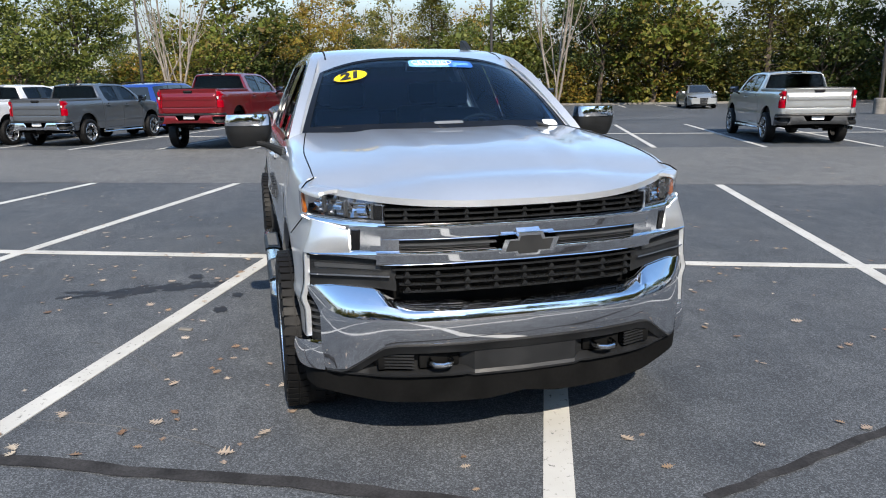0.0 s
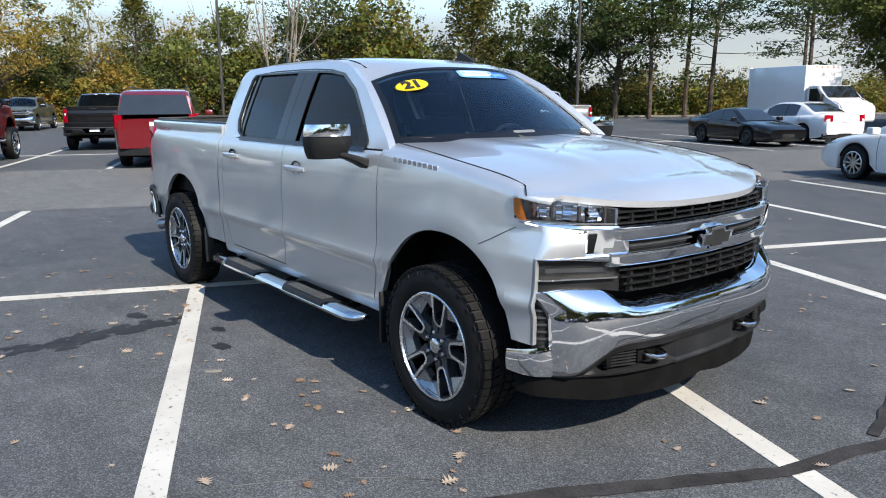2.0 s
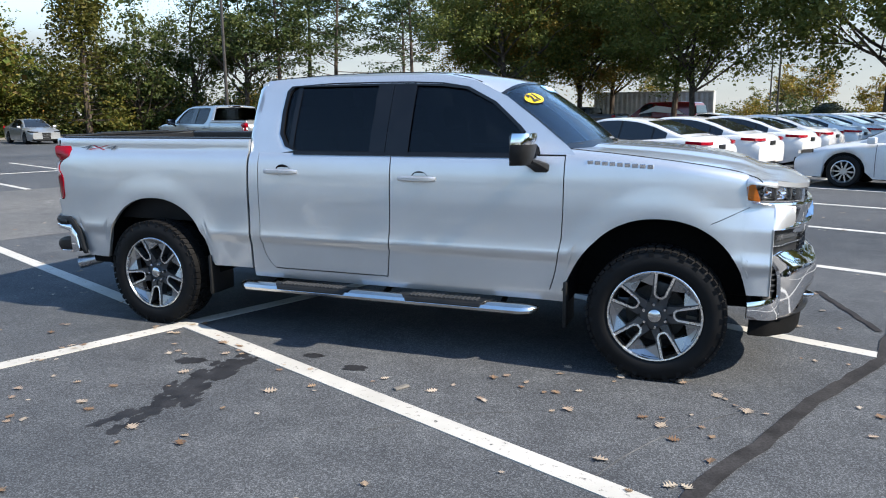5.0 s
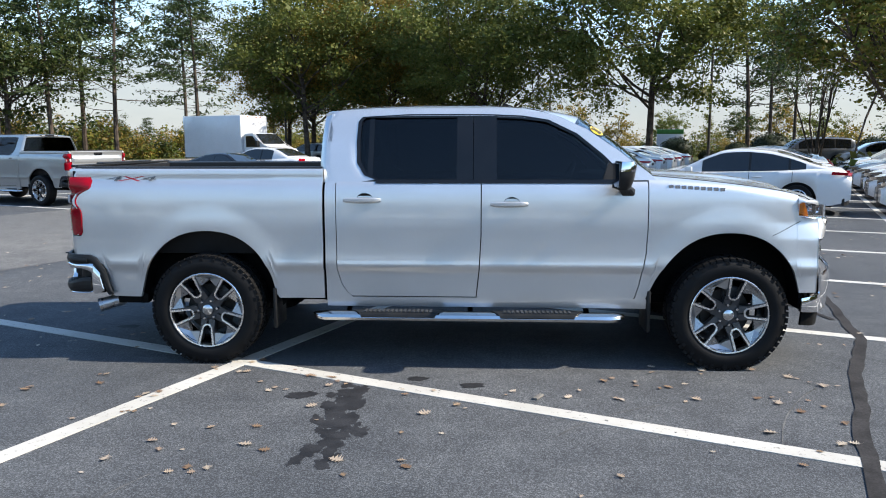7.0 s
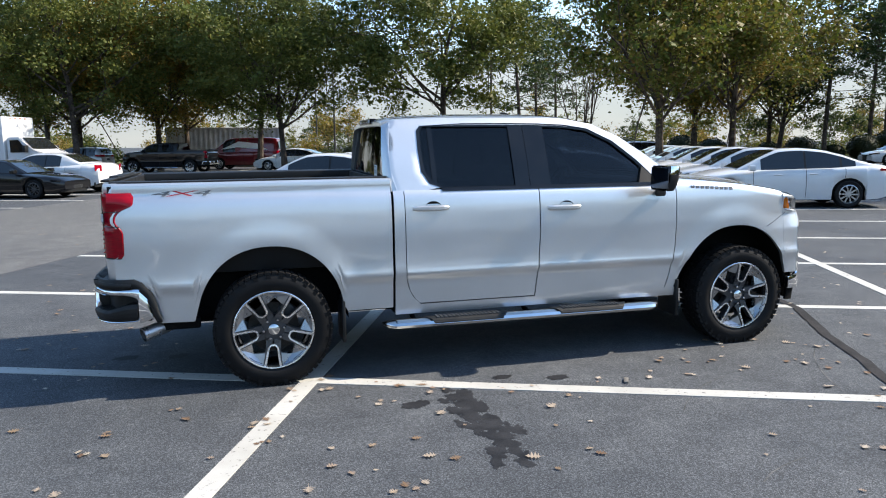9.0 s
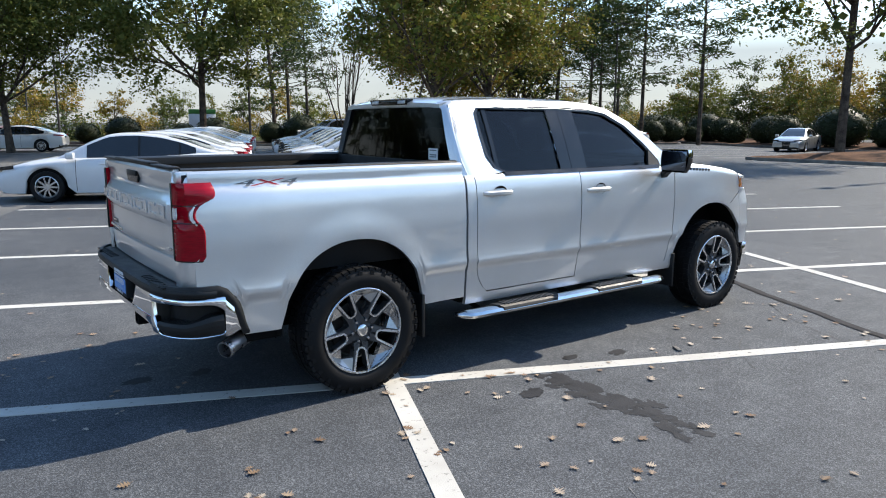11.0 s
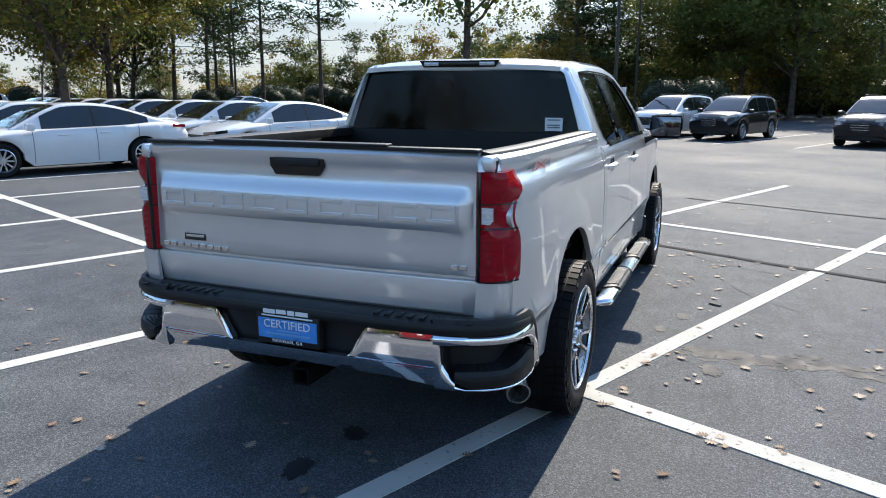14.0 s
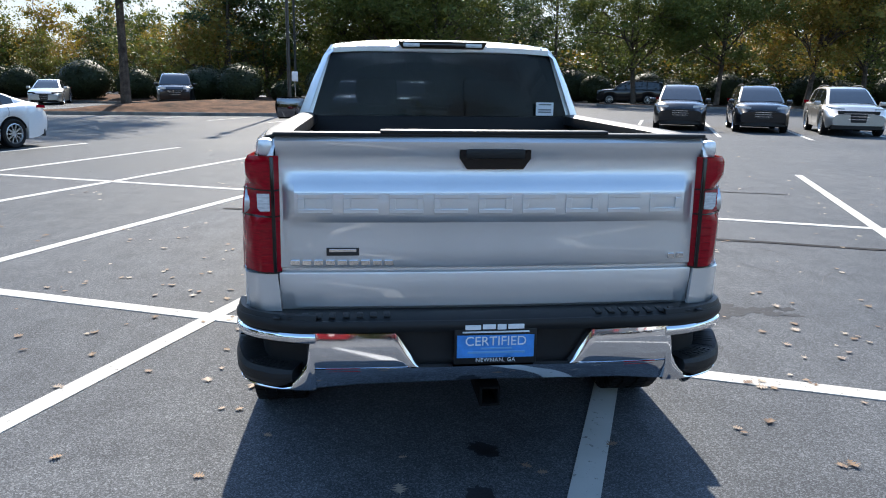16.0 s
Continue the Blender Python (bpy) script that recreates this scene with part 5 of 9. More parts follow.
def gate_x(z, y):
    x = interp(z, TG)
    flat = interp(z, ((0.785, -2.925), (0.925, -2.945), (0.933, -2.943), (0.938, -2.928), (0.947, -2.928), (0.953, -2.942), (1.31, -2.937), (1.345, -2.932), (1.375, -2.940), (1.398, -2.951), (1.42, -2.953), (1.44, -2.940)))
    k = min(1.0, max(0.0, (0.775 - abs(y)) / 0.045))
    return flat + (x - flat) * k + 0.022 * (abs(y) / 0.8) ** 2


b = bmesh.new()
zs = sorted({z for z, _ in TG} | {1.02, 1.06, 1.19, 1.27, 1.36, 0.86})
sheet(b, [[Vector((gate_x(z, y), y, z)) for y in [-0.795, -0.785, -0.775, -0.76, -0.745, -0.73, -0.6, -0.45, -0.3, -0.15, 0, 0.15, 0.3, 0.45, 0.6, 0.73, 0.745, 0.76, 0.775, 0.785, 0.795]] for z in zs], (0.04, 0, 0))
gate = part("tailgate", b, M_SILVER, truck, "silver tailgate with raised block lettering panel", angle=24)
b = bmesh.new()
box(b, -2.945, -2.885, -0.80, 0.80, 1.436, 1.452, 0.006)
box(b, -2.952, -2.89, -0.42, 0.42, 1.448, 1.462, 0.006)
part("tailgate_cap", b, M_PLASTIC, gate, "black plastic top cap")
b = bmesh.new()
box(b, -2.90, -2.86, -0.80, 0.80, 0.80, 1.43, 0.006)
part("tailgate_inner", b, M_BEDLINER, gate)
b = bmesh.new()
prism(b, [Vector((-2.948, y, z)) for y, z in ((-0.132, 1.405), (-0.132, 1.36), (-0.105, 1.322), (0.105, 1.322), (0.132, 1.36), (0.132, 1.405))], (0.03, 0, 0))
part("tailgate_handle", b, M_GLOSSBLACK, gate, "black handle recess", smooth=False)
b = bmesh.new()
box(b, -2.956, -2.94, -0.11, 0.11, 1.36, 1.395, 0.006)
part("handle_grip", b, M_PLASTIC, gate)
# the raised maker's panel becomes nine plain blocks with a sunken middle
for i in range(9):
    y = 0.655 - i * (1.31 / 8)
    w, h = 0.125 / 2, 0.072 / 2
    b = bmesh.new()
    o = [(y - w, 1.198 - h), (y + w, 1.198 - h), (y + w, 1.198 + h), (y - w, 1.198 + h)]
    t = 0.016
    for (ya, yb, za, zb) in ((o[0][0], o[1][0], o[0][1], o[0][1] + t), (o[0][0], o[1][0], o[2][1] - t, o[2][1]), (o[1][0] - t * 1.5, o[1][0], o[0][1] + t, o[2][1] - t), (o[0][0], o[0][0] + t * 1.5, o[0][1] + t, o[2][1] - t))[: 4 if i % 2 == 0 else 3]:
        box(b, gate_x(1.198, y) - 0.0065, gate_x(1.198, y) + 0.01, ya, yb, za, zb, 0.0015)
    part("raised_block", b, M_SILVER, gate, smooth=False)
for i in range(9):
    y = 0.735 - i * 0.043
    b = bmesh.new()
    box(b, gate_x(0.972, y) - 0.007, gate_x(0.972, y) + 0.006, y - 0.017, y + 0.017, 0.964, 0.984, 0.002)
    part("badge_bar", b, M_STAINLESS, gate, smooth=False)
for y in (-0.705, -0.742):
    b = bmesh.new()
    box(b, gate_x(0.985, y) - 0.007, gate_x(0.985, y) + 0.006, y - 0.014, y + 0.014, 0.976, 0.996, 0.002)
    part("badge_bar", b, M_STAINLESS, gate, smooth=False)
b = bmesh.new()
box(b, gate_x(1.01, 0.56) - 0.0035, gate_x(1.01, 0.56) + 0.004, 0.50, 0.62, 1.000, 1.030, 0.001)
dealer = part("dealer_badge", b, M_INK, gate, "small dealer badge", smooth=False)
b = bmesh.new()
box(b, gate_x(1.01, 0.56) - 0.006, gate_x(1.01, 0.56), 0.51, 0.61, 1.014, 1.026, 0.001)
part("bar", b, M_STAINLESS, dealer, smooth=False)

# tail lamps: wrap round the corner, waisted in the middle
for s in (-1, 1):
    lamp = thing("tail_light", "red wrap-around tail light with clear reversing lamp")
    lamp.parent = truck
    def red(b, z0, z1, n=10, off=0.0):
        rows = []
        for z in linspace(z0, z1, n):
            xe, w = lamp_edge(z), interp(z, ((0.93, 0.886), (0.97, 0.896), (1.12, 0.902), (1.165, 0.868), (1.245, 0.868), (1.29, 0.902), (1.345, 0.904), (1.37, 0.89)))
            e = side_y(xe, z) + 0.006 + off
            rows.append([Vector((xe, s * e, z)), Vector((xe * 0.6 - 2.905 * 0.4, s * (e * 0.62 + (w + 0.012) * 0.38 + off), z)), Vector((-2.900 - off, s * (w + 0.003 + off), z)), Vector((-2.923 - off, s * (w - 0.017), z)), Vector((-2.938 - off, s * (w - 0.045), z)), Vector((-2.942 - off, s * 0.805, z))])
        sheet(b, rows, lambda p: Vector((0.025, -s * 0.02, 0)))
    for nm, z0, z1, mt in (("upper_lens", 1.238, 1.366, M_REDLENS), ("lower_lens", 0.936, 1.152, M_REDLENS)):
        b = bmesh.new()
        red(b, z0, z1)
        part(nm, b, mt, lamp)
    b = bmesh.new()
    red(b, 1.152, 1.238, 5)
    part("middle_lens", b, M_REDLENS, lamp)
    b = bmesh.new()
    prism(b, [Vector((-2.9455, s * y, z)) for y, z in ((0.818, 1.168), (0.852, 1.168), (0.862, 1.180), (0.862, 1.232), (0.818, 1.232))], (0.012, 0, 0))
    part("reversing_lens", b, M_WHITELENS, lamp, "clear reversing lens", smooth=False)
    for z in linspace(0.97, 1.12, 6):
        b = bmesh.new()
        box(b, -2.9445, -2.935, min(s * 0.815, s * 0.855), max(s * 0.815, s * 0.855), z, z + 0.006)
        part("lens_rib", b, M_REDLENS, lamp, smooth=False)
    b = bmesh.new()
    box(b, -2.9475, -2.930, min(s * 0.800, s * 0.813), max(s * 0.800, s * 0.813), 0.940, 1.364, 0.002)
    part("lens_border", b, M_GLOSSBLACK, lamp)
    for z0, z1 in ((1.145, 1.150), (1.240, 1.245), (0.934, 0.940)):
        b = bmesh.new()
        red(b, z0, z1, 2, 0.003)
        part("lens_seam", b, M_GLOSSBLACK, lamp)
    # sheet metal between lamp, tailgate and bumper
    b = bmesh.new()
    CORNER_REAR = [(-2.868, side_y(-2.868, 0.90)), (-2.895, 0.918), (-2.915, 0.897), (-2.930, 0.865), (-2.938, 0.80)]
    sheet(b, [[Vector((x + (0.012 if z < 0.79 else 0.0), s * (y - 0.012 * (0.93 - z) / 0.15), z)) for x, y in plan_curve(CORNER_REAR, 14)] for z in (0.775, 0.79, 0.86, 0.933)], (0.02, 0, 0))
    part("rear_corner_panel", b, M_SILVER, truck)
    b = bmesh.new()
    sheet(b, [[Vector((x + d, s * (y - d), z)) for x, y in plan_curve([(-2.868, side_y(-2.868, 1.37)), (-2.892, side_y(-2.868, 1.37) - 0.010), (-2.914, side_y(-2.868, 1.37) - 0.028), (-2.930, side_y(-2.868, 1.37) - 0.055), (-2.938, 0.80)], 14)] for d, z in ((0.0, 1.367), (0.003, 1.39), (0.012, 1.412), (0.03, 1.427), (0.06, 1.431))], (0.02, 0, 0))
    yo = side_y(-2.868, 1.37) - 0.012
    box(b, -2.930, -2.82, min(s * 0.80, s * yo), max(s * 0.80, s * yo), 1.362, 1.428, 0.018)
    part("rear_corner_top", b, M_SILVER, truck)

# rear bumper: black step pad, chrome face that wraps round corner pockets with steps in them
RB = [(-3.056, 0.0), (-3.056, 0.30), (-3.052, 0.55), (-3.040, 0.70), (-3.018, 0.78), (-2.985, 0.85), (-2.945, 0.905), (-2.89, 0.945), (-2.82, 0.965), (-2.74, 0.973), (-2.65, 0.976)]
RB_LINE = plan_curve(RB, 120)


def rb_u(y):
    """Place along the bumper's line at a distance from its middle."""
    return float(np.interp(y, [p[1] for p in RB_LINE], np.linspace(0, 1, 120)))


U = rb_u
UE = 0.937
LOW_Z = ((0.0, 0.536), (U(0.5), 0.530), (U(0.66), 0.515), (U(0.85), 0.506), (U(0.955), 0.506), (1.0, 0.525))
for s in (-1, 1):
    b = bmesh.new()
    plan_band(b, s, RB, 0.738, ((0.0, 0.778), (U(0.9), 0.782), (1.0, 0.765)), 0.004, 0.02, 40, 4, lambda g: 0.008 * math.sin(math.pi * g), 0.0, 0.90)
    pad_rows = []
    for x, y in RB_LINE[:108]:
        pad_rows.append([Vector((x, s * y, 0.777)), Vector((x + 0.035, s * y * 0.97, 0.788)), Vector((max(x, -2.90) if abs(y) > 0.9 else -2.90, s * y * 0.93, 0.788))])
    sheet(b, pad_rows, (0, 0, -0.012))
    for i in range(9):
        box(b, -3.03, -2.975, s * (0.40 + i * 0.05) - 0.012, s * (0.40 + i * 0.05) + 0.012, 0.785, 0.793, 0.003)
    part("step_pad", b, M_PLASTIC, truck, "black grippy bumper step pad")
roll = lambda g: 0.012 * math.sin(math.pi * min(1, max(0, g))) ** 0.5
under = lambda g: 0.010 - 0.034 * (1 - g) ** 1.4
upper_face = lambda g: 0.012 - 0.010 * g**3 - 0.006 * max(0.0, 0.10 - g) / 0.10
b = bmesh.new()
for s in (-1, 1):
    # undercut lower lip, crease, wedge-shaped face up to the pocket
    plan_band(b, s, RB, LOW_Z, ((0.0, 0.602), (U(0.66), 0.600), (U(0.70), 0.592)), 0.0, 0.03, 40, 6, under, 0.0, U(0.667))
    plan_band(b, s, RB, 0.602, ((0.0, 0.606), (U(0.288), 0.606), (U(0.368), 0.733), (U(0.66), 0.736), (U(0.70), 0.736)), 0.0, 0.03, 36, 9, upper_face, U(0.286), U(0.667))
    plan_band(b, s, RB, LOW_Z, ((U(0.66), 0.735), (U(0.684), 0.735), (U(0.690), 0.625), (U(0.715), 0.585), (U(0.748), 0.545)), 0.0, 0.03, 12, 9, roll, U(0.664), U(0.746))
    plan_band(b, s, RB, ((U(0.66), 0.692), (U(0.80), 0.696), (0.86, 0.694), (0.90, 0.684), (0.922, 0.665), (UE, 0.630)), ((U(0.66), 0.736), (UE, 0.733)), 0.0, 0.03, 26, 7, roll, U(0.66), UE)
    plan_band(b, s, RB, LOW_Z, ((U(0.72), 0.548), (U(0.78), 0.520), (0.91, 0.524), (0.928, 0.536), (UE, 0.565)), -0.004, 0.03, 24, 5, roll, U(0.735), UE)
    plan_band(b, s, RB, ((0.90, 0.505), (0.95, 0.508), (1.0, 0.535)), ((0.90, 0.735), (0.925, 0.733), (0.976, 0.665), (0.992, 0.58), (1.0, 0.545)), 0.001, 0.03, 18, 9, roll, UE - 0.006, 0.999)
part("rear_bumper", b, M_CHROME, truck, "chrome rear bumper with corner pockets", angle=30)
for s in (-1, 1):
    b = bmesh.new()
    plan_band(b, s, RB, 0.525, 0.72, -0.085, 0.02, 24, 3, None, U(0.66), 0.99)
    plan_band(b, s, RB, 0.715, 0.725, -0.01, 0.09, 24, 2, None, U(0.66), 0.99)
    plan_band(b, s, RB, 0.516, 0.526, -0.012, 0.09, 24, 2, None, U(0.72), 0.99)
    box(b, -3.028, -2.87, min(s * 0.58, s * 0.695), max(s * 0.58, s * 0.695), 0.535, 0.730, 0.01)
    part("corner_step_recess", b, M_PLASTIC, truck)
    b = bmesh.new()
    plan_band(b, s, RB, 0.590, 0.601, 0.008, 0.012, 8, 2, None, U(0.50), U(0.625))
    part("bumper_reflector", b, M_REDLENS, truck, "thin red reflector strip")
    b = bmesh.new()
    plan_band(b, s, RB, ((0.0, 0.535), (U(0.74), 0.550), (U(0.80), 0.521), (1.0, 0.524)), ((0.0, 0.588), (U(0.92), 0.592), (0.87, 0.63), (1.0, 0.64)), 0.006, 0.12, 26, 5, lambda g: 0.012 * math.sin(math.pi * g) ** 0.5, U(0.745), UE - 0.012)
    for u in linspace(U(0.80), U(0.95), 9):
        for o in (-0.06, -0.042, -0.024, -0.006):
            plan_band(b, s, RB, 0.587, 0.594, o, 0.009, 2, 2, None, u - 0.006, u + 0.004)
    part("corner_step", b, M_PLASTIC, truck, "black studded corner step", smooth=False)
    # black trim over and behind the chrome
    b = bmesh.new()
    plan_band(b, s, RB + [(-2.60, 0.972), (-2.575, 0.968)], ((0.0, 0.736), (0.865, 0.736), (0.92, 0.66), (0.94, 0.57), (0.952, 0.50), (1.0, 0.50)), ((0.0, 0.80), (0.86, 0.798), (0.897, 0.775), (0.952, 0.685), (0.978, 0.54), (1.0, 0.505)), -0.006, 0.02, 40, 5, lambda g: 0.010 * math.sin(math.pi * g), 0.50, 0.984)
    part("bumper_edge_strip", b, M_PLASTIC, truck)
b = bmesh.new()
prism(b, [Vector((-3.010, y, z)) for y, z in ((-0.42, 0.742), (-0.31, 0.575), (0.31, 0.575), (0.42, 0.742))], (0.03, 0, 0))
part("plate_recess", b, M_PLASTIC, truck, smooth=False)
b = bmesh.new()
box(b, -3.065, -3.009, -0.155, 0.155, 0.608, 0.745, 0.004)
plate = part("dealer_plate", b, M_PLASTIC, truck, "blue and white dealer plate in a black frame")
b = bmesh.new()
box(b, -3.068, -3.060, -0.145, 0.145, 0.634, 0.722, 0.002)
part("plate_face", b, M_PLATEBLUE, plate, smooth=False)
TEXT_REAR = Matrix.Translation((-3.0695, 0, 0)) @ Matrix(((0, 0, -1, 0), (-1, 0, 0, 0), (0, 1, 0, 0), (0, 0, 0, 1)))
writing("plate_word", "CERTIFIED", 0.050, M_PAPER, plate, TEXT_REAR @ Matrix.Translation((0, 0.698, 0)) @ Matrix.Diagonal((1.0, 1, 1, 1)))
writing("plate_town", "NEWNAN, GA", 0.021, M_PAPER, plate, TEXT_REAR @ Matrix.Translation((0, 0.6255, 0)), spread=1.15)
for y0, y1, z0, z1 in ((-0.105, -0.045, 0.746, 0.764), (-0.038, -0.005, 0.744, 0.764), (0.002, 0.05, 0.746, 0.764), (0.057, 0.115, 0.744, 0.762), (-0.125, 0.125, 0.732, 0.737), (-0.06, 0.055, 0.668, 0.674), (-0.11, 0.105, 0.652, 0.660)):
    b = bmesh.new()
    box(b, -3.0705, -3.061, y0, y1, z0, z1, 0.001)
    part("bar", b, M_PAPER if z0 > 0.7 else M_STICKER_LB, plate, smooth=False)
# hitch receiver, exhaust, spare underneath
b = bmesh.new()
for y0, y1, z0, z1 in ((-0.04, 0.04, 0.468, 0.478), (-0.04, 0.04, 0.398, 0.408), (-0.04, -0.03, 0.408, 0.468), (0.03, 0.04, 0.408, 0.468)):
    box(b, -2.98, -2.70, y0, y1, z0, z1, 0.002)
box(b, -2.76, -2.68, -0.50, 0.50, 0.50, 0.55, 0.01)
part("hitch_receiver", b, M_DARK, truck)
b = bmesh.new()
lathe(b, ((0.040, -0.04), (0.046, -0.03), (0.050, 0.13), (0.053, 0.150), (0.046, 0.152), (0.042, 0.0)), 20, "z")
bmesh.ops.transform(b, matrix=Matrix.Translation((-2.60, -0.853, 0.442)) @ Vector((-0.12, -0.064, -0.031)).to_track_quat("Z", "Y").to_matrix().to_4x4(), verts=b.verts)
part("exhaust_tip", b, M_RIMFACET, truck, "stainless exhaust tip")
b = bmesh.new()
tube(b, [Vector((-1.5, -0.55, 0.50)), Vector((-2.2, -0.62, 0.50)), Vector((-2.45, -0.76, 0.485)), Vector((-2.635, -0.872, 0.443))], 0.036, 10)
part("exhaust_pipe", b, M_DARK, truck)
for nm, lo, hi in (("chassis", (-2.55, -0.62, 0.40), (2.55, 0.62, 0.50)), ("bed_underside", (-2.45, -0.70, 0.48), (-1.30, 0.70, 0.80)), ("engine_block", (1.25, -0.66, 0.48), (2.50, 0.66, 1.05)), ("cab_underside", (-1.0, -0.86, 0.42), (1.3, 0.86, 0.52))):
    b = bmesh.new()
    box(b, lo[0], hi[0], lo[1], hi[1], lo[2], hi[2], 0.02)
    part(nm, b, M_DARK, truck)
for s in (-1, 1):
    b = bmesh.new()
    box(b, -2.60, -2.36, min(s * 0.84, s * 0.90), max(s * 0.84, s * 0.90), 0.425, 0.50, 0.01)
    part("bed_sill", b, M_DARK, truck)
for cx in (WHEEL_X, -WHEEL_X):
    for s in (-1, 1):
        b = bmesh.new()
        rows = []
        for i in range(15):
            a = math.pi * i / 14
            rows.append([Vector((cx + 0.535 * math.cos(a), s * y, 0.42 + 0.595 * math.sin(a) ** 0.9)) for y in (0.60, 0.75, 0.905)])
        sheet(b, rows, (0, 0, 0.01))
        part("wheel_liner", b, M_DARK, truck)
        b = bmesh.new()
        box(b, cx - 0.56 if cx > 0 else cx + 0.48, cx - 0.535 if cx > 0 else cx + 0.505, min(s * 0.70, s * 0.97), max(s * 0.70, s * 0.97), 0.26, 0.56, 0.008)
        part("mud_flap", b, M_PLASTIC, truck)

# wheels: six double spokes, dark pockets with bright machined faces
def build_wheel():
    w = thing("wheel", "dark grey and machined five-spoke alloy wheel with all-terrain tyre")
    # built with the outer face towards -y, centred on the hub
    b = bmesh.new()
    R, r = TYRE_R, RIM_R
    prof = [(r - 0.012, -0.100), (r + 0.006, -0.117), (r + 0.030, -0.126), (r + 0.062, -0.128), (R - 0.040, -0.120), (R - 0.018, -0.110), (R - 0.010, -0.085), (R - 0.008, 0.0),
            (R - 0.010, 0.085), (R - 0.018, 0.11), (R - 0.040, 0.12), (r + 0.062, 0.128), (r + 0.03, 0.126), (r - 0.012, 0.10)]
    lathe(b, prof, 64, "y")
    tyre = part("tyre", b, M_RUBBER, w, "black all-terrain tyre")
    verts, faces = [], []

    def block(a, y0, y1, da, r0, r1, skew):
        base = len(verts)
        for rr in (r0, r1):
            for yy, k in ((y0, -1), (y0, 1), (y1, 1), (y1, -1)):
                an = a + da * k + skew * (yy - y0)
                verts.append((rr * math.cos(an), yy, rr * math.sin(an)))
        faces.extend([tuple(base + i for i in f) for f in ((4, 5, 6, 7), (0, 1, 5, 4), (1, 2, 6, 5), (2, 3, 7, 6), (3, 0, 4, 7))])

    n = 54
    for i in range(n):
        a = 2 * math.pi * i / n
        for s in (-1, 1):
            block(a, s * 0.068, s * 0.116, 0.044, R - 0.018, R - 0.0015, 0.3 * s)
            block(a + 0.03, s * 0.016, s * 0.060, 0.047, R - 0.012, R, -0.7 * s)
            if i % 2 == 0:
                block(a, s * 0.1165, s * 0.1222, 0.036, R - 0.052, R - 0.024, 0.0)
    me = bpy.data.meshes.new("tread")
    me.from_pydata(verts, [], faces)
    me.materials.append(M_RUBBER)
    t = tagged(new("tread", me), kind="stuff")
    t.parent = tyre
    b = bmesh.new()
    lathe(b, ((r - 0.006, -0.118), (r + 0.002, -0.112), (r - 0.004, -0.104), (r - 0.024, -0.100), (r - 0.034, -0.08), (r - 0.040, 0.06), (r - 0.02, 0.11), (r, 0.112)), 64, "y")
    part("barrel", b, M_GLOSSBLACK, w)
    b = bmesh.new()
    lathe(b, ((r - 0.001, -0.1175), (r - 0.005, -0.1205), (r - 0.013, -0.119), (r - 0.017, -0.108)), 64, "y")
    part("rim_lip", b, M_RIMBRIGHT, w, "bright machined rim lip")
    b = bmesh.new()
    lathe(b, ((0.0, -0.01), (0.175, -0.01), (0.178, 0.005), (0.0, 0.01)), 40, "y")
    part("brake_disc", b, M_BRAKE, w)
    b = bmesh.new()
    box(b, -0.06, 0.06, -0.035, 0.03, 0.11, 0.20, 0.015)
    part("brake_caliper", b, M_GREYPLASTIC, w)
    b = bmesh.new()
    lathe(b, ((0.0, -0.070), (0.088, -0.070), (0.098, -0.055), (0.098, -0.01)), 36, "y")
    part("hub", b, M_RIMDARK, w)

    def radial(poly, a, y0, y1):
        out = bmesh.new()
        c, s = math.cos(a), math.sin(a)
        prism(out, [Vector((p * c - q * s, y0 + d, p * s + q * c)) for p, q, d in poly], (0, y1 - y0, 0))
        return out

    for i in range(5):
        a = math.pi / 2 + i * math.tau / 5
        for sgn in (-1, 1):
            b = radial([(0.070, sgn * 0.006, 0.012), (0.080, sgn * 0.052, 0.012), (0.135, sgn * 0.050, 0.002), (r - 0.020, sgn * 0.066, -0.012), (r - 0.018, sgn * 0.044, -0.012), (0.134, sgn * 0.024, 0.002), (0.118, sgn * 0.006, 0.004)], a, -0.094, -0.040)
            part("spoke", b, M_RIMDARK, w, smooth=False)
            b = radial([(0.108, 0.0, 0.006), (0.110, sgn * 0.020, 0.006), (0.130, sgn * 0.037, 0.002), (r - 0.019, sgn * 0.061, -0.0145), (r - 0.017, sgn * 0.045, -0.0145), (0.134, sgn * 0.0255, 0.001), (0.121, sgn * 0.014, 0.004), (0.119, 0.0, 0.004)], a, -0.0985, -0.0935)
            part("spoke_face", b, M_RIMBRIGHT, w, "bright machined spoke face", smooth=False)
            # broad satin facet that widens the spoke towards the rim
            h = math.pi / 5
            b = radial([(0.172, sgn * 0.054, 0.006), (r - 0.020, sgn * 0.063, -0.011), ((r - 0.016) * math.cos(h * 0.68), sgn * (r - 0.016) * math.sin(h * 0.68), -0.010), ((r - 0.016) * math.cos(h), sgn * (r - 0.016) * math.sin(h), -0.010), (0.222 * math.cos(h), sgn * 0.222 * math.sin(h), 0.022)], a, -0.0945, -0.055)
            part("spoke_foot", b, M_RIMFACET, w, "satin silver spoke foot", smooth=False)
    for i in range(6):
        al = math.pi / 2 + i * math.pi / 3 + 0.3
        b = bmesh.new()
        lathe(b, ((0.0, -0.100), (0.008, -0.100), (0.012, -0.093), (0.0125, -0.055)), 8, "y", (0.070 * math.cos(al), 0, 0.070 * math.sin(al)))
        part("lug_nut", b, M_STAINLESS, w)
    b = bmesh.new()
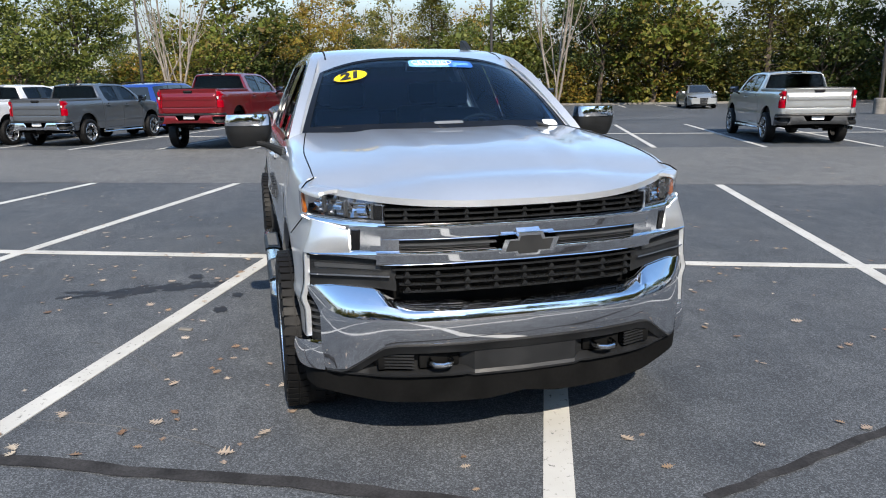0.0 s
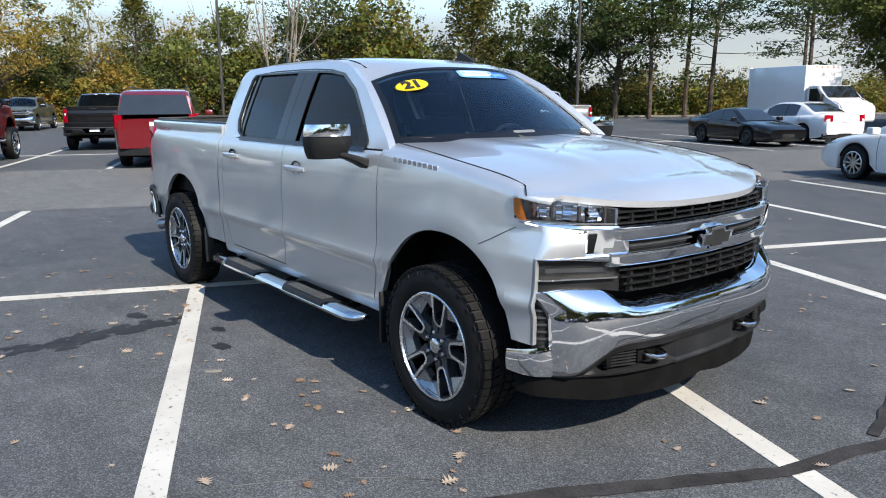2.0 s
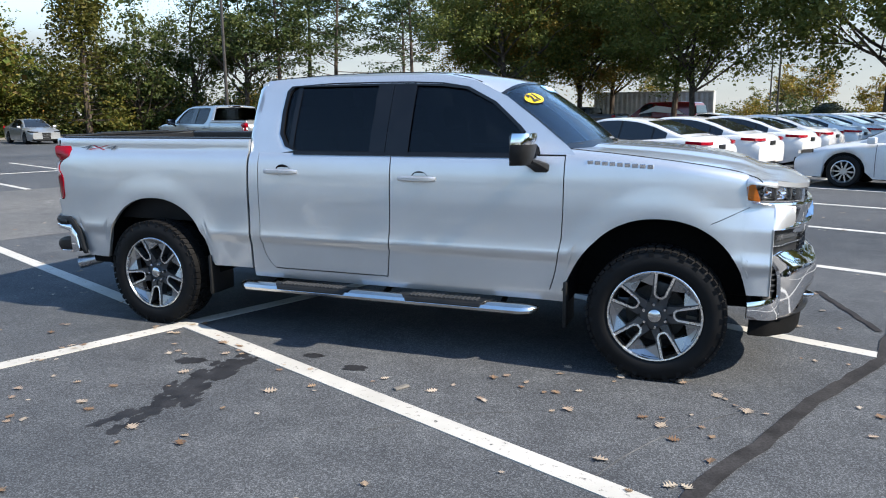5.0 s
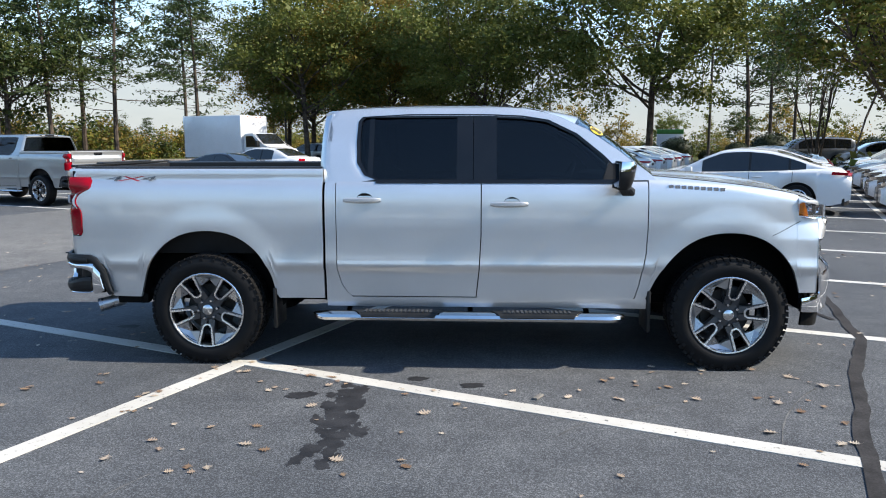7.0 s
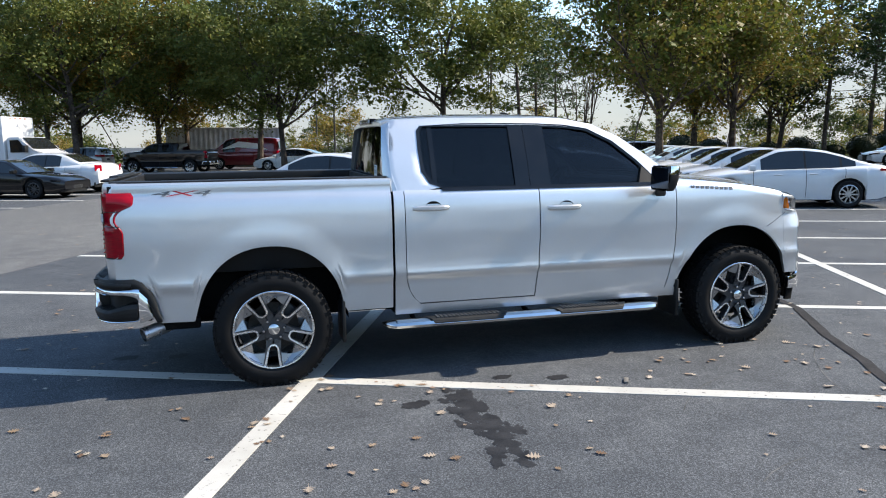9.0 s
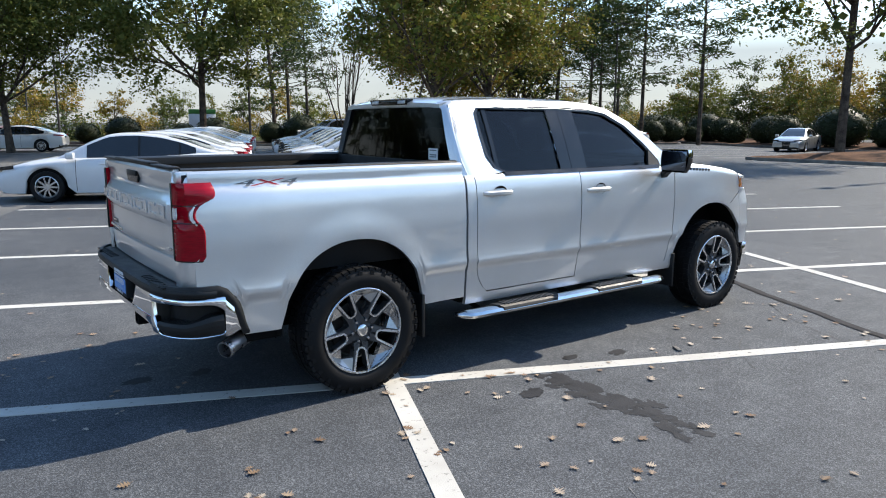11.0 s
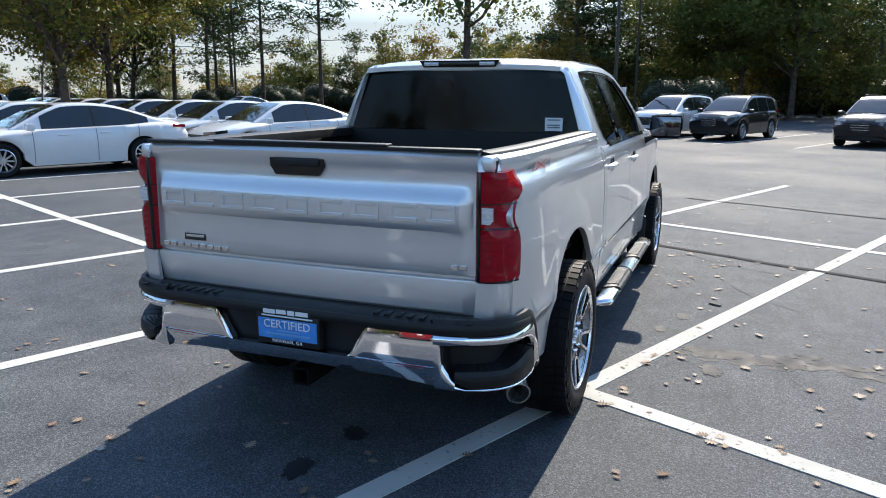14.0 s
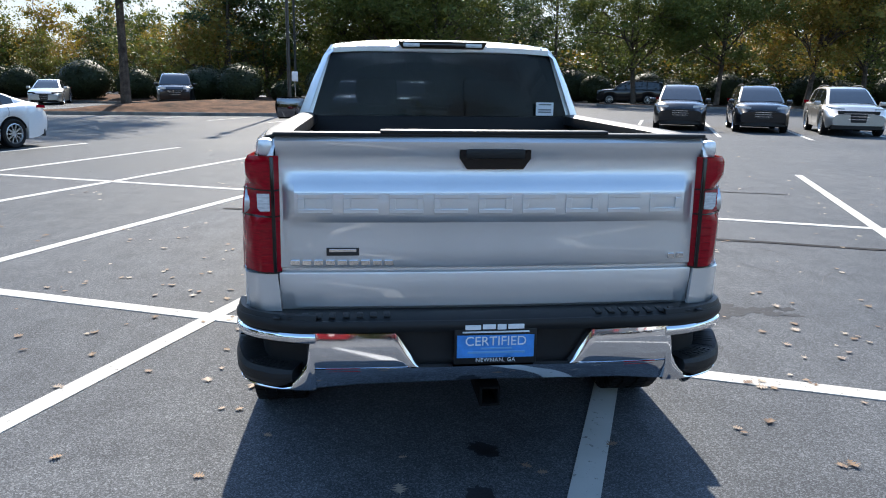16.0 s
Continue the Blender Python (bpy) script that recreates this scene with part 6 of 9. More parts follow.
    lathe(b, ((0.0, -0.106), (0.028, -0.105), (0.038, -0.098), (0.042, -0.085), (0.042, -0.06)), 28, "y")
    part("centre_cap", b, M_STAINLESS, w, "silver centre cap")
    return w


wheel = build_wheel()
wheel.parent = truck
for i, (x, s, turn) in enumerate(((WHEEL_X, -1, 12), (-WHEEL_X, -1, 40), (WHEEL_X, 1, 5), (-WHEEL_X, 1, 55))):
    m = pose(x, s * 0.905, HUB_Z, 0, 0, 0 if s < 0 else 180) @ pose(0, 0, 0, 0, turn, 0)
    if i == 0:
        wheel.matrix_basis = m
    else:
        copy_thing(wheel, m)

# running boards
for s in (-1, 1):
    bar = thing("running_board", "chrome tubular running board with black tread pads")
    bar.parent = truck
    b = bmesh.new()
    ring = [(0.95, 0.395), (0.985, 0.402), (1.02, 0.400), (1.045, 0.388), (1.055, 0.368), (1.045, 0.348), (1.015, 0.338), (0.965, 0.342), (0.945, 0.365)]
    rows = []
    for x in [-1.10, -1.09, -1.06, -1.0, -0.7, -0.3, 0.1, 0.5, 0.9, 1.05, 1.11, 1.145, 1.155]:
        e = max(0.0, (abs(x - 0.03) - 1.02) / 0.115)
        k = math.sqrt(max(0.02, 1 - min(1, e) ** 2))
        rows.append([Vector((x, s * (0.985 + (y - 0.985) * k - 0.05 * min(1, e) ** 2), 0.368 + (z - 0.368) * k)) for y, z in ring + ring[:1]])
    sheet(b, rows)
    bmesh.ops.remove_doubles(b, verts=b.verts, dist=0.0005)
    bmesh.ops.holes_fill(b, edges=b.edges)
    part("tube", b, M_STAINLESS, bar, "polished tube")
    for x0, x1 in ((-0.80, -0.13), (0.20, 0.86)):
        b = bmesh.new()
        sheet(b, [[Vector((x0 + 0.07 * k + (x1 - x0 - 0.14 * k) * f, s * y, z)) for f in linspace(0, 1, 8)] for k, y, z in ((0.0, 0.945, 0.404), (0.2, 0.985, 0.409), (0.6, 1.03, 0.407), (0.9, 1.052, 0.394), (1.0, 1.060, 0.378))], (0, -s * 0.004, -0.006))
        pad = part("tread_pad", b, M_PLASTIC, bar, "black tread pad", smooth=False)
        for i in range(16):
            x = x0 + 0.09 + i * (x1 - x0 - 0.2) / 15
            b = bmesh.new()
            box(b, x, x + 0.018, min(s * 0.955, s * 1.035), max(s * 0.955, s * 1.035), 0.404, 0.414, 0.002)
            part("rib", b, M_GREYPLASTIC, pad, smooth=False)
    for x in (-0.85, 0.05, 0.9):
        b = bmesh.new()
        tube(b, [Vector((x, s * 0.70, 0.43)), Vector((x, s * 0.86, 0.38)), Vector((x, s * 0.97, 0.355))], 0.02, 6)
        part("bracket", b, M_DARK, bar)

# door handles
for doors, x in ((front_doors, 0.325), (rear_doors, -0.725)):
    for s, door in zip((-1, 1), doors):
        z = 1.178 if x > 0 else 1.205
        y = side_y(x, z)
        b = bmesh.new()
        rows = []
        for i in range(13):
            f = i / 12
            k = math.sin(math.pi * min(1, max(0, f))) ** 0.35
            xx = x - 0.135 + 0.27 * f
            o = 0.012 + 0.026 * k
            h = 0.020 * (0.6 + 0.4 * k)
            rows.append([Vector((xx, s * (y + o * 0.55), z - h)), Vector((xx, s * (y + o), z - h * 0.4)), Vector((xx, s * (y + o), z + h * 0.5)), Vector((xx, s * (y + o * 0.6), z + h))])
        sheet(b, rows, lambda p: Vector((0, -s * 0.010, 0)))
        part("door_handle", b, M_SILVER, door, "silver pull handle")
        b = bmesh.new()
        lathe(b, ((0.0, 0.0), (0.048, 0.0), (0.053, 0.004), (0.053, 0.010)), 20, "y", (0, 0, 0))
        bmesh.ops.transform(b, matrix=Matrix.Translation((x + 0.02, s * (y - 0.004), z + 0.006)) @ Matrix.Diagonal((1.1, s * 1.0, 0.85, 1)), verts=b.verts)
        part("handle_cup", b, M_GLOSSBLACK, door)

# mirrors
for s in (-1, 1):
    mir = thing("wing_mirror", "black wing mirror with chrome cap")
    mir.parent = truck
    b = bmesh.new()
    arm = [(0.915, 1.120, 1.215, 1.225, 1.288), (0.945, 1.110, 1.205, 1.236, 1.294), (0.985, 1.090, 1.180, 1.262, 1.308), (1.03, 1.065, 1.150, 1.286, 1.322), (1.08, 1.050, 1.140, 1.300, 1.335)]
    sheet(b, [[Vector((x, s * y, z)) for x, z in ((x0 + 0.012, z0), (x1 - 0.012, z0), (x1, z0 + 0.012), (x1, z1 - 0.012), (x1 - 0.012, z1), (x0 + 0.012, z1), (x0, z1 - 0.012), (x0, z0 + 0.012), (x0 + 0.012, z0))] for y, x0, x1, z0, z1 in arm])
    part("mirror_arm", b, M_PLASTIC, mir)
    def shell(b, z0, z1, grow):
        rows = []
        for z in linspace(z0, z1, 7):
            g = (z - 1.30) / 0.185
            k = 1 - 0.10 * abs(2 * g - 1) ** 3 - 0.22 * max(0.0, 0.45 - g)
            col = []
            for i in range(15):
                a = math.pi * (i / 14)
                yy = 1.12 - 0.135 * math.cos(a) * k
                xx = 1.045 + (0.105 * math.sin(a) ** 0.55) * k + grow * math.sin(a)
                col.append(Vector((xx + 0.02 * g, s * yy, z)))
            rows.append(col)
        sheet(b, rows, lambda p: Vector((-0.012, 0, 0)))
        for row in (rows[0], rows[-1]):
            vs = [b.verts.new(p) for p in row]
            b.faces.new(vs)
    b = bmesh.new()
    shell(b, 1.295, 1.425, 0.0)
    part("housing", b, M_PLASTIC, mir, "black plastic housing")
    b = bmesh.new()
    shell(b, 1.418, 1.482, 0.006)
    part("cap", b, M_CHROME, mir, "chrome cap")
    b = bmesh.new()
    box(b, 1.036, 1.044, min(s * 1.0, s * 1.24), max(s * 1.0, s * 1.24), 1.31, 1.47, 0.003)
    # the dark reflection in the glass comes from its material colour
    part("mirror_glass", b, M_MIRROR, mir, "mirror glass with a dark reflection set in its colour")

both("mirror_sail", lambda b, s: prism(b, [Vector((x, s * (green_y(z) + 0.004), z)) for x, z in ((0.985, 1.345), (1.135, 1.345), (1.125, 1.385), (1.03, 1.475))], (0, -s * 0.02, 0)), M_PLASTIC, smooth=False)

# antenna fin, stickers and lettering
b = bmesh.new()
prism(b, [Vector((x, 0.42, z)) for x, z in ((0.30, 1.885), (0.50, 1.876), (0.40, 1.925), (0.34, 1.948), (0.31, 1.948))], (0, 0.03, 0))
part("antenna_fin", b, M_PLASTIC, truck, smooth=False)


def on_screen(name, fc, gc, w, h, material, label, lift=0.005, oval=True, n=28):
    b = bmesh.new()
    ring = []
    for i in range(n):
        a = 2 * math.pi * i / n
        e = 2.0 if oval else 5.0
        cx, sx = math.cos(a), math.sin(a)
        px, py = abs(cx) ** (2 / e) * math.copysign(1, cx), abs(sx) ** (2 / e) * math.copysign(1, sx)
        ring.append(screen_pt(fc + px * w / 2 / 0.78, gc + py * h / 2 / 0.72, lift))
    prism(b, ring, (-0.001, 0, -0.001))
    return part(name, b, material, windscreen, label, smooth=False)


def screen_text(name, text, size, material, fc, gc, spread=1.0, sx=1.0, bold=0.0):
    o = screen_pt(fc, gc, 0.0075)
    right = (screen_pt(fc + 0.05, gc, 0.0075) - o).normalized()
    up = (screen_pt(fc, gc + 0.05, 0.0075) - o)
    up = (up - right * up.dot(right)).normalized()
    nrm = right.cross(up)
    m = Matrix(((right.x * sx, up.x, nrm.x, o.x), (right.y * sx, up.y, nrm.y, o.y), (right.z * sx, up.z, nrm.z, o.z), (0, 0, 0, 1)))
    writing(name, text, size, material, windscreen, m, 0.0006, spread, bold)


on_screen("year_sticker", -0.70, 0.76, 0.235, 0.125, M_INK, "yellow oval year sticker", 0.0045)
on_screen("year_sticker_face", -0.70, 0.76, 0.222, 0.112, M_STICKER_Y, "yellow oval year sticker", 0.006)
screen_text("year_number", "21", 0.105, M_INK, -0.70, 0.76, 1.0, 1.15, 0.006)
on_screen("banner_light", 0.06, 0.885, 0.36, 0.085, M_STICKER_LB, "light blue banner sticker", 0.0045, False)
on_screen("banner_dark", 0.33, 0.875, 0.19, 0.075, M_STICKER_B, "dark blue banner end", 0.005, False)
screen_text("banner_word", "CERTIFIED", 0.055, M_PAPER, 0.05, 0.893, 1.05)
for g0, w in ((0.862, 0.26),):
    on_screen("bar", 0.04, g0, w, 0.012, M_PAPER, "", 0.0065, False)
for g0 in (0.885, 0.865):
    on_screen("bar", 0.33, g0, 0.13, 0.010, M_STICKER_LB, "", 0.0065, False)
on_screen("paper_tag", 0.86, 0.075, 0.10, 0.055, M_PAPER, "white paper tag", 0.005, False)
on_screen("dash_label", 0.02, 0.10, 0.17, 0.022, M_GREYINK, "grey label strip", 0.005, False)

for s in (-1, 1):
    # name badge on the door: plain bright bars
    for i in range(9):
        x = 1.455 + i * 0.044
        z = 1.302 - 0.02 * i / 8
        b = bmesh.new()
        box(b, x - 0.017, x + 0.017, s * (side_y(x, z) - 0.002) - 0.006, s * (side_y(x, z) - 0.002) + 0.006, z - 0.013, z + 0.013, 0.002)
        part("badge_bar", b, M_CHROME, truck, smooth=False)
    y = s * (side_y(-2.43, 1.365) + 0.0035)
    face = Matrix.Translation((-2.43, y, 1.354)) @ pose(0, 0, 0, 90, 0, 0 if s < 0 else 180)
    for nm, txt, dx, wide, mt in (("decal_four", "4", -0.130, 5.0, M_GREYINK), ("decal_cross", "X", 0.0, 5.2, M_REDINK), ("decal_four", "4", 0.130, 5.0, M_GREYINK)):
        dec = writing(nm, txt, 0.050, mt, truck, face @ Matrix.Translation((dx, 0, 0)) @ Matrix.Diagonal((wide, 1, 1, 1)) @ Matrix(((1, 0.22, 0, 0), (0, 1, 0, 0), (0, 0, 1, 0), (0, 0, 0, 1))), 0.0)
        for v in dec.data.vertices:
            v.co.y = s * (side_y(v.co.x, v.co.z) + (0.009 if txt == "X" else 0.008))

# cabin: dash, wheel, seats
b = bmesh.new()
rows = [[Vector((1.42 - 0.30 * g - 0.15 * f * f, f * 0.76, 1.33 + 0.035 * math.sin(g * 3) - 0.30 * max(0, g - 0.85) / 0.15)) for g in linspace(0, 1, 8)] for f in linspace(-1, 1, 12)]
sheet(b, rows, (0, 0, -0.05))
part("dashboard", b, M_SEAT, truck)
b = bmesh.new()
lathe(b, [(0.185 + 0.014 * math.cos(a), 0.014 * math.sin(a)) for a in (2 * math.pi * k / 8 for k in range(8))], 32, "z", closed=True)
box(b, -0.17, 0.17, -0.02, 0.02, -0.012, 0.012, 0.006)
bmesh.ops.transform(b, matrix=pose(0.86, 0.38, 1.27, 0, -65, 0), verts=b.verts)
part("steering_wheel", b, M_PLASTIC, truck)
for x in (0.42, -0.52):
    for y in (-0.40, 0.40):
        b = bmesh.new()
        box(b, x - 0.20, x + 0.32, y - 0.25, y + 0.25, 0.78, 0.94, 0.05)
        box(b, -0.07, 0.07, -0.24, 0.24, 0.0, 0.60, 0.05, Matrix.Translation((x - 0.20, y, 0.88)) @ pose(0, 0, 0, 0, -14, 0))
        box(b, -0.05, 0.05, -0.13, 0.13, 0.60, 0.78, 0.04, Matrix.Translation((x - 0.21, y, 0.89)) @ pose(0, 0, 0, 0, -10, 0))
        part("seat", b, M_SEAT, truck, "black cloth seat")
b = bmesh.new()
box(b, -0.98, 1.25, -0.84, 0.84, 0.50, 0.56)
box(b, 0.84, 0.90, -0.12, 0.12, 1.72, 1.79, 0.015)
part("cabin_floor", b, M_SEAT, truck)

# ---- the other vehicles ----
M_DARKGLASS = surface("dark_car_glass", (0.012, 0.014, 0.016), 0.05, 0.0, 0.2, 3.0, 40.0, 0.0, 0.03, 0.35)
M_ALLOY = surface("alloy", (0.50, 0.51, 0.52), 0.3, 0.9, 0.08, 9.0, 200.0, 0.0, 0.08)


def simple_wheel(radius, width, rim, spokes=10, dark=False):
    w = thing("wheel", "alloy wheel with black tyre")
    b = bmesh.new()
    h = width / 2
    lathe(b, ((rim - 0.01, -h * 0.85), (rim + 0.02, -h), (radius - 0.03, -h), (radius - 0.006, -h * 0.8), (radius, -h * 0.4), (radius, h * 0.4), (radius - 0.006, h * 0.8), (radius - 0.03, h), (rim, h)), 32, "y")
    part("tyre", b, M_RUBBER, w)
    b = bmesh.new()
    lathe(b, ((rim, -h * 0.92), (rim - 0.018, -h * 0.98), (rim - 0.03, -h * 0.75), (rim - 0.04, h * 0.5)), 32, "y")
    lathe(b, ((0.0, -h * 0.72), (0.06, -h * 0.70), (0.07, -h * 0.4)), 16, "y")
    for i in range(spokes):
        a = 2 * math.pi * i / spokes
        c, s = math.cos(a), math.sin(a)
        q = 0.02
        prism(b, [Vector((p * c - k * s, -h * 0.78, p * s + k * c)) for p, k in ((0.05, -q * 0.8), (rim - 0.015, -q * 1.3), (rim - 0.015, q * 0.2), (0.05, q * 0.8))], (0, h * 0.3, 0))
    part("rim", b, M_RIMDARK if dark else M_ALLOY, w, smooth=False)
    b = bmesh.new()
    lathe(b, ((0.0, -h * 0.2), (rim - 0.03, -h * 0.2), (rim - 0.03, 0)), 20, "y")
    part("hub_back", b, M_DARK, w)
    return w


def build_car(name, label, category, paint, sp, group="", glass=M_DARKGLASS):
    """A car from its spec: length L, width W, wheel radius R, axles, and side-view tables (x forward, z up)."""
    car = thing(name, label, category, group)
    half = sp["W"] / 2
    xf, xr = sp["L"] / 2, -sp["L"] / 2
    fa, ra = sp["axles"]
    R = sp["R"]

    def plan(x):
        f = max(0.0, (x - (xf - 0.75)) / 0.75)
        r = max(0.0, ((xr + 0.65) - x) / 0.65)
        return half * (1 - 0.20 * f**2.4 - 0.14 * r**2.4)

    def arch(x):
        z = 0.0
        for a in (fa, ra):
            d = abs(x - a) / (R + 0.065)
            if d < 1:
                z = max(z, R + (R + 0.065) * (1 - d * d) ** 0.5 * 0.98)
        return z

    base = sp.get("base", 0.22)
    xs = sorted(set([xf - 0.004, xr + 0.004] + linspace(xr, xf, 26) + [a + (R + 0.065) * math.cos(t) for a in (fa, ra) for t in linspace(0, math.pi, 15)]))

    def section(x):
        w = plan(x)
        bl, tp = smooth_interp(x, sp["belt"]), smooth_interp(x, sp["top"])
        low = smooth_interp(x, sp["low"]) if "low" in sp else base
        zb = max(low, arch(x))
        zb = min(zb, bl - 0.06)
        q = lambda f: zb + (bl - zb) * f
        side = [(w * 0.86, min(zb, low + 0.0) if zb == low else zb), (w * 0.955, zb + 0.005), (w * 0.985, q(0.22)), (w, q(0.48)), (w * 0.992, q(0.72)), (w * 0.972, q(0.90)), (w * 0.935, bl), (w * 0.84, bl + (tp - bl) * 0.55), (w * 0.55, bl + (tp - bl) * 0.93), (0.0, tp)]
        return side

    b = bmesh.new()
    rows = []
    for x in xs:
        s = section(x)
        ring = [Vector((x, -y, z)) for y, z in s] + [Vector((x, y, z)) for y, z in reversed(s[:-1])]
        rows.append(ring)
    g = sheet(b, rows)
    b.faces.new(g[0])
    b.faces.new(g[-1][::-1])
    part("body", b, paint, car, angle=40)

    # greenhouse
    ca, cz = sp["cab"][0][0], sp["cab"][-1][0]
    belt_w, roof_w = sp["cabw"]
    H = max(z for _, z in sp["cab"])

    def cab_side(x, z):
        bl = smooth_interp(x, sp["belt"])
        f = (z - bl) / max(0.01, H - bl)
        return min(belt_w, plan(x) * 0.94) + (roof_w - belt_w) * f

    def cab_row(x, grow=0.0):
        bl, rf = smooth_interp(x, sp["belt"]) - 0.01, smooth_interp(x, sp["cab"])
        rf = max(rf, bl + 0.012)
        zs = [bl, bl + (rf - bl) * 0.5, rf - min(0.05, (rf - bl) * 0.4), rf - min(0.015, (rf - bl) * 0.15), rf]
        ys = [cab_side(x, zs[0]), cab_side(x, zs[1]), cab_side(x, zs[2]), cab_side(x, zs[3]) - 0.03, cab_side(x, zs[4]) - 0.10]
        return [Vector((x, -y, z)) for y, z in zip(ys, zs)] + [Vector((x, 0, rf + 0.012))] + [Vector((x, y, z)) for y, z in reversed(list(zip(ys, zs)))]

    b = bmesh.new()
    sheet(b, [cab_row(x) for x in linspace(ca, cz, 34)])
    part("cabin", b, paint, car, angle=40)

    def pane(nm, x0, x1, s, mat=glass):
        b = bmesh.new()
        rows = []
        for x in linspace(x0, x1, 10):
            lo = smooth_interp(x, sp["belt"]) + 0.02
            hi = max(lo + 0.01, smooth_interp(x, sp["cab"]) - sp.get("rail", 0.075))
            rows.append([Vector((x, s * (cab_side(x, z) + 0.004), z)) for z in linspace(lo, hi, 4)])
        sheet(b, rows, (0, -s * 0.003, 0))
        part(nm, b, mat, car)

    for s in (-1, 1):
        for x0, x1 in sp["panes"]:
            pane("side_window", x0, x1, s)
        for (_, x0), (x1, _) in zip(sp["panes"], sp["panes"][1:]):
            pane("pillar_trim", x0, x1, s, M_PLASTIC)

    def slope(nm, x0, x1):
        b = bmesh.new()
        rows = []
        for x in linspace(x0, x1, 8):
            z = smooth_interp(x, sp["cab"]) + 0.012
            y = cab_side(x, z) - 0.075
            rows.append([Vector((x, y * f, z + 0.006 * (1 - f * f))) for f in linspace(-1, 1, 9)])
        sheet(b, rows, (0, 0, -0.003))
        part(nm, b, glass, car)

    slope("windscreen", *sp["screen"])
    if "backlight" in sp:
        slope("rear_screen", *sp["backlight"])
    if "tailglass" in sp:
        x, z0, z1 = sp["tailglass"]
        b = bmesh.new()
        sheet(b, [[Vector((x - 0.10 * (1 - (z - z0) / (z1 - z0)), f * (cab_side(xr + 0.3, z) - 0.07), z)) for f in linspace(-1, 1, 9)] for z in linspace(z0, z1, 4)], (0.004, 0, 0))
        part("rear_screen", b, glass, car)

    wh = simple_wheel(R, 0.235, R * sp.get("rim", 0.68), sp.get("spokes", 10), sp.get("darkrim", False))
    wh.parent = car
    for i, (x, s) in enumerate(((fa, -1), (ra, -1), (fa, 1), (ra, 1))):
        m = pose(x, s * (half - 0.125), R, 0, 0, 0 if s < 0 else 180)
        if i == 0:
            wh.matrix_basis = m
        else:
            copy_thing(wh, m)
    b = bmesh.new()
    box(b, xr + 0.35, xf - 0.35, -half + 0.26, half - 0.26, base - 0.03, 0.62, 0.02)
    for a in (fa, ra):
        box(b, a - R - 0.06, a + R + 0.06, -half + 0.05, half - 0.05, R + 0.1, R * 2 + 0.05, 0.02)
    part("underbody", b, M_DARK, car)

    # lamps, grille, trim
    zt, zl = sp["tail"], sp["head"]
    for s in (-1, 1):
        wy = plan(xf - 0.16)
        b = bmesh.new()
        sheet(b, [[Vector((x, s * y, z + zl[1] * g)) for x, y, z in ((xf - 0.03, wy * 0.52, zl[0] - 0.01), (xf - 0.055, wy * 0.78, zl[0]), (xf - 0.17, wy * 0.985, zl[0] + 0.02), (xf - 0.42, plan(xf - 0.42) * 0.995, zl[0] + 0.05))] for g in (0, 0.5, 1)], lambda p: Vector((0.018, s * 0.012, 0)))
        part("headlight", b, M_DARKGLASS if sp.get("darklamp") else M_WHITELENS, car)
        wy = plan(xr + 0.12)
        b = bmesh.new()
        sheet(b, [[Vector((x, s * y, z + zt[1] * g)) for x, y, z in ((xr + 0.0, wy * zt[2], zt[0]), (xr + 0.02, wy * 0.80, zt[0]), (xr + 0.10, wy * 0.985, zt[0] + 0.005), (xr + zt[3], plan(xr + zt[3]) * 0.998, zt[0] + 0.02))] for g in (0, 0.5, 1)], lambda p: Vector((-0.018, s * 0.012, 0)))
        part("tail_light", b, M_REDLENS, car)
        mx = sp["screen"][1] - 0.28 if sp["screen"][1] > sp["screen"][0] else sp["screen"][0] - 0.28
        mz = smooth_interp(mx, sp["belt"])
        b = bmesh.new()
        box(b, mx - 0.07, mx + 0.09, min(s * (half * 0.96), s * (half + 0.16)), max(s * (half * 0.96), s * (half + 0.16)), mz + 0.02, mz + 0.16, 0.03)
        part("wing_mirror", b, paint if not sp.get("truckmirror") else M_PLASTIC, car)
        for hx in sp["handles"]:
            b = bmesh.new()
            zh = smooth_interp(hx, sp["belt"]) - 0.11
            box(b, hx - 0.10, hx + 0.10, min(s * plan(hx) * 0.97, s * (plan(hx) * 0.985 + 0.02)), max(s * plan(hx) * 0.97, s * (plan(hx) * 0.985 + 0.02)), zh - 0.014, zh + 0.014, 0.008)
            part("door_handle", b, paint, car)
        for dx in sp["seams"]:
            b = bmesh.new()
            rows = []
            for f in (0.06, 0.22, 0.48, 0.72, 0.90, 1.0):
                sec = section(dx)
                lo, hi = sec[1][1], sec[6][1]
                z = lo + (hi - lo) * f
                y = float(np.interp(z, [p[1] for p in sec[1:7]], [p[0] for p in sec[1:7]]))
                rows.append([Vector((dx - 0.005, s * (y + 0.001), z)), Vector((dx + 0.005, s * (y + 0.001), z))])
            sheet(b, rows, (0, s * 0.002, 0))
            part("door_seam", b, M_DARK, car, smooth=False)
    gz = sp["grille"]
    b = bmesh.new()
    n = 9
    sheet(b, [[Vector((xf + 0.012 - 0.09 * (abs(f)) ** 2.5, f * half * gz[2] * (0.85 + 0.15 * g), gz[0] + (gz[1] - gz[0]) * g)) for f in linspace(-1, 1, n)] for g in (0, 0.5, 1)], (-0.05, 0, 0))
    grille = part("grille", b, M_PLASTIC, car)
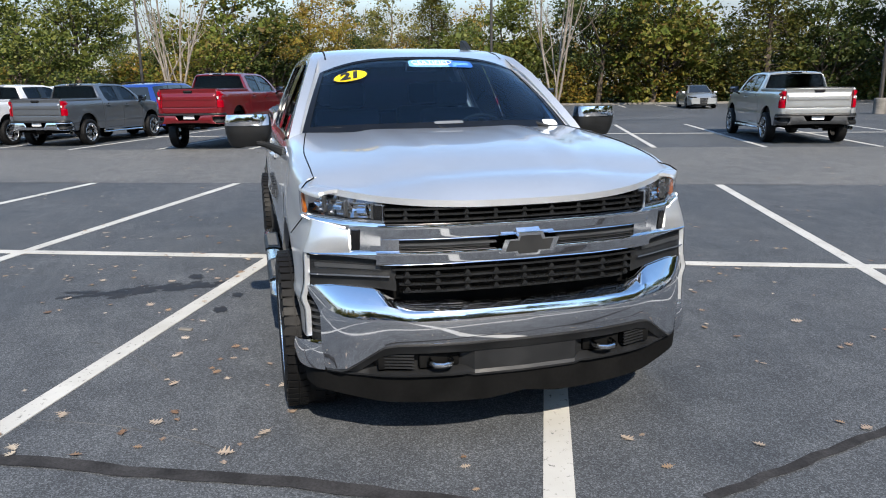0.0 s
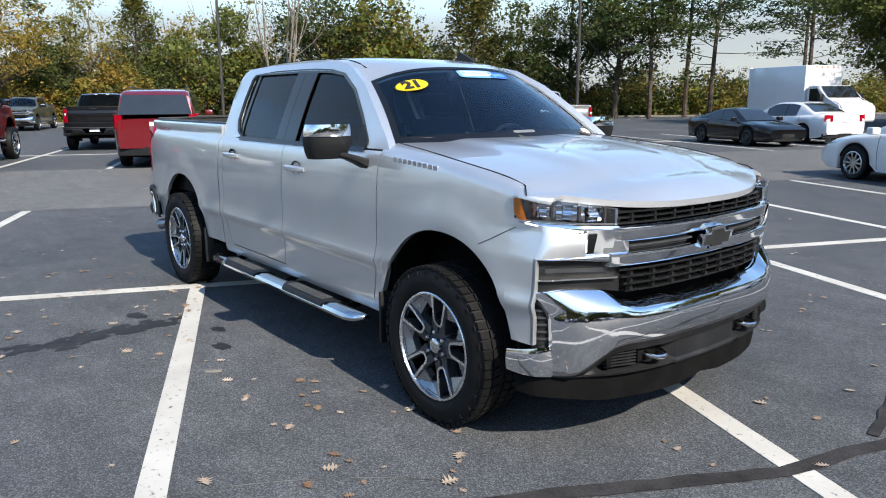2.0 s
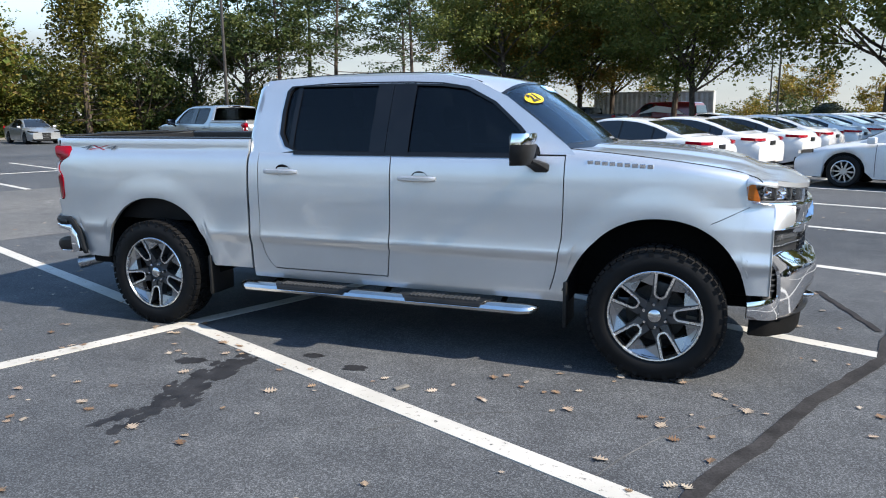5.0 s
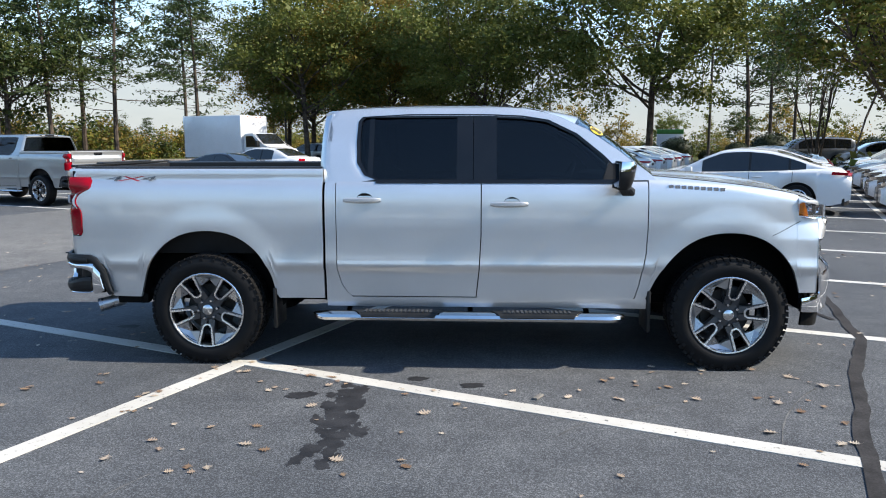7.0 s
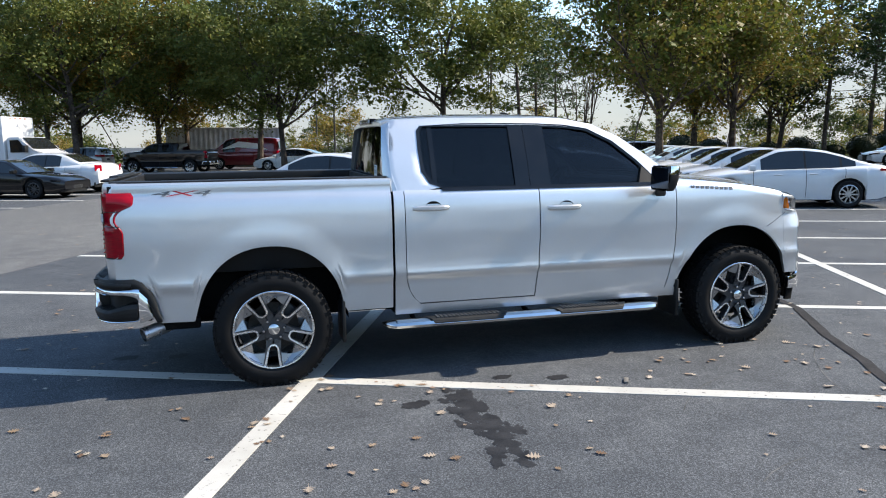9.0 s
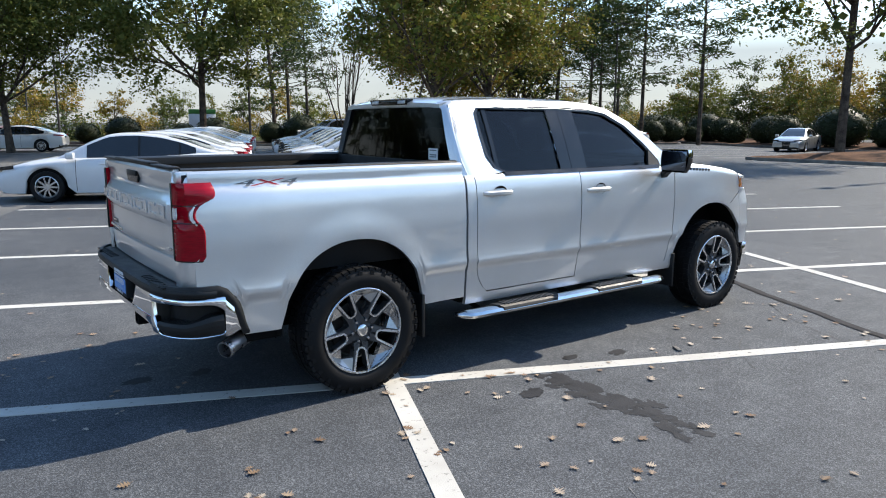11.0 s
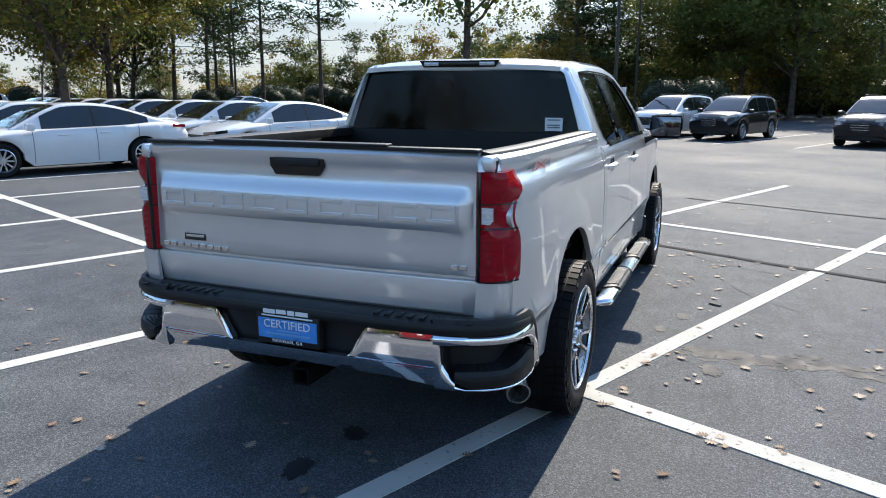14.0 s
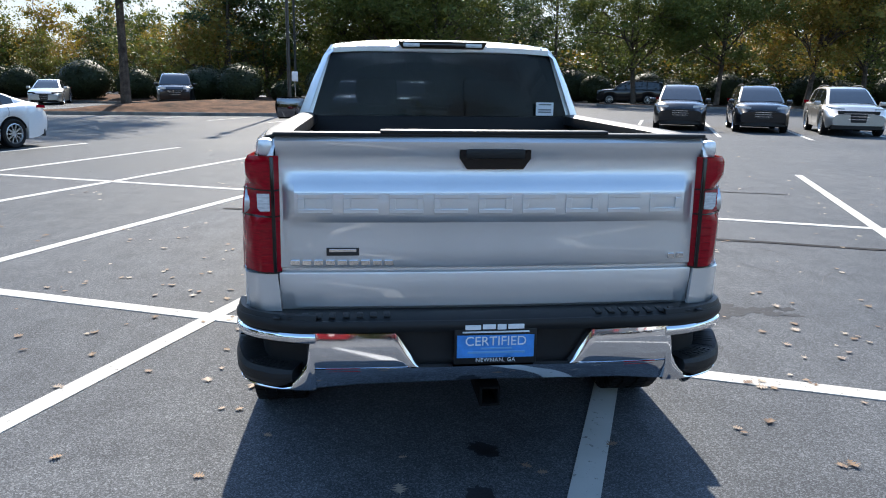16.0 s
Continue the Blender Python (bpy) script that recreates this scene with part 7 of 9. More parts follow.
    for g in (0.25, 0.5, 0.75):
        b = bmesh.new()
        z = gz[0] + (gz[1] - gz[0]) * g
        sheet(b, [[Vector((xf + 0.020 - 0.09 * abs(f) ** 2.5, f * half * gz[2] * 0.9, z + h)) for f in linspace(-1, 1, n)] for h in (0, 0.014)], (-0.01, 0, 0))
        part("grille_bar", b, M_CHROME if sp.get("chrome", True) else M_GREYPLASTIC, grille)
    b = bmesh.new()
    sheet(b, [[Vector((xf + 0.004 - 0.16 * abs(f) ** 2.5, f * half * 0.80, base + 0.02 + 0.12 * g)) for f in linspace(-1, 1, n)] for g in (0, 1)], (-0.05, 0, 0))
    part("lower_intake", b, M_PLASTIC, car)
    b = bmesh.new()
    sheet(b, [[Vector((xr - 0.010 + 0.13 * abs(f) ** 2.5, f * half * 0.90, base + 0.03 + sp.get("skirt", 0.13) * g)) for f in linspace(-1, 1, n)] for g in (0, 1)], (0.05, 0, 0))
    part("rear_skirt", b, M_PLASTIC, car)
    b = bmesh.new()
    pz = sp.get("plate", 0.78)
    box(b, xr - 0.022, xr + 0.03, -0.15, 0.15, pz, pz + 0.10, 0.004)
    part("number_plate", b, M_PAPER if sp.get("whiteplate") else M_PLASTIC, car)
    if sp.get("rack"):
        for s in (-1, 1):
            b = bmesh.new()
            tube(b, [Vector((x, s * (roof_w - 0.06), smooth_interp(x, sp["cab"]) + 0.04)) for x in linspace(sp["rack"][0], sp["rack"][1], 6)], 0.018, 6)
            part("roof_rail", b, M_PLASTIC, car)
    return car


SEDAN = dict(L=4.92, W=1.85, R=0.335, axles=(1.44, -1.39), base=0.20, rim=0.70,
    belt=((-2.46, 0.80), (-2.3, 0.93), (-1.9, 0.985), (-1.0, 0.955), (0.3, 0.92), (1.1, 0.885), (1.9, 0.78), (2.3, 0.66), (2.46, 0.56)),
    top=((-2.46, 0.88), (-2.38, 1.03), (-2.1, 1.065), (-1.7, 1.06), (-1.0, 1.0), (0.4, 0.96), (1.1, 0.97), (1.6, 0.915), (2.1, 0.80), (2.35, 0.70), (2.46, 0.60)),
    cab=((-2.05, 1.04), (-1.7, 1.14), (-1.2, 1.315), (-0.7, 1.425), (-0.25, 1.455), (0.15, 1.435), (0.5, 1.32), (0.9, 1.12), (1.22, 0.955)),
    low=((-2.46, 0.36), (-2.2, 0.25), (-1.9, 0.20), (2.0, 0.20), (2.3, 0.22), (2.46, 0.30)),
    cabw=(0.80, 0.56), panes=((-1.55, -1.24), (-1.19, -0.41), (-0.36, 0.66)), darklamp=True, screen=(0.30, 1.20), backlight=(-1.86, -0.98), rail=0.06,
    tail=(0.885, 0.065, 0.55, 0.40), head=(0.665, 0.075), handles=(-0.55, 0.28), seams=(-1.28, -0.38, 0.86), grille=(0.30, 0.66, 0.62), skirt=0.16)
COUPE = dict(SEDAN, L=4.6, R=0.315, axles=(1.28, -1.30), W=1.74, base=0.18, darklamp=True, chrome=False, darkrim=True,
    belt=((-2.3, 0.70), (-2.1, 0.84), (-1.2, 0.86), (0.4, 0.82), (1.2, 0.76), (2.0, 0.66), (2.3, 0.56)), top=((-2.3, 0.80), (-2.2, 0.91), (-1.8, 0.92), (-0.9, 0.90), (0.4, 0.85), (1.0, 0.84), (1.7, 0.77), (2.15, 0.68), (2.3, 0.58)),
    cab=((-1.95, 0.90), (-1.3, 1.06), (-0.75, 1.21), (-0.2, 1.26), (0.1, 1.23), (0.45, 1.08), (0.95, 0.84)), low=((-2.3, 0.34), (-2.0, 0.20), (2.0, 0.19), (2.3, 0.30)),
    panes=((-1.05, -0.35), (-0.32, 0.50)), screen=(0.12, 0.95), backlight=(-1.85, -0.85), handles=(0.0,), seams=(-0.42, 0.72), cabw=(0.74, 0.54), grille=(0.30, 0.44, 0.6), tail=(0.66, 0.10, 0.3, 0.2), head=(0.52, 0.06), plate=0.45)
SALOON = dict(SEDAN, L=4.98, W=1.85, R=0.34, axles=(1.52, -1.44), rim=0.74, darkrim=True, whiteplate=True,
    belt=((-2.49, 0.86), (-2.4, 0.97), (-1.0, 0.95), (0.3, 0.92), (1.2, 0.88), (2.2, 0.76), (2.49, 0.62)), top=((-2.49, 0.95), (-2.42, 1.07), (-2.1, 1.09), (-1.6, 1.07), (-1.0, 1.0), (0.4, 0.96), (1.2, 0.97), (2.1, 0.86), (2.49, 0.68)),
    cab=((-1.85, 1.06), (-1.5, 1.20), (-1.05, 1.38), (-0.6, 1.45), (-0.1, 1.455), (0.25, 1.42), (0.6, 1.28), (1.22, 0.955)), backlight=(-1.72, -0.98), panes=((-1.0, -0.42), (-0.37, 0.60)), tail=(0.80, 0.22, 0.66, 0.10))
SUV = dict(L=4.65, W=1.85, R=0.36, axles=(1.38, -1.35), base=0.24, rim=0.72, rack=(-1.9, 0.1),
    belt=((-2.32, 0.95), (-2.1, 1.06), (-1.0, 1.05), (0.4, 1.01), (1.2, 0.98), (1.9, 0.90), (2.32, 0.70)), top=((-2.32, 1.0), (-1.0, 1.07), (0.7, 1.05), (1.15, 1.085), (1.7, 1.05), (2.1, 0.97), (2.25, 0.88), (2.32, 0.75)),
    cab=((-2.27, 1.10), (-2.2, 1.35), (-2.05, 1.55), (-1.5, 1.63), (-0.7, 1.66), (0.0, 1.64), (0.35, 1.56), (0.8, 1.33), (1.25, 1.07)), low=((-2.32, 0.42), (-2.0, 0.25), (2.0, 0.25), (2.32, 0.38)),
    cabw=(0.82, 0.62), panes=((-1.85, -1.18), (-1.12, -0.22), (-0.17, 0.72)), screen=(0.34, 1.22), backlight=(-2.245, -2.06), rail=0.085,
    tail=(1.0, 0.13, 0.45, 0.40), head=(0.86, 0.07), handles=(-0.45, 0.42), seams=(-1.16, -0.20, 0.92), grille=(0.50, 0.80, 0.62), skirt=0.2)
BIGSUV = dict(SUV, L=5.35, W=2.05, R=0.40, axles=(1.62, -1.45), base=0.30, rack=(-2.1, 0.2), whiteplate=True, plate=1.02,
    belt=((-2.67, 1.15), (-2.5, 1.24), (-1.0, 1.23), (0.4, 1.21), (1.3, 1.18), (2.3, 1.08), (2.67, 0.85)), top=((-2.67, 1.2), (-1.0, 1.26), (0.8, 1.24), (1.3, 1.27), (2.2, 1.20), (2.55, 1.08), (2.67, 0.9)),
    cab=((-2.62, 1.28), (-2.55, 1.60), (-2.45, 1.82), (-1.8, 1.89), (-0.8, 1.92), (0.2, 1.90), (0.55, 1.82), (1.0, 1.55), (1.4, 1.25)), low=((-2.67, 0.5), (-2.3, 0.33), (2.3, 0.33), (2.67, 0.45)),
    cabw=(0.92, 0.74), panes=((-2.25, -1.35), (-1.28, -0.28), (-0.2, 0.85)), screen=(0.55, 1.38), tailglass=(-2.575, 1.30, 1.76), tail=(0.95, 0.34, 0.80, 0.18), head=(1.02, 0.10), handles=(-0.55, 0.45), seams=(-1.32, -0.24, 1.05), grille=(0.62, 1.0, 0.62))
BIGSUV.pop("backlight")
LUXSUV = dict(SUV, L=5.0, W=1.96, axles=(1.50, -1.38), R=0.385, head=(0.90, 0.06), grille=(0.48, 0.86, 0.66))


def sedan_row(first, count, u, v0, group):
    """White sedans side by side, noses towards -u."""
    rnd = random.Random(u)
    for i in range(count):
        m = uv_pose(u + rnd.uniform(-0.12, 0.12), v0 + BAY * i + rnd.uniform(-0.08, 0.08), 180 + rnd.uniform(-0.8, 0.8))
        if first is None:
            first = build_car("sedan", "white four-door saloon with red tail lights, parked in a row", "car", M_WHITE, SEDAN, group)
            first.matrix_basis = m
        else:
            copy_thing(first, m)
    return first


sedan = sedan_row(None, 9, -4.85, 11.48, "white sedans in rows")
sedan_row(sedan, 9, 1.02, 13.45, "white sedans in rows")
sedan_row(sedan, 8, 6.55, 13.45, "white sedans in rows")

coupe = build_car("sports_car", "black low sports coupe with dark wheels, parked", "car", M_BLACK_PAINT, COUPE)
coupe.matrix_basis = uv_pose(-17.2, 16.35, 0)
saloon = build_car("saloon_car", "white luxury saloon with tall red tail lamps", "car", M_WHITE, SALOON)
saloon.matrix_basis = uv_pose(-17.9, 19.1, 180)
oldsed = build_car("silver_sedan", "silver saloon car at the edge of the trees", "car", M_STEEL, SALOON)
oldsed.matrix_basis = uv_pose(-44.6, 10.9, 0)
redsuv = build_car("large_suv", "red full-size SUV with black roof rails", "SUV", M_RED, BIGSUV)
redsuv.matrix_basis = uv_pose(-16.1, -3.05, 180)
bluesuv = build_car("off_road_suv", "bright blue boxy off-road SUV with roof rack", "SUV", M_BLUE_PAINT, dict(BIGSUV, L=4.6, W=1.9, axles=(1.35, -1.35)))
bluesuv.matrix_basis = uv_pose(-22.4, -13.9, 180)
for u, v, paint, spec, lab in ((24.1, 11.0, M_WHITE, SUV, "white compact SUV with black grille"), (24.0, 8.35, M_BLACK_PAINT, SUV, "black compact SUV with paper tags"),
                               (23.9, 3.3, M_BLACK_PAINT, SUV, "black compact SUV facing the aisle"), (24.9, -2.3, M_BLACK_PAINT, SUV, "black compact SUV with black grille"),
                               (25.0, -5.1, M_BLACK_PAINT, SUV, "black compact SUV with roof rails"), (24.75, -8.0, M_TAN, LUXSUV, "champagne mid-size SUV with wide grille")):
    c = build_car("compact_suv", lab, "SUV", paint, dict(spec, darklamp=False), "SUVs along the far row")
    c.matrix_basis = uv_pose(u, v, 180)
for u, v, paint, spec, lab, turn in ((31.0, 34.0, M_STEEL, SEDAN, "grey saloon by the hedge", 216), (24.0, 45.0, M_WHITE, SEDAN, "white saloon by the hedge", 190), (33.0, 26.5, M_BLACK_PAINT, BIGSUV, "black SUV parked beyond the island", 214),
                                     (-31.5, 41.0, M_STEEL, SUV, "pale grey SUV beyond the lane", 180), (-15.5, 40.0, M_WHITE, SEDAN, "white saloon beyond the lane", 180), (3.0, 46.5, M_GREY, BIGSUV, "dark grey SUV by the hedge", 200), (6.8, 47.2, M_STEEL, SUV, "silver SUV by the hedge", 190), (58.0, 1.0, M_BLACK_PAINT, BIGSUV, "black SUV beside the trees", 90)):
    c = build_car("parked_car", lab, "car", paint, spec)
    c.matrix_basis = uv_pose(u, v, turn)

# pickups: the same body in other paint, without the small lettering
SKIP = ("slat", "badge_bar", "bar", "rib", "lug_nut", "writing", "plate_", "decal", "year_", "banner", "paper_tag", "dash_label", "dealer", "window_sticker", "raised_block", "louvre", "vane", "seat", "steering", "cabin_floor",
        "running_light", "spoke.", "brake_", "lamp_divider", "projector", "bumper_reflector", "lens_rib", "antenna", "wiper", "tow_hook", "bracket", "tread")


def clone_pickup(name, label, paint, m, chrome=None, lift=0.0, stretch=1.0):
    top = thing(name, label, "pickup truck", "parked pickups")
    top.matrix_basis = m
    swap = {M_SILVER: paint}
    if chrome:
        swap[M_CHROME] = chrome
    made = {truck: top}
    def go(o):
        for c in sorted(o.children, key=lambda k: k.name):
            if c.name.startswith(SKIP) or c.name == "spoke":
                continue
            n = c.copy()
            scene.collection.objects.link(n)
            n.parent = made[o]
            n.matrix_parent_inverse = c.matrix_parent_inverse
            made[c] = n
            if "label" in n:
                del n["label"]
            if n.type == "MESH":
                for sl in n.material_slots:
                    if sl.material in swap:
                        new_mat = swap[sl.material]
                        sl.link = "OBJECT"
                        sl.material = new_mat
            if o is truck and lift and not c.name.startswith("wheel."):
                if c.name.split(".")[0] == "wheel":
                    n.matrix_basis = c.matrix_basis @ Matrix.Diagonal((1 + lift, 1.2, 1 + lift, 1))
                    n.matrix_basis.translation.z += 0.0
                    n.location.z = HUB_Z * (1 + lift)
                else:
                    n.location.z += 0.22
            go(c)
    go(truck)
    b = bmesh.new()
    box(b, -2.998, -2.985, -0.15, 0.15, 0.64, 0.74)
    pl = part("number_plate", b, M_PAPER, top, smooth=False)
    if lift:
        pl.location.z += 0.22
    return top


clone_pickup("silver_pickup", "silver-grey crew-cab pickup, tailgate towards the lane", M_STEEL, uv_pose(-17.35, 8.05, 180), M_GREYPLASTIC)
clone_pickup("silver_pickup", "silver pickup in the second row, tailgate towards the lane", M_STEEL, uv_pose(-24.4, 0.25, 180))
clone_pickup("grey_pickup", "dark grey crew-cab pickup with chrome wheels", M_GREY, uv_pose(-17.5, -13.9, 180))
clone_pickup("red_pickup", "dark red lifted pickup on big tyres", M_RED, uv_pose(-16.2, -8.4, 180), M_RED, 0.14)
clone_pickup("black_pickup", "black pickup with dual exhausts, second row", M_BLACK_PAINT, uv_pose(-23.9, -5.75, 180), M_GLOSSBLACK)
clone_pickup("white_pickup", "white pickup at the end of the row", M_WHITE, uv_pose(-17.6, -16.7, 180))
clone_pickup("olive_pickup", "grey-green pickup facing the lane", M_OLIVE, uv_pose(-43.0, -13.2, 0))
clone_pickup("dark_pickup", "black crew-cab pickup beyond the white saloon", M_BLACK_PAINT, uv_pose(-22.6, 37.0, 180), M_CHROME)
clone_pickup("tall_pickup", "white pickup far down the row", M_WHITE, uv_pose(-24.0, -18.9, 180))

# ---- box truck, van, container ----
bt = thing("box_truck", "white box van truck with plain white cargo body", "truck")
bt.matrix_basis = uv_pose(-25.6, 26.4, 0)
b = bmesh.new()
box(b, -3.1, 1.0, -1.1, 1.1, 0.85, 3.15, 0.04)
cargo = part("cargo_box", b, M_WHITE, bt)
b = bmesh.new()
box(b, -3.12, 1.02, -1.115, 1.115, 0.80, 0.90, 0.01)
box(b, -3.12, -3.06, -1.115, 1.115, 0.80, 3.16, 0.01)
part("cargo_trim", b, M_STAINLESS, cargo)
b = bmesh.new()
sec = [(1.05, 0.55), (1.05, 2.15), (1.75, 2.18), (2.35, 1.55), (3.15, 1.32), (3.3, 1.1), (3.3, 0.5)]
prism(b, [Vector((x, -1.0, z)) for x, z in sec], (0, 2.0, 0))
bmesh.ops.bevel(b, geom=list(b.edges), offset=0.06, segments=2, affect="EDGES")
cabm = part("cab", b, M_WHITE, bt)
b = bmesh.new()
sheet(b, [[Vector((1.80 + 0.50 * g + 0.03, f * 0.88, 2.12 - 0.52 * g + 0.03)) for f in linspace(-1, 1, 6)] for g in (0, 0.5, 1)], (0, 0, 0.004))
part("windscreen", b, M_DARKGLASS, cabm)
for s in (-1, 1):
    b = bmesh.new()
    prism(b, [Vector((x, s * 1.003, z)) for x, z in ((1.25, 1.45), (1.25, 2.02), (1.70, 2.04), (2.12, 1.55), (2.10, 1.45))], (0, s * 0.006, 0))
    part("side_window", b, M_DARKGLASS, cabm, smooth=False)
    b = bmesh.new()
    box(b, 2.05, 2.2, min(s * 1.02, s * 1.25), max(s * 1.02, s * 1.25), 1.45, 1.78, 0.03)
    part("wing_mirror", b, M_PLASTIC, bt)
for y in linspace(-0.5, 0.5, 4):
    b = bmesh.new()
    box(b, 1.0, 1.03, y - 0.05, y + 0.05, 3.05, 3.09, 0.005)
    part("marker_lamp", b, M_AMBER, bt)
bw = simple_wheel(0.39, 0.24, 0.24, 8)
bw.parent = bt
for i, (x, s) in enumerate(((2.35, -1), (-1.7, -1), (2.35, 1), (-1.7, 1))):
    m = pose(x, s * 0.92, 0.39, 0, 0, 0 if s < 0 else 180)
    if i == 0:
        bw.matrix_basis = m
    else:
        copy_thing(bw, m)

van = build_car("delivery_van", "red and white delivery van with a swoosh livery", "van", M_RED, dict(BIGSUV, L=5.5, W=2.0,
    cab=((-2.72, 1.3), (-2.66, 1.9), (-2.5, 2.15), (-1.5, 2.2), (0.6, 2.18), (1.0, 2.08), (1.5, 1.7), (2.1, 1.25)), panes=((0.4, 1.3),), screen=(1.02, 2.08), tailglass=(-2.68, 1.45, 1.95), rack=None))
van.matrix_basis = uv_pose(-20.2, 43.5, 180)
for s in (-1, 1):
    b = bmesh.new()
    prism(b, [Vector((x, s * 0.935 - s * 0.07 * (z - 1.2), z)) for x, z in ((-2.0, 1.35), (0.2, 1.55), (1.4, 1.40), (0.1, 1.95), (-1.2, 1.8))], (0, s * 0.03, 0))
    part("swoosh", b, M_PAPER, van, smooth=False)

cont = thing("cargo_container", "grey-white corrugated storage container", "container")
cont.matrix_basis = uv_pose(-24.6, 50.5, 20)
b = bmesh.new()
rows = []
for i in range(97):
    x = -4.5 + 9.0 * i / 96
    y = -1.22 + (0.04 if i % 4 in (0, 1) else 0.0)
    rows.append([Vector((x, y, 0.35)), Vector((x, y, 3.0))])
sheet(b, rows, (0, 0.03, 0))
M_CONT = surface("container_paint", (0.45, 0.46, 0.44), 0.6, 0.0, 0.2, 1.5, 30.0, 0.2)
part("corrugated_side", b, M_CONT, cont, smooth=False)
b = bmesh.new()
box(b, -4.55, 4.55, -1.20, 1.20, 0.15, 0.36, 0.01)
box(b, -4.55, 4.55, -1.24, 1.24, 2.98, 3.10, 0.01)
box(b, -4.55, -4.42, -1.24, 1.24, 0.15, 3.05, 0.01)
box(b, 4.42, 4.55, -1.24, 1.24, 0.15, 3.05, 0.01)
box(b, -4.5, 4.5, -1.1, 1.2, 0.3, 3.0, 0.01)
part("frame", b, M_CONT, cont)

# ---- light poles, sign, bollards ----
def light_pole(x, y, h, arm=True):
    p = thing("light_pole", "tall bronze car park light pole on a concrete foot", "light pole", "car park light poles", pose(x, y, 0))
    b = bmesh.new()
    lathe(b, ((0.0, 0.0), (0.28, 0.0), (0.28, 0.72), (0.25, 0.76), (0.0, 0.76)), 16, "z")
    part("foot", b, M_CURB, p)
    b = bmesh.new()
    tube(b, [Vector((0, 0, 0.7)), Vector((0, 0, h))], [0.095, 0.06], 8)
    part("shaft", b, M_POLE, p)
    if arm:
        b = bmesh.new()
        box(b, -0.9, 0.9, -0.03, 0.03, h - 0.05, h + 0.02, 0.01)
        box(b, -1.2, -0.6, -0.18, 0.18, h - 0.02, h + 0.12, 0.03)
        box(b, 0.6, 1.2, -0.18, 0.18, h - 0.02, h + 0.12, 0.03)
        part("lamp_arm", b, M_POLE, p)


for x, y, h in ((-44, -7.3, 11), (-36.1, 12.9, 12), (-23.3, 28.2, 13), (-14.6, 47.9, 8), (14.9, 43.1, 13), (-18.4, 57.9, 9), (32.2, 4.2, 13), (42.3, 35.0, 9.5), (49.2, 5.4, 13), (6.1, 61.5, 10), (6.6, 83.5, 12)):
    light_pole(x, y, h)

sg = thing("post_sign", "small white sign on a steel post", "sign", at=pose(34.3, 4.1, 0.1))
b = bmesh.new()
tube(b, [Vector((0, 0, 0)), Vector((0, 0, 1.9))], 0.03, 6)
part("post", b, M_STAINLESS, sg)
b = bmesh.new()
box(b, -0.045, -0.03, -0.16, 0.16, 1.45, 1.95, 0.004)
part("panel", b, M_PAPER, sg)
sg2 = thing("board_sign", "white notice board with a green top", "sign", at=pose(14.6, 52.0, 0, 0, 0, 80))
b = bmesh.new()
box(b, -0.06, 0.06, -1.0, 1.0, 0.6, 2.3, 0.02)
part("board", b, M_PAPER, sg2)
b = bmesh.new()
box(b, -0.07, 0.07, -1.0, 1.0, 2.3, 2.65, 0.02)
part("header", b, surface("green_paint", (0.06, 0.25, 0.05), 0.5), sg2)

# ---- planted islands with kerbs, verge behind the far row ----
def island(name, u0, u1, v0, v1, label, material=M_MULCH, z=0.13, radius=1.2, outline=None):
    isl = thing(name, label, "planting island", kind="structure")
    def loop(grow, zz):
        out = []
        if outline:
            pts = plan_curve(outline + outline[:1], 57)[:-1]
            mx, my = sum(p[0] for p in pts) / 56, sum(p[1] for p in pts) / 56
            for x, y in pts:
                d = math.hypot(x - mx, y - my)
                out.append(Vector((x + (x - mx) / d * grow, y + (y - my) / d * grow, zz)))
            return out
        r = radius + grow
        for cu, cv, a0 in ((u1 - radius, v1 - radius, 0), (u0 + radius, v1 - radius, 90), (u0 + radius, v0 + radius, 180), (u1 - radius, v0 + radius, 270)):
            for k in range(7):
                a = radians(a0 + 15 * k)
                out.append(uv(cu + r * math.cos(a), cv + r * math.sin(a), zz))
        return out
    b = bmesh.new()
    rings = [[b.verts.new(p) for p in loop(g, zz)] for g, zz in ((0.15, 0.0), (0.15, 0.13), (0.13, 0.15), (0.0, 0.15), (0.0, 0.05))]
    n = len(rings[0])
    for a, c in zip(rings, rings[1:]):
        for k in range(n):
            b.faces.new((a[k], a[(k + 1) % n], c[(k + 1) % n], c[k]))
    part("kerb", b, M_CURB, isl)
    b = bmesh.new()
    base = loop(0.02, z)
    c = sum(base, Vector()) / len(base)
    nr = 8
    grid = [[b.verts.new(p.lerp(c, j / nr) + Vector((0, 0, (0.45 if outline else 0.10) * math.sin(j / nr * 1.57) + 0.05 * noise.noise(p.lerp(c, j / nr) * 0.9)))) for p in base] for j in range(nr)]
    top = b.verts.new(c + Vector((0, 0, 0.47 if outline else 0.12)))
    for a, d in zip(grid, grid[1:]):
        for k in range(n):
            b.faces.new((a[k], a[(k + 1) % n], d[(k + 1) % n], d[k]))
    for k in range(n):
        b.faces.new((grid[-1][k], grid[-1][(k + 1) % n], top))
    part("bed", b, material, isl)


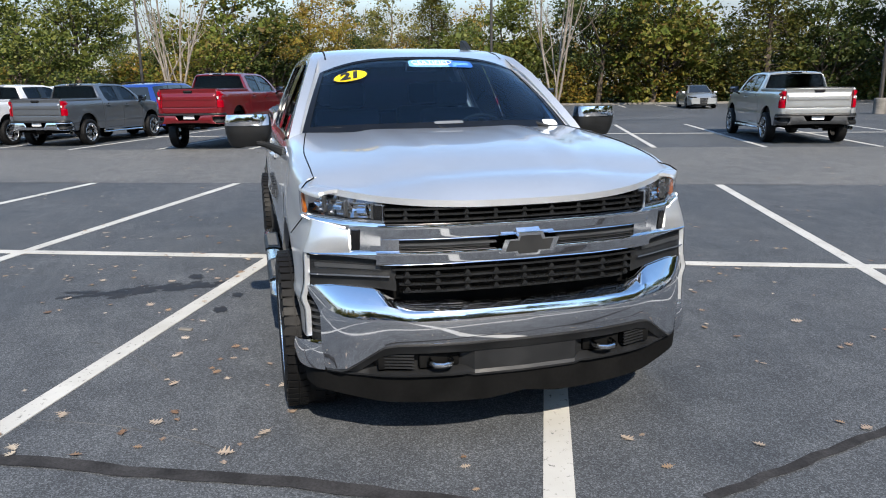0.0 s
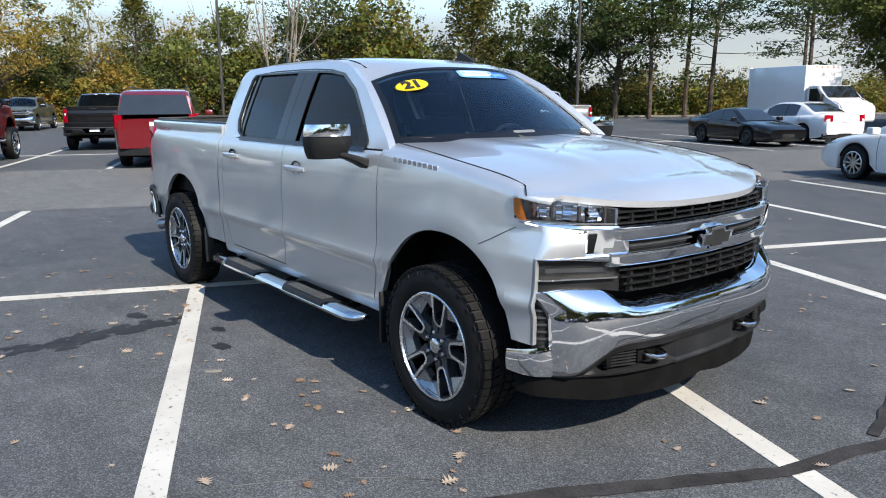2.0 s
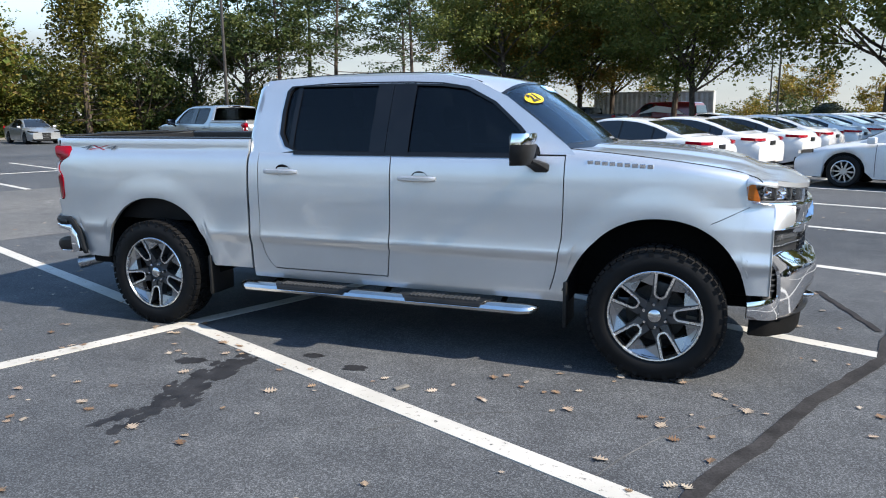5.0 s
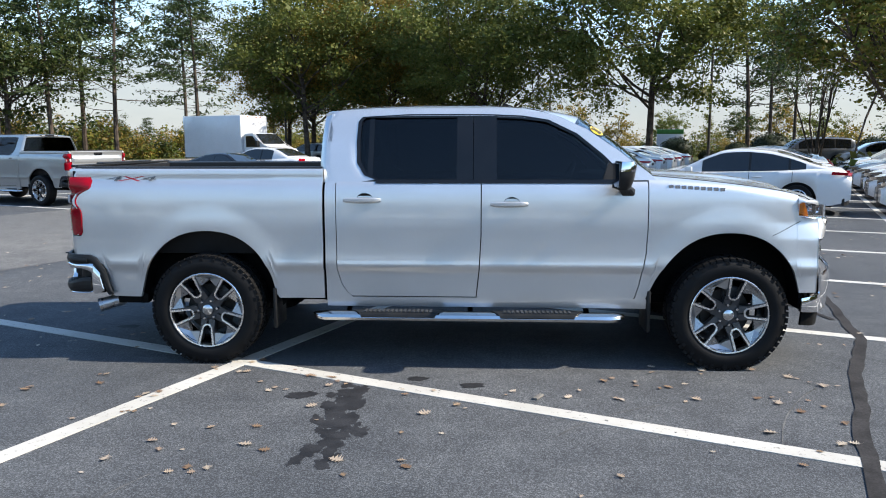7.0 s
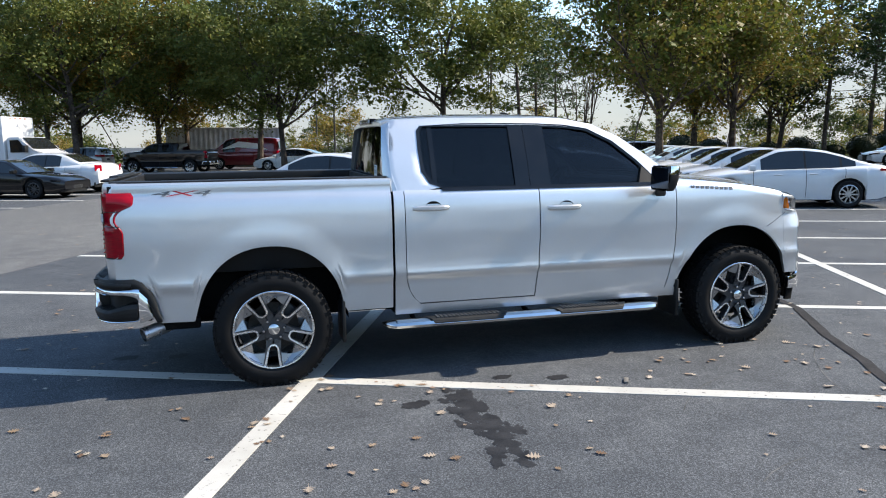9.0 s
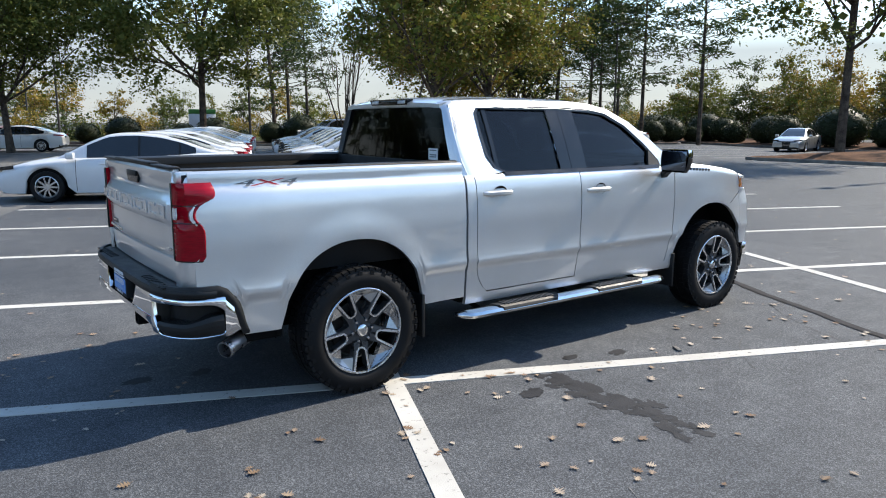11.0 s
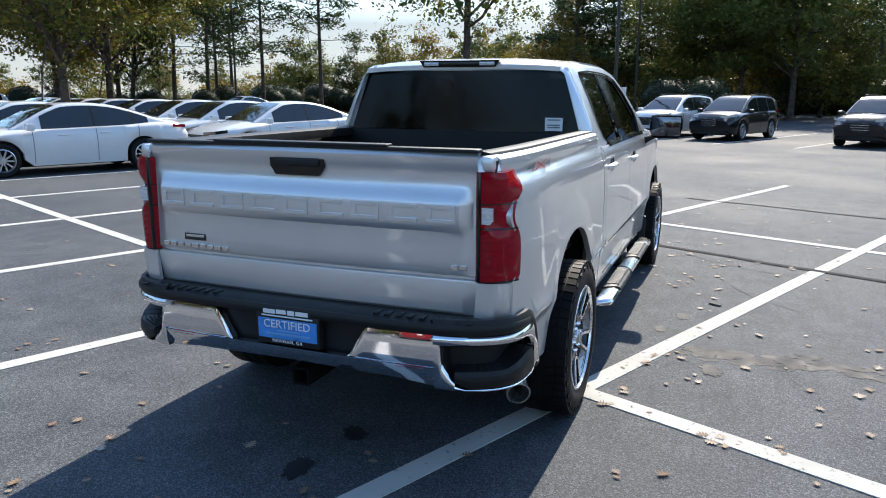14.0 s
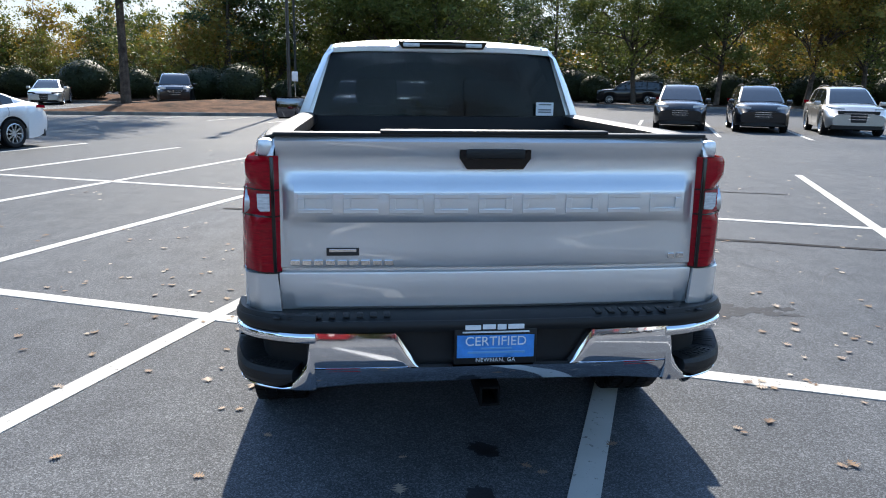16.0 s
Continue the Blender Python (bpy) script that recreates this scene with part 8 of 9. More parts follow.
island("island_tree", 20.9, 24.6, 13.4, 24.4, "mulched planting island with a kerb", M_MULCH, outline=[(28.2, 14.2), (28.4, 11.0), (28.4, 7.0), (28.6, 3.0), (29.6, 1.6), (33.0, 1.2), (38.0, 2.2), (39.5, 5.0), (38.4, 8.6), (34.5, 12.0), (30.8, 14.4), (29.0, 15.0)])
island("island_far", 50.5, 53.5, -14, 3.0, "mulched planting island with a kerb", M_MULCH)
island("island_lot", -33, 32, 36.5 + 12, 41.0 + 12, "mulched planting strip with a kerb", M_MULCH)


def verge(name, u0, u1, v0, v1, material, label, seed, lift=0.25):
    isl = thing(name, label, "verge", kind="structure")
    b = bmesh.new()
    rows = []
    for u in linspace(u0, u1, 12):
        rows.append([uv(u, v, 0.12 + lift * (0.5 + 0.5 * noise.noise(Vector((u * 0.12, v * 0.12, seed)))) * min(1, abs(u - (u1 if abs(u1) < abs(u0) else u0)) / 3)) for v in linspace(v0, v1, 30)])
    sheet(b, rows, (0, 0, -0.4))
    part("soil", b, material, isl)
    b = bmesh.new()
    e = u1 if abs(u1) < abs(u0) else u0
    s = 1 if e > 0 else -1
    slab_uv(b, min(e, e - s * 0.15), max(e, e - s * 0.15), v0, v1, -0.1, 0.15)
    part("kerb", b, M_CURB, isl, smooth=False)


verge("verge_west", -150, -53.5, -90, 95, M_GRASS, "leaf-strewn verge under the trees", 1.0)
verge("verge_east", 33.5, 46.5, 14.5, 70, M_MULCH, "mulched verge with clipped shrubs", 2.0)
verge("verge_far_east", 66, 150, -90, 95, M_GRASS, "grassy verge under the woods", 3.0)
b = bmesh.new()
quad_uv(b, -53.3, 66, 62, 150, 0.02)
tagged(part("verge_north", b, M_GRASS, smooth=False), "grassy ground beyond the car park", "verge", kind="structure")

# ---- trees ----
def quads(name, centres, size, rng, material, aspect=0.6, droop=0.0):
    """Many small leaves as one mesh: a bent four-cornered blade each."""
    n = len(centres)
    c = np.asarray(centres, float)
    a = rng.normal(size=(n, 3))
    a[:, 2] = a[:, 2] * 0.6 - droop
    a /= np.linalg.norm(a, axis=1)[:, None] + 1e-9
    r = rng.normal(size=(n, 3))
    bvec = np.cross(a, r)
    bvec /= np.linalg.norm(bvec, axis=1)[:, None] + 1e-9
    s = size * rng.uniform(0.6, 1.35, size=(n, 1))
    v = np.empty((n, 4, 3))
    v[:, 0] = c - a * s * 0.5
    v[:, 1] = c + bvec * s * aspect * 0.5 + a * s * 0.05
    v[:, 2] = c + a * s * 0.5
    v[:, 3] = c - bvec * s * aspect * 0.5 + a * s * 0.05
    me = bpy.data.meshes.new(name)
    me.vertices.add(n * 4)
    me.vertices.foreach_set("co", v.reshape(-1))
    me.loops.add(n * 4)
    me.loops.foreach_set("vertex_index", np.arange(n * 4, dtype=np.int32))
    me.polygons.add(n)
    me.polygons.foreach_set("loop_start", np.arange(0, n * 4, 4, dtype=np.int32))
    me.update(calc_edges=True)
    me.materials.append(material)
    return me


LEAF_G = leaf_mat("green_leaves", ((0.070, 0.095, 0.020), (0.11, 0.135, 0.030), (0.165, 0.165, 0.042)))
LEAF_Y = leaf_mat("turning_leaves", ((0.13, 0.13, 0.024), (0.21, 0.175, 0.032), (0.29, 0.195, 0.036), (0.24, 0.13, 0.032)))
LEAF_L = leaf_mat("pale_leaves", ((0.10, 0.11, 0.03), (0.18, 0.17, 0.05), (0.22, 0.18, 0.06)))
LEAF_D = leaf_mat("dark_leaves", ((0.034, 0.056, 0.015), (0.060, 0.085, 0.022), (0.09, 0.095, 0.028)))
LEAF_P = leaf_mat("pine_needles", ((0.022, 0.042, 0.014), (0.040, 0.066, 0.020), (0.060, 0.082, 0.026)))
LEAF_C = leaf_mat("cypress_leaves", ((0.045, 0.055, 0.010), (0.085, 0.085, 0.016), (0.115, 0.095, 0.018), (0.05, 0.075, 0.014)))
LEAF_S = leaf_mat("shrub_leaves", ((0.014, 0.022, 0.010), (0.024, 0.036, 0.015), (0.040, 0.052, 0.022)))
LEAF_B = leaf_mat("brush_leaves", ((0.065, 0.095, 0.014), (0.115, 0.14, 0.024), (0.175, 0.155, 0.030), (0.11, 0.072, 0.024)))


def limb(bm, rng, p, way, length, r, depth, tips, spread=0.55, bend=0.12, up=0.15, seg=4):
    """A tapering branch that forks; tips collects where leaves grow."""
    pts, radii = [Vector(p)], [r]
    d = Vector(way).normalized()
    for i in range(seg):
        d = (d + Vector(rng.normal(size=3)) * bend + Vector((0, 0, up * 0.3))).normalized()
        pts.append(pts[-1] + d * length / seg)
        radii.append(r * (1 - 0.55 * (i + 1) / seg))
    tube(bm, pts, radii, 6 if r > 0.05 else 4)
    if depth == 0:
        tips.append(pts[-1])
        tips.append(pts[-2])
        return
    tips.append(pts[-1])
    for k in range(3 if depth > 1 else 2):
        i = rng.integers(1, seg + 1)
        nd = (d + Vector(rng.normal(size=3)) * spread + Vector((0, 0, up))).normalized()
        limb(bm, rng, pts[i], nd, length * rng.uniform(0.5, 0.75), radii[i] * 0.7, depth - 1, tips, spread, bend, up, max(2, seg - 1))


def broad_tree(name, label, leafm, seed, h=12.0, crown=(4.6, 4.4), clear=3.2, clumps=90, per=150, size=0.19, bark=M_BARK, thin=1.0):
    rng = np.random.default_rng(seed)
    t = thing(name, label, "tree")
    bm, tips = bmesh.new(), []
    lean = rng.normal(size=2) * 0.25
    trunk = [Vector((lean[0] * f, lean[1] * f, clear * 1.5 * f)) for f in (0, 0.25, 0.5, 0.75, 1.0)]
    tube(bm, trunk, [0.26, 0.20, 0.18, 0.165, 0.14], 8)
    for i in range(9):
        a = i * 2.4 + rng.uniform(-0.3, 0.3)
        z = clear * rng.uniform(0.75, 1.5)
        f = z / (clear * 1.5)
        limb(bm, rng, (lean[0] * f, lean[1] * f, z), (math.cos(a), math.sin(a), rng.uniform(0.35, 1.4)), (h - z) * rng.uniform(0.36, 0.55), 0.085, 2, tips)
    limb(bm, rng, trunk[-1], (0, 0, 1), (h - clear * 1.5) * 0.7, 0.12, 2, tips, up=0.4)
    part("trunk", bm, bark, t)
    mid = Vector((0, 0, (h + clear * 0.75) / 2))
    hz = (h - clear * 0.75) / 2
    cs = []
    for i in range(clumps):
        if i < len(tips) and rng.random() < 0.6:
            c = tips[int(rng.integers(len(tips)))]
        else:
            while True:
                q = Vector(rng.uniform(-1, 1, 3))
                if 0.30 < q.length < 1 and not (q.z < -0.3 and q.length < 0.7):
                    break
            c = mid + Vector((q.x * crown[0] * (1 - 0.35 * max(0, q.z)), q.y * crown[1] * (1 - 0.35 * max(0, q.z)), q.z * hz))
        s = rng.uniform(0.38, 0.74)
        cs.append(rng.normal(size=(int(per * rng.uniform(0.6, 1.3) * thin), 3)) * (s, s, s * 0.6) + np.array(c))
    me = quads("crown", np.concatenate(cs), size, rng, leafm)
    inner = np.concatenate([c[: len(c) // 14] * 0.92 + np.array(mid) * 0.08 for c in cs])
    o = new("inner_foliage", quads("inner_foliage", inner, size * 2.0, rng, leafm, 0.8))
    o.parent = t
    o = new("crown", me)
    o.parent = t
    return t


def pine_tree(name, label, seed, h=15.0, start=0.42):
    rng = np.random.default_rng(seed)
    t = thing(name, label, "tree")
    bm, tips = bmesh.new(), []
    bend = rng.normal(size=2) * 0.35
    tube(bm, [Vector((bend[0] * f * f, bend[1] * f * f, h * f)) for f in linspace(0, 1, 7)], [0.19, 0.165, 0.145, 0.12, 0.09, 0.06, 0.02], 7)
    for i in range(38):
        f = start + (1 - start) * (i / 37) ** 0.9
        a = i * 2.39 + rng.uniform(-0.4, 0.4)
        ln = h * (0.27 * (1 - f) + 0.06) * rng.uniform(0.6, 1.25)
        limb(bm, rng, (bend[0] * f * f, bend[1] * f * f, h * f), (math.cos(a), math.sin(a), rng.uniform(-0.05, 0.4)), ln, 0.035, 1, tips, 0.6, 0.1, 0.1, 3)
    for i in range(5):
        a, f = rng.uniform(0, 6.3), rng.uniform(0.2, start)
        limb(bm, rng, (0, 0, h * f), (math.cos(a), math.sin(a), 0.1), h * 0.06, 0.018, 0, [], 0.6, 0.1, 0, 2)
    part("trunk", bm, M_BARK, t)
    cs = [rng.normal(size=(38, 3)) * (0.50, 0.50, 0.16) + np.array(c) for c in tips if rng.random() < 0.62]
    o = new("crown", quads("crown", np.concatenate(cs), 0.42, rng, LEAF_P, 0.28))
    o.parent = t
    return t


def conifer_tree(name, label, seed, h=12.0, radius=3.9):
    rng = np.random.default_rng(seed)
    t = thing(name, label, "tree")
    bm = bmesh.new()
    tube(bm, [Vector((0, 0, 0)), Vector((0, 0, h * 0.5)), Vector((0, 0, h * 0.96))], [0.22, 0.14, 0.03], 7)
    cs = []
    for i in range(190):
        f = rng.uniform(0.04, 1) ** 0.8
        a = i * 2.4
        r = radius * (1 - f) ** 0.75 * rng.uniform(0.55, 1.08) + 0.1
        c = Vector((r * math.cos(a), r * math.sin(a), h * f))
        tube(bm, [Vector((0, 0, h * f * 0.96)), c], [0.03, 0.01], 4)
        cs.append(rng.normal(size=(70, 3)) * (0.38, 0.38, 0.34) + np.array(c))
    part("trunk", bm, M_BARK, t)
    o = new("crown", quads("crown", np.concatenate(cs), 0.24, rng, LEAF_C, 0.5, 0.2))
    o.parent = t
    return t


def bare_tree(name, label, seed, h=12.0, leaves=500, bark=M_PALEBARK, stems=4, leafm=LEAF_L):
    rng = np.random.default_rng(seed)
    t = thing(name, label, "tree")
    bm, tips = bmesh.new(), []
    for i in range(stems):
        a = i * 2 * math.pi / stems + rng.uniform(-0.4, 0.4)
        limb(bm, rng, (0.1 * math.cos(a), 0.1 * math.sin(a), 0), (0.24 * math.cos(a), 0.24 * math.sin(a), 1), h * 0.62, 0.085, 3, tips, 0.42, 0.05, 0.35, 6)
    part("trunk", bm, bark, t)
    pick = [np.array(tips[int(rng.integers(len(tips)))]) + rng.normal(size=3) * 0.45 for _ in range(leaves)]
    o = new("crown", quads("crown", pick, 0.17, rng, leafm))
    o.parent = t
    return t


def brush(name, label, seed, w=2.6, h=3.2, leafm=LEAF_B, n=1900, size=0.27):
    rng = np.random.default_rng(seed)
    t = thing(name, label, "bush")
    bm, tips = bmesh.new(), []
    for i in range(7):
        a = i * 0.9
        limb(bm, rng, (0.3 * math.cos(a), 0.3 * math.sin(a), 0), (0.5 * math.cos(a), 0.5 * math.sin(a), 1), h * 0.7, 0.03, 1, tips, 0.5, 0.15, 0.2, 3)
    part("undergrowth", bm, M_BARK, t)
    cs = []
    for i in range(36):
        a, r, f = rng.uniform(0, 6.3), w * math.sqrt(rng.random()), rng.random()
        cs.append(rng.normal(size=(n // 36, 3)) * (0.42, 0.42, 0.34) + np.array((r * math.cos(a), r * math.sin(a), max(0.2, h * f * (1 - 0.45 * (r / w) ** 2)))))
    pts = np.concatenate(cs)
    pts[:, 2] = np.maximum(pts[:, 2], 0.08)
    o = new("crown", quads("crown", pts, size, rng, leafm))
    o.parent = t
    return t


def clipped_shrub(seed, r=1.0, h=1.7):
    rng = np.random.default_rng(seed)
    t = thing("clipped_shrub", "dark green clipped round shrub", "shrub", "shrubs along the verge")
    b = bmesh.new()
    bmesh.ops.create_icosphere(b, subdivisions=3, radius=1.0)
    for v in b.verts:
        k = 1 + 0.08 * noise.noise(v.co * 2.2 + Vector((seed, 0, 0)))
        v.co = Vector((v.co.x * r * 0.93 * k, v.co.y * r * 0.93 * k, h * 0.47 + v.co.z * h * 0.46 * k))
    part("core", b, LEAF_S, t)
    q = rng.normal(size=(2600, 3))
    q /= np.linalg.norm(q, axis=1)[:, None]
    bumps = np.array([1 + 0.09 * noise.noise(Vector(p) * 2.2 + Vector((seed, 0, 0))) for p in q])[:, None]
    pts = q * bumps * rng.uniform(0.93, 1.03, size=(2600, 1)) * (r, r, h * 0.5) + (0, 0, h * 0.49)
    pts[:, 2] = np.maximum(pts[:, 2], 0.03)
    o = new("foliage", quads("foliage", pts, 0.10, rng, LEAF_S))
    o.parent = t
    return t


PLACED = set()


def place(temps, x, y, z=0.0, turn=0.0, scale=1.0):
    """The first use moves the template itself; later ones copy it."""
    t = temps[0]
    m = pose(x, y, z, 0, 0, turn) @ Matrix.Scale(scale, 4)
    if t.name in PLACED:
        c = copy_thing(t, m)
        c.scale = (scale,) * 3
    else:
        PLACED.add(t.name)
        t.matrix_basis = m
    temps.append(temps.pop(0))


TREES = {
    "broad_g": [broad_tree("oak_tree", "green broad-leaved tree with a dense crown", LEAF_G, 1)],
    "broad_y": [broad_tree("maple_tree", "broad-leaved tree turning yellow and brown", LEAF_Y, 3, clumps=95), broad_tree("maple_tree", "broad-leaved tree turning yellow and green", LEAF_B, 9, crown=(4.4, 4.6))],
    "broad_d": [broad_tree("evergreen_oak", "dark green broad-leaved tree", LEAF_D, 5), broad_tree("evergreen_oak", "dark green broad-leaved tree", LEAF_D, 6, crown=(4.0, 4.8))],
    "broad_l": [broad_tree("birch_tree", "tree with thin pale autumn leaves", LEAF_L, 7, thin=0.45, crown=(3.2, 3.2), bark=M_PALEBARK)],
    "pine": [pine_tree("pine_tree", "tall pine with sparse dark needles", 11, 15, 0.31), pine_tree("pine_tree", "tall pine with sparse dark needles", 12, 15, 0.38), pine_tree("pine_tree", "tall pine with sparse dark needles", 13, 15, 0.26)],
    "conifer": [conifer_tree("cypress_tree", "dense brownish green conifer tree", 21), conifer_tree("cypress_tree", "dense brownish green conifer tree", 22, 12, 2.5)],
    "bare": [bare_tree("bare_tree", "nearly bare tree with pale grey branches", 31), bare_tree("bare_tree", "nearly bare tree with pale grey branches", 32, 12, 800)],
    "bareg": [bare_tree("bare_tree", "bare dark-branched spreading tree", 33, 12, 300, M_BARK, 6, LEAF_D)],
}
TREES["wide_g"] = [broad_tree("oak_tree", "large green tree with a wide dense crown", LEAF_G, 61, 14.5, (6.0, 5.6), 3.6, 200, 190, 0.18), broad_tree("oak_tree", "large green tree with a wide dense crown", LEAF_G, 62, 14.5, (5.6, 6.2), 3.4, 200, 190, 0.18)]
TREES["wide_y"] = [broad_tree("maple_tree", "large tree turning yellow and brown, wide crown", LEAF_Y, 63, 14.5, (6.2, 5.8), 3.6, 210, 190, 0.18), broad_tree("maple_tree", "large tree turning yellow and green, wide crown", LEAF_B, 64, 14.5, (5.8, 6.2), 3.4, 200, 190, 0.18)]
TREES["tall_g"] = [broad_tree("oak_tree", "tall green tree with a long bare trunk", LEAF_G, 65, 15.0, (5.2, 5.4), 6.2, 150, 150, 0.19)]
FAR = dict(clumps=46, per=64, size=0.36)
TREES["far_g"] = [broad_tree("woodland_tree", "green tree in the woods behind", LEAF_G, 71, **FAR), broad_tree("woodland_tree", "olive green tree in the woods behind", LEAF_B, 72, crown=(4.0, 4.2), clear=2.4, **FAR)]
TREES["far_y"] = [broad_tree("woodland_tree", "yellowing tree in the woods behind", LEAF_Y, 73, clear=2.4, **FAR), broad_tree("woodland_tree", "yellowing tree in the woods behind", LEAF_Y, 74, crown=(3.6, 3.8), **FAR)]
TREES["far_d"] = [broad_tree("woodland_tree", "dark green tree in the woods behind", LEAF_D, 75, clear=2.2, **FAR), broad_tree("woodland_tree", "dark green tree in the woods behind", LEAF_D, 76, crown=(3.8, 4.4), **FAR)]
EDGE = dict(h=10.0, clear=1.1, clumps=105, per=72, size=0.27)
TREES["edge"] = [broad_tree("thicket_tree", "green tree leafy to the ground at the wood's edge", LEAF_G, 81, crown=(3.3, 3.6), **EDGE), broad_tree("thicket_tree", "olive tree leafy to the ground at the wood's edge", LEAF_B, 82, crown=(3.6, 3.2), **EDGE),
                 broad_tree("thicket_tree", "dark green tree leafy to the ground at the wood's edge", LEAF_D, 83, crown=(3.2, 3.2), **EDGE), broad_tree("thicket_tree", "yellowing tree leafy to the ground at the wood's edge", LEAF_Y, 84, crown=(3.0, 3.4), **EDGE)]
BASE_H = {"tall_g": 15.0, "pine": 15.0, "edge": 10.0, "wide_g": 14.5, "wide_y": 14.5}
WEST = [("edge", -52.4, -16.6, 9.0), ("broad_g", -56.2, -13.4, 12), ("bare", -38.2, -4.9, 11), ("edge", -52.4, -2.1, 10.5), ("broad_y", -55.2, 4.3, 9.5), ("edge", -53.0, 1.0, 8.5),
        ("broad_l", -59.2, 11.2, 10), ("conifer", -62.3, 15.9, 10.5), ("edge", -63.2, 20.0, 8.5), ("edge", -52.7, 20.0, 9), ("bare", -42.1, 19.6, 13),
        ("broad_d", -48.0, 25.8, 12), ("edge", -46.8, 29.8, 11.5), ("conifer", -42.9, 37.2, 14.5), ("edge", -41.5, 41.5, 9.5), ("broad_d", -39.9, 45.9, 12)]
NORTH_WEST = [("bare", -49.9, 52.6, 11), ("broad_d", -34.3, 45.1, 13), ("pine", -31.0, 45.2, 15), ("pine", -32.2, 51.7, 17), ("pine", -28.4, 49.4, 16),
              ("pine", -30.7, 68.7, 17), ("pine", -26.4, 61.0, 17)]
MIDDLE = [("wide_g", -11.9, 43.5, 14), ("wide_y", -7.5, 46.8, 14), ("wide_g", -6.1, 52.9, 14), ("wide_y", -13.0, 49.8, 14), ("wide_y", -16.0, 53.7, 13),
          ("wide_g", -1.0, 43.9, 14), ("wide_g", 0.4, 39.9, 13), ("wide_g", 9.6, 36.7, 15), ("bareg", 20.2, 39.4, 9), ("wide_y", 15.7, 22.6, 13),
          ("pine", 20.6, 52.2, 15), ("pine", 24.2, 57.3, 14), ("pine", 27.2, 59.7, 13), ("wide_y", 24.9, 33.7, 14), ("wide_y", 24.4, 29.4, 14), ("broad_y", 35.9, 40.5, 11)]
NORTH_EAST = [("pine", 37.3, 36.6, 14), ("pine", 42.1, 37.5, 14), ("broad_d", 35.1, 38.6, 11), ("pine", 45.4, 39.3, 13), ("pine", 50.9, 42.0, 14),
              ("pine", 44.5, 34.0, 14), ("pine", 45.4, 29.2, 15), ("tall_g", 31.2, 11.8, 15)]
EAST = [("pine", 53.3, 10.8, 14), ("pine", 57.9, 8.5, 15), ("pine", 59.1, 12.1, 13), ("wide_g", 54.4, 1.5, 14), ("wide_g", 52.4, -1.5, 13),
        ("wide_g", 50.3, -4.9, 14), ("pine", 59.6, -11.4, 14), ("pine", 62.6, -17.2, 14), ("pine", 64.3, 5.4, 13), ("wide_g", 66.2, -5.8, 13),
        ("wide_g", 52.5, -21.2, 14), ("wide_g", 48.2, -26.1, 13), ("pine", 61.0, -34.1, 14), ("wide_y", 46.9, -32.5, 14), ("wide_g", 48.1, -37.9, 14)]
rt = random.Random(8)
for kind, x, y, h in WEST + NORTH_WEST + MIDDLE + NORTH_EAST + EAST:
    place(TREES[kind], x, y, 0.05, rt.uniform(0, 360), h / BASE_H.get(kind, 12.0))

for i in range(21):
    p = uv(rt.uniform(-61.5, -57.5), -66 + i * 4.6)
    place(TREES["edge"], p.x, p.y, 0.1, rt.uniform(0, 360), rt.uniform(0.55, 0.85))

# woods behind: lighter trees, further back
for i in range(52):
    u, v = rt.uniform(-84, -60), -75 + i * 3.0
    kind = rt.choice(("far_g", "far_y", "far_g", "far_d", "far_d", "pine"))
    p = uv(u, v)
    place(TREES[kind], p.x, p.y, 0.1, rt.uniform(0, 360), rt.uniform(0.48, 0.70) * (0.8 if kind == "pine" else 1.0) * (0.62 if v > 26 else 1.0))
for i in range(84):
    u, v = rt.uniform(72, 100), -85 + i * 1.9
    kind = rt.choice(("far_y", "far_g", "far_g", "far_d", "far_d", "pine"))
    p = uv(u, v)
    place(TREES[kind], p.x, p.y, 0.1, rt.uniform(0, 360), rt.uniform(0.72, 1.0))
for i in range(30):
    u, v = -60 + i * 4.6, rt.uniform(100, 130)
    kind = rt.choice(("far_y", "far_d", "far_g"))
    p = uv(u, v)
    place(TREES[kind], p.x, p.y, 0.0, rt.uniform(0, 360), rt.uniform(0.45, 0.7))

# trees on the side that only mirrors show
for i in range(34):
    u, v = -75 + i * 4.6, rt.uniform(-74, -52)
    kind = rt.choice(("far_g", "pine", "far_d", "far_d", "far_y"))
    p = uv(u, v)
    place(TREES[kind], p.x, p.y, 0.0, rt.uniform(0, 360), rt.uniform(0.45, 0.7))

# thicket behind the eastern hedge
for i in range(22):
    p = uv(rt.uniform(45.0, 57.0), 12 + i * 2.8)
    place(TREES["edge"], p.x, p.y, 0.1, rt.uniform(0, 360), rt.uniform(0.50, 0.88))

BRUSH = [brush("brush", "tangled yellow-green roadside brush", 41), brush("brush", "tangled yellow-green roadside brush", 42, 2.2, 3.8, LEAF_Y), brush("brush", "dense dark green brush", 43, 2.6, 3.0, LEAF_D)]
for i in range(70):
    u, v = rt.uniform(-60, -55.5), -70 + i * 2.15
    p = uv(u, v)
    place(BRUSH, p.x, p.y, 0.15, rt.uniform(0, 360), rt.uniform(0.8, 1.35))
for i in range(64):
    u, v = rt.uniform(66.5, 73), -80 + i * 2.4
    p = uv(u, v)
    place(BRUSH, p.x, p.y, 0.15, rt.uniform(0, 360), rt.uniform(1.1, 1.9))
for i in range(40):
    u, v = -58 + i * 3.2, rt.uniform(66, 84)
    p = uv(u, v)
    place(BRUSH, p.x, p.y, 0.0, rt.uniform(0, 360), rt.uniform(0.7, 1.1))

